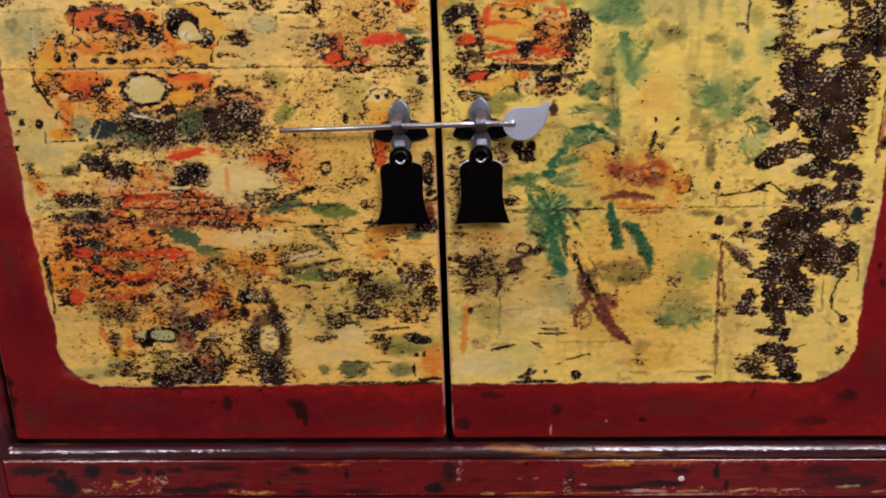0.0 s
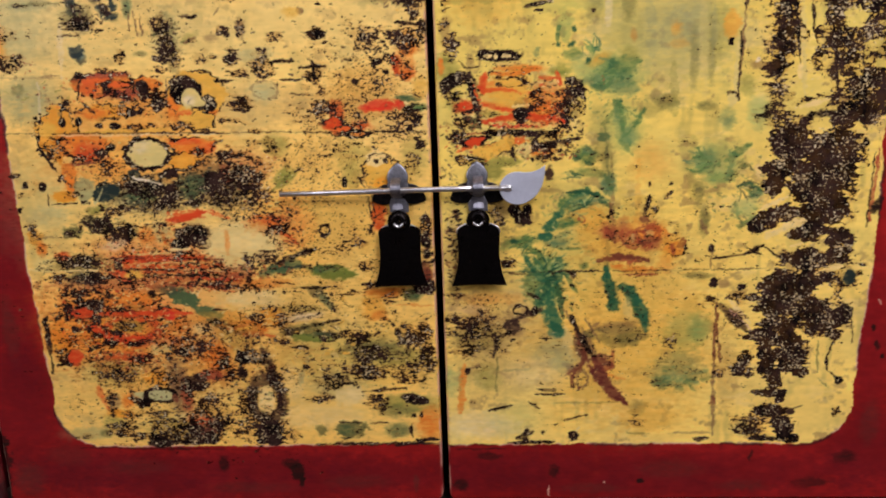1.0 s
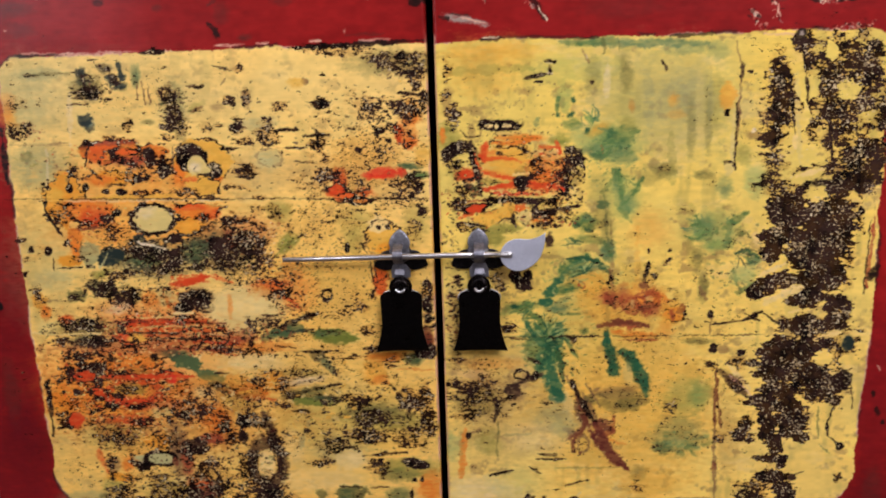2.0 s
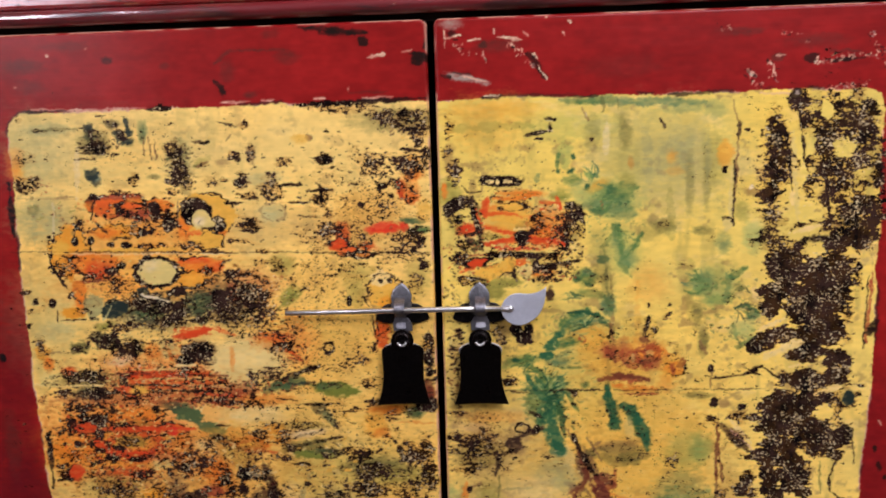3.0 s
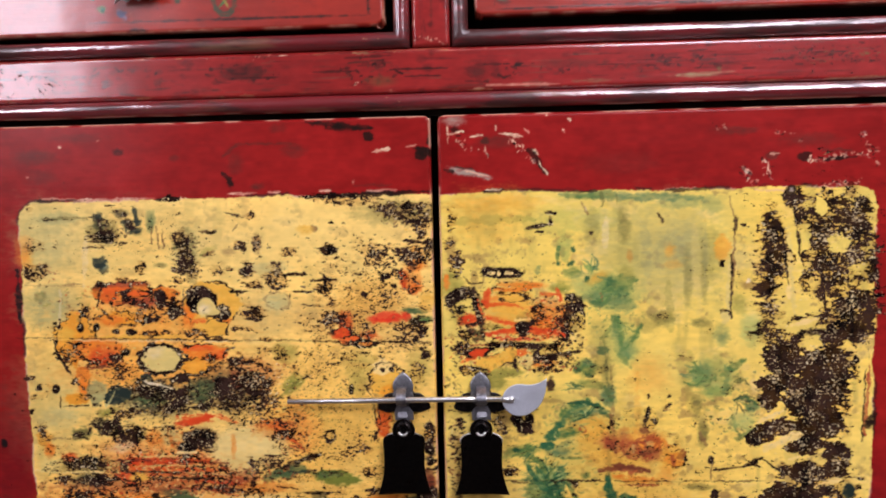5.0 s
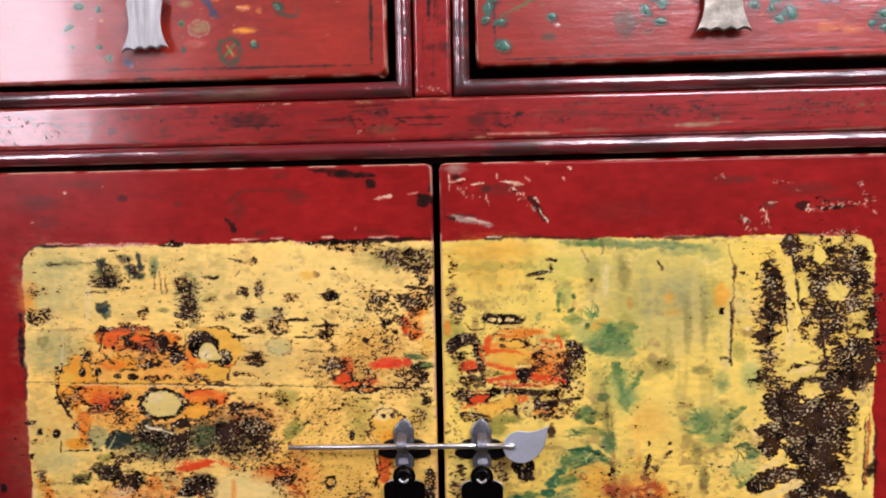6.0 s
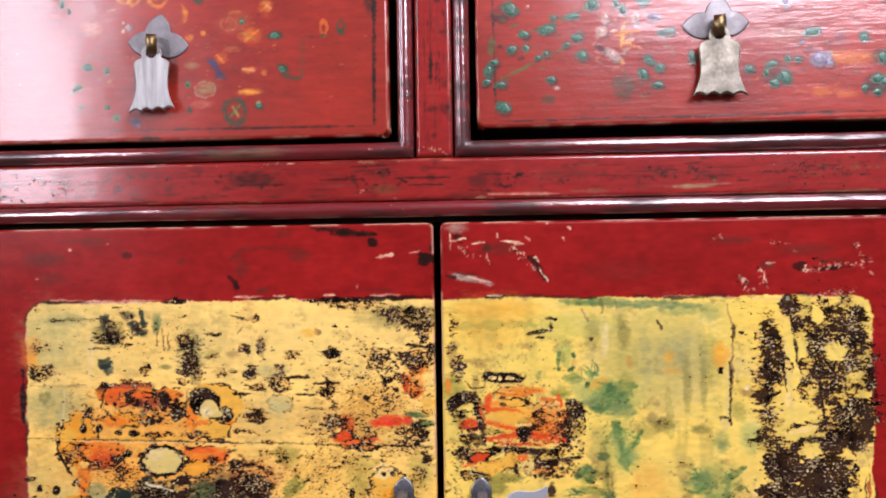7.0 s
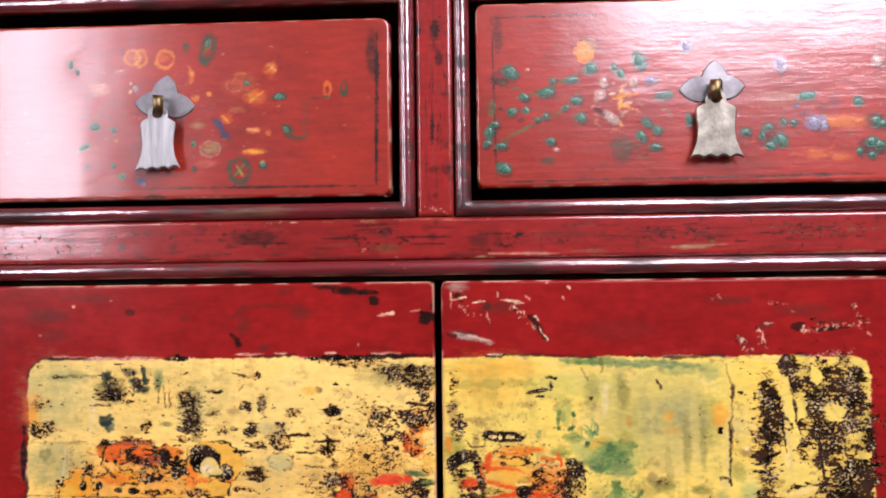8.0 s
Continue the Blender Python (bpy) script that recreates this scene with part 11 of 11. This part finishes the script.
def leaf_outline():
    """A comma-shaped leaf: a round belly that sweeps up to a pointed tip."""
    pts = []
    for i in range(40):
        a = math.pi * (0.42 + 1.28 * i / 39)
        pts.append((0.0775 + 0.0168 * math.cos(a), 0.6085 + 0.0155 * math.sin(a)))
    x0, z0 = pts[-1]
    for i in range(1, 14):
        u = i / 13
        pts.append(((1 - u) ** 2 * x0 + 2 * u * (1 - u) * 0.1032 + u * u * 0.1032, (1 - u) ** 2 * z0 + 2 * u * (1 - u) * 0.604 + u * u * 0.6295))
    x1, z1 = pts[0]
    for i in range(1, 10):
        u = i / 10
        pts.append(((1 - u) ** 2 * 0.1032 + 2 * u * (1 - u) * 0.0945 + u * u * x1, (1 - u) ** 2 * 0.6295 + 2 * u * (1 - u) * 0.622 + u * u * z1))
    return pts


part("leaf", plate(leaf_outline(), -0.0168, 0.0014), LEAF_MAT, pin, "flat satin tin leaf")


# ---- drawers ----
def raised_petal(drawer, x, z, rx, rz, turn, material):
    """A drop of raised enamel on a drawer front, in millimetres."""
    bm = bmesh.new()
    bmesh.ops.create_icosphere(bm, subdivisions=3, radius=1)
    for v in bm.verts:
        n = 1 + 0.42 * noise.noise((v.co.x * 1.2 + x, v.co.y + z, v.co.z * 1.2)) + 0.14 * noise.noise((v.co.x * 3 + z, x, v.co.z * 3))
        v.co = Vector((v.co.x * n * (1 - 0.25 * v.co.z), v.co.y, v.co.z * n))
    bmesh.ops.transform(bm, matrix=Matrix.Translation((x / 1000, 0.0002, z / 1000)) @ Matrix.Rotation(radians(-turn), 4, "Y") @ Matrix.Diagonal((rx / 1150, 0.0005, rz / 1150, 1)), verts=bm.verts[:])
    for f in bm.faces:
        f.smooth = True
    part("petal", bm, material, drawer)


def drawer_canvas(side):
    x0, x1, z0, z1 = (-468, -44.5, 967, 1146) if side < 0 else (41, 468, 972.5, 1156.5)
    c = Canvas(x0, x1, z0, z1, 1.2, (.30, .021, .010), 70 + side)
    c.colour *= (1 + 0.07 * lattice_noise(c.x, c.z, 50, 60) + 0.05 * lattice_noise(c.x, c.z * 5, 18, 61))[..., None]
    c.ground, c.field = c.colour.copy(), np.zeros_like(c.x)
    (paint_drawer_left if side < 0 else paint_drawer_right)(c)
    c.scatter((x0 + x1) / 2, (z0 + z1) / 2, 215, 92, 150, 2.6, 0.4, 160 + side, (UMBER, MAROON, CHIP, MAROON, WINE))
    c.scatter((x0 + x1) / 2, (z0 + z1) / 2, 215, 92, 60, 14, 0.22, 170 + side, (MAROON, WINE, (.40, .05, .03)))
    c.age(0.9, 0.4, 120 + side)
    c.rub_edges(x0, x1, z0, z1, CHIP, 0.7, 2.0)
    return c


left_drawer = drawer_canvas(-1).board("drawer", DRAWER_PAINT, cabinet, 0.020, 0.003, 0.0003, 0.010, "glossy red drawer front with painted gold and green flowers")
right_drawer = drawer_canvas(1).board("drawer", DRAWER_PAINT, cabinet, 0.020, 0.003, 0.0003, 0.008, "glossy red drawer front with raised green enamel sprays")
for c, front in (("l", left_drawer), ("r", right_drawer)):
    x0, x1 = (-0.462, -0.05) if c == "l" else (0.047, 0.462)
    part("drawer_box", block(x0, x1, 0.0205, 0.45, 0.975, 1.12, 0), DARK_WOOD, front)
drawer_hardware(left_drawer, -0.2755, 1.0645, 0.45, ((81, 0.031, 58), (174, 0.0295, 56), (355, 0.033, 56)), PULL_MAT, "brushed nickel pull with a wavy foot", 1.0610, 0.9945, -0.2775, (0.0182, 0.0158, 0.0232), -0.01, 0.06)
drawer_hardware(right_drawer, 0.2735, 1.0675, -0.42, ((89, 0.0285, 56), (181, 0.035, 54), (4, 0.0297, 54)), HAMMERED_MAT, "hammered nickel pull with a wavy foot", 1.0635, 0.9955, 0.2722, (0.0196, 0.0180, 0.0258), 0.01, 0.0)
paint_relief_right(right_drawer)
paint_relief_left(left_drawer)

# a round white paint drop on the bottom rail
bm = bmesh.new()
bmesh.ops.create_uvsphere(bm, u_segments=16, v_segments=8, radius=1, matrix=Matrix.Translation((0.241, FACE, 0.2335)) @ Matrix.Diagonal((0.0033, 0.0010, 0.0033, 1)))
part("paint_drop", bm, plain("white paint drop", (.8, .78, .75), 0.4), cabinet, "small round white paint drop")
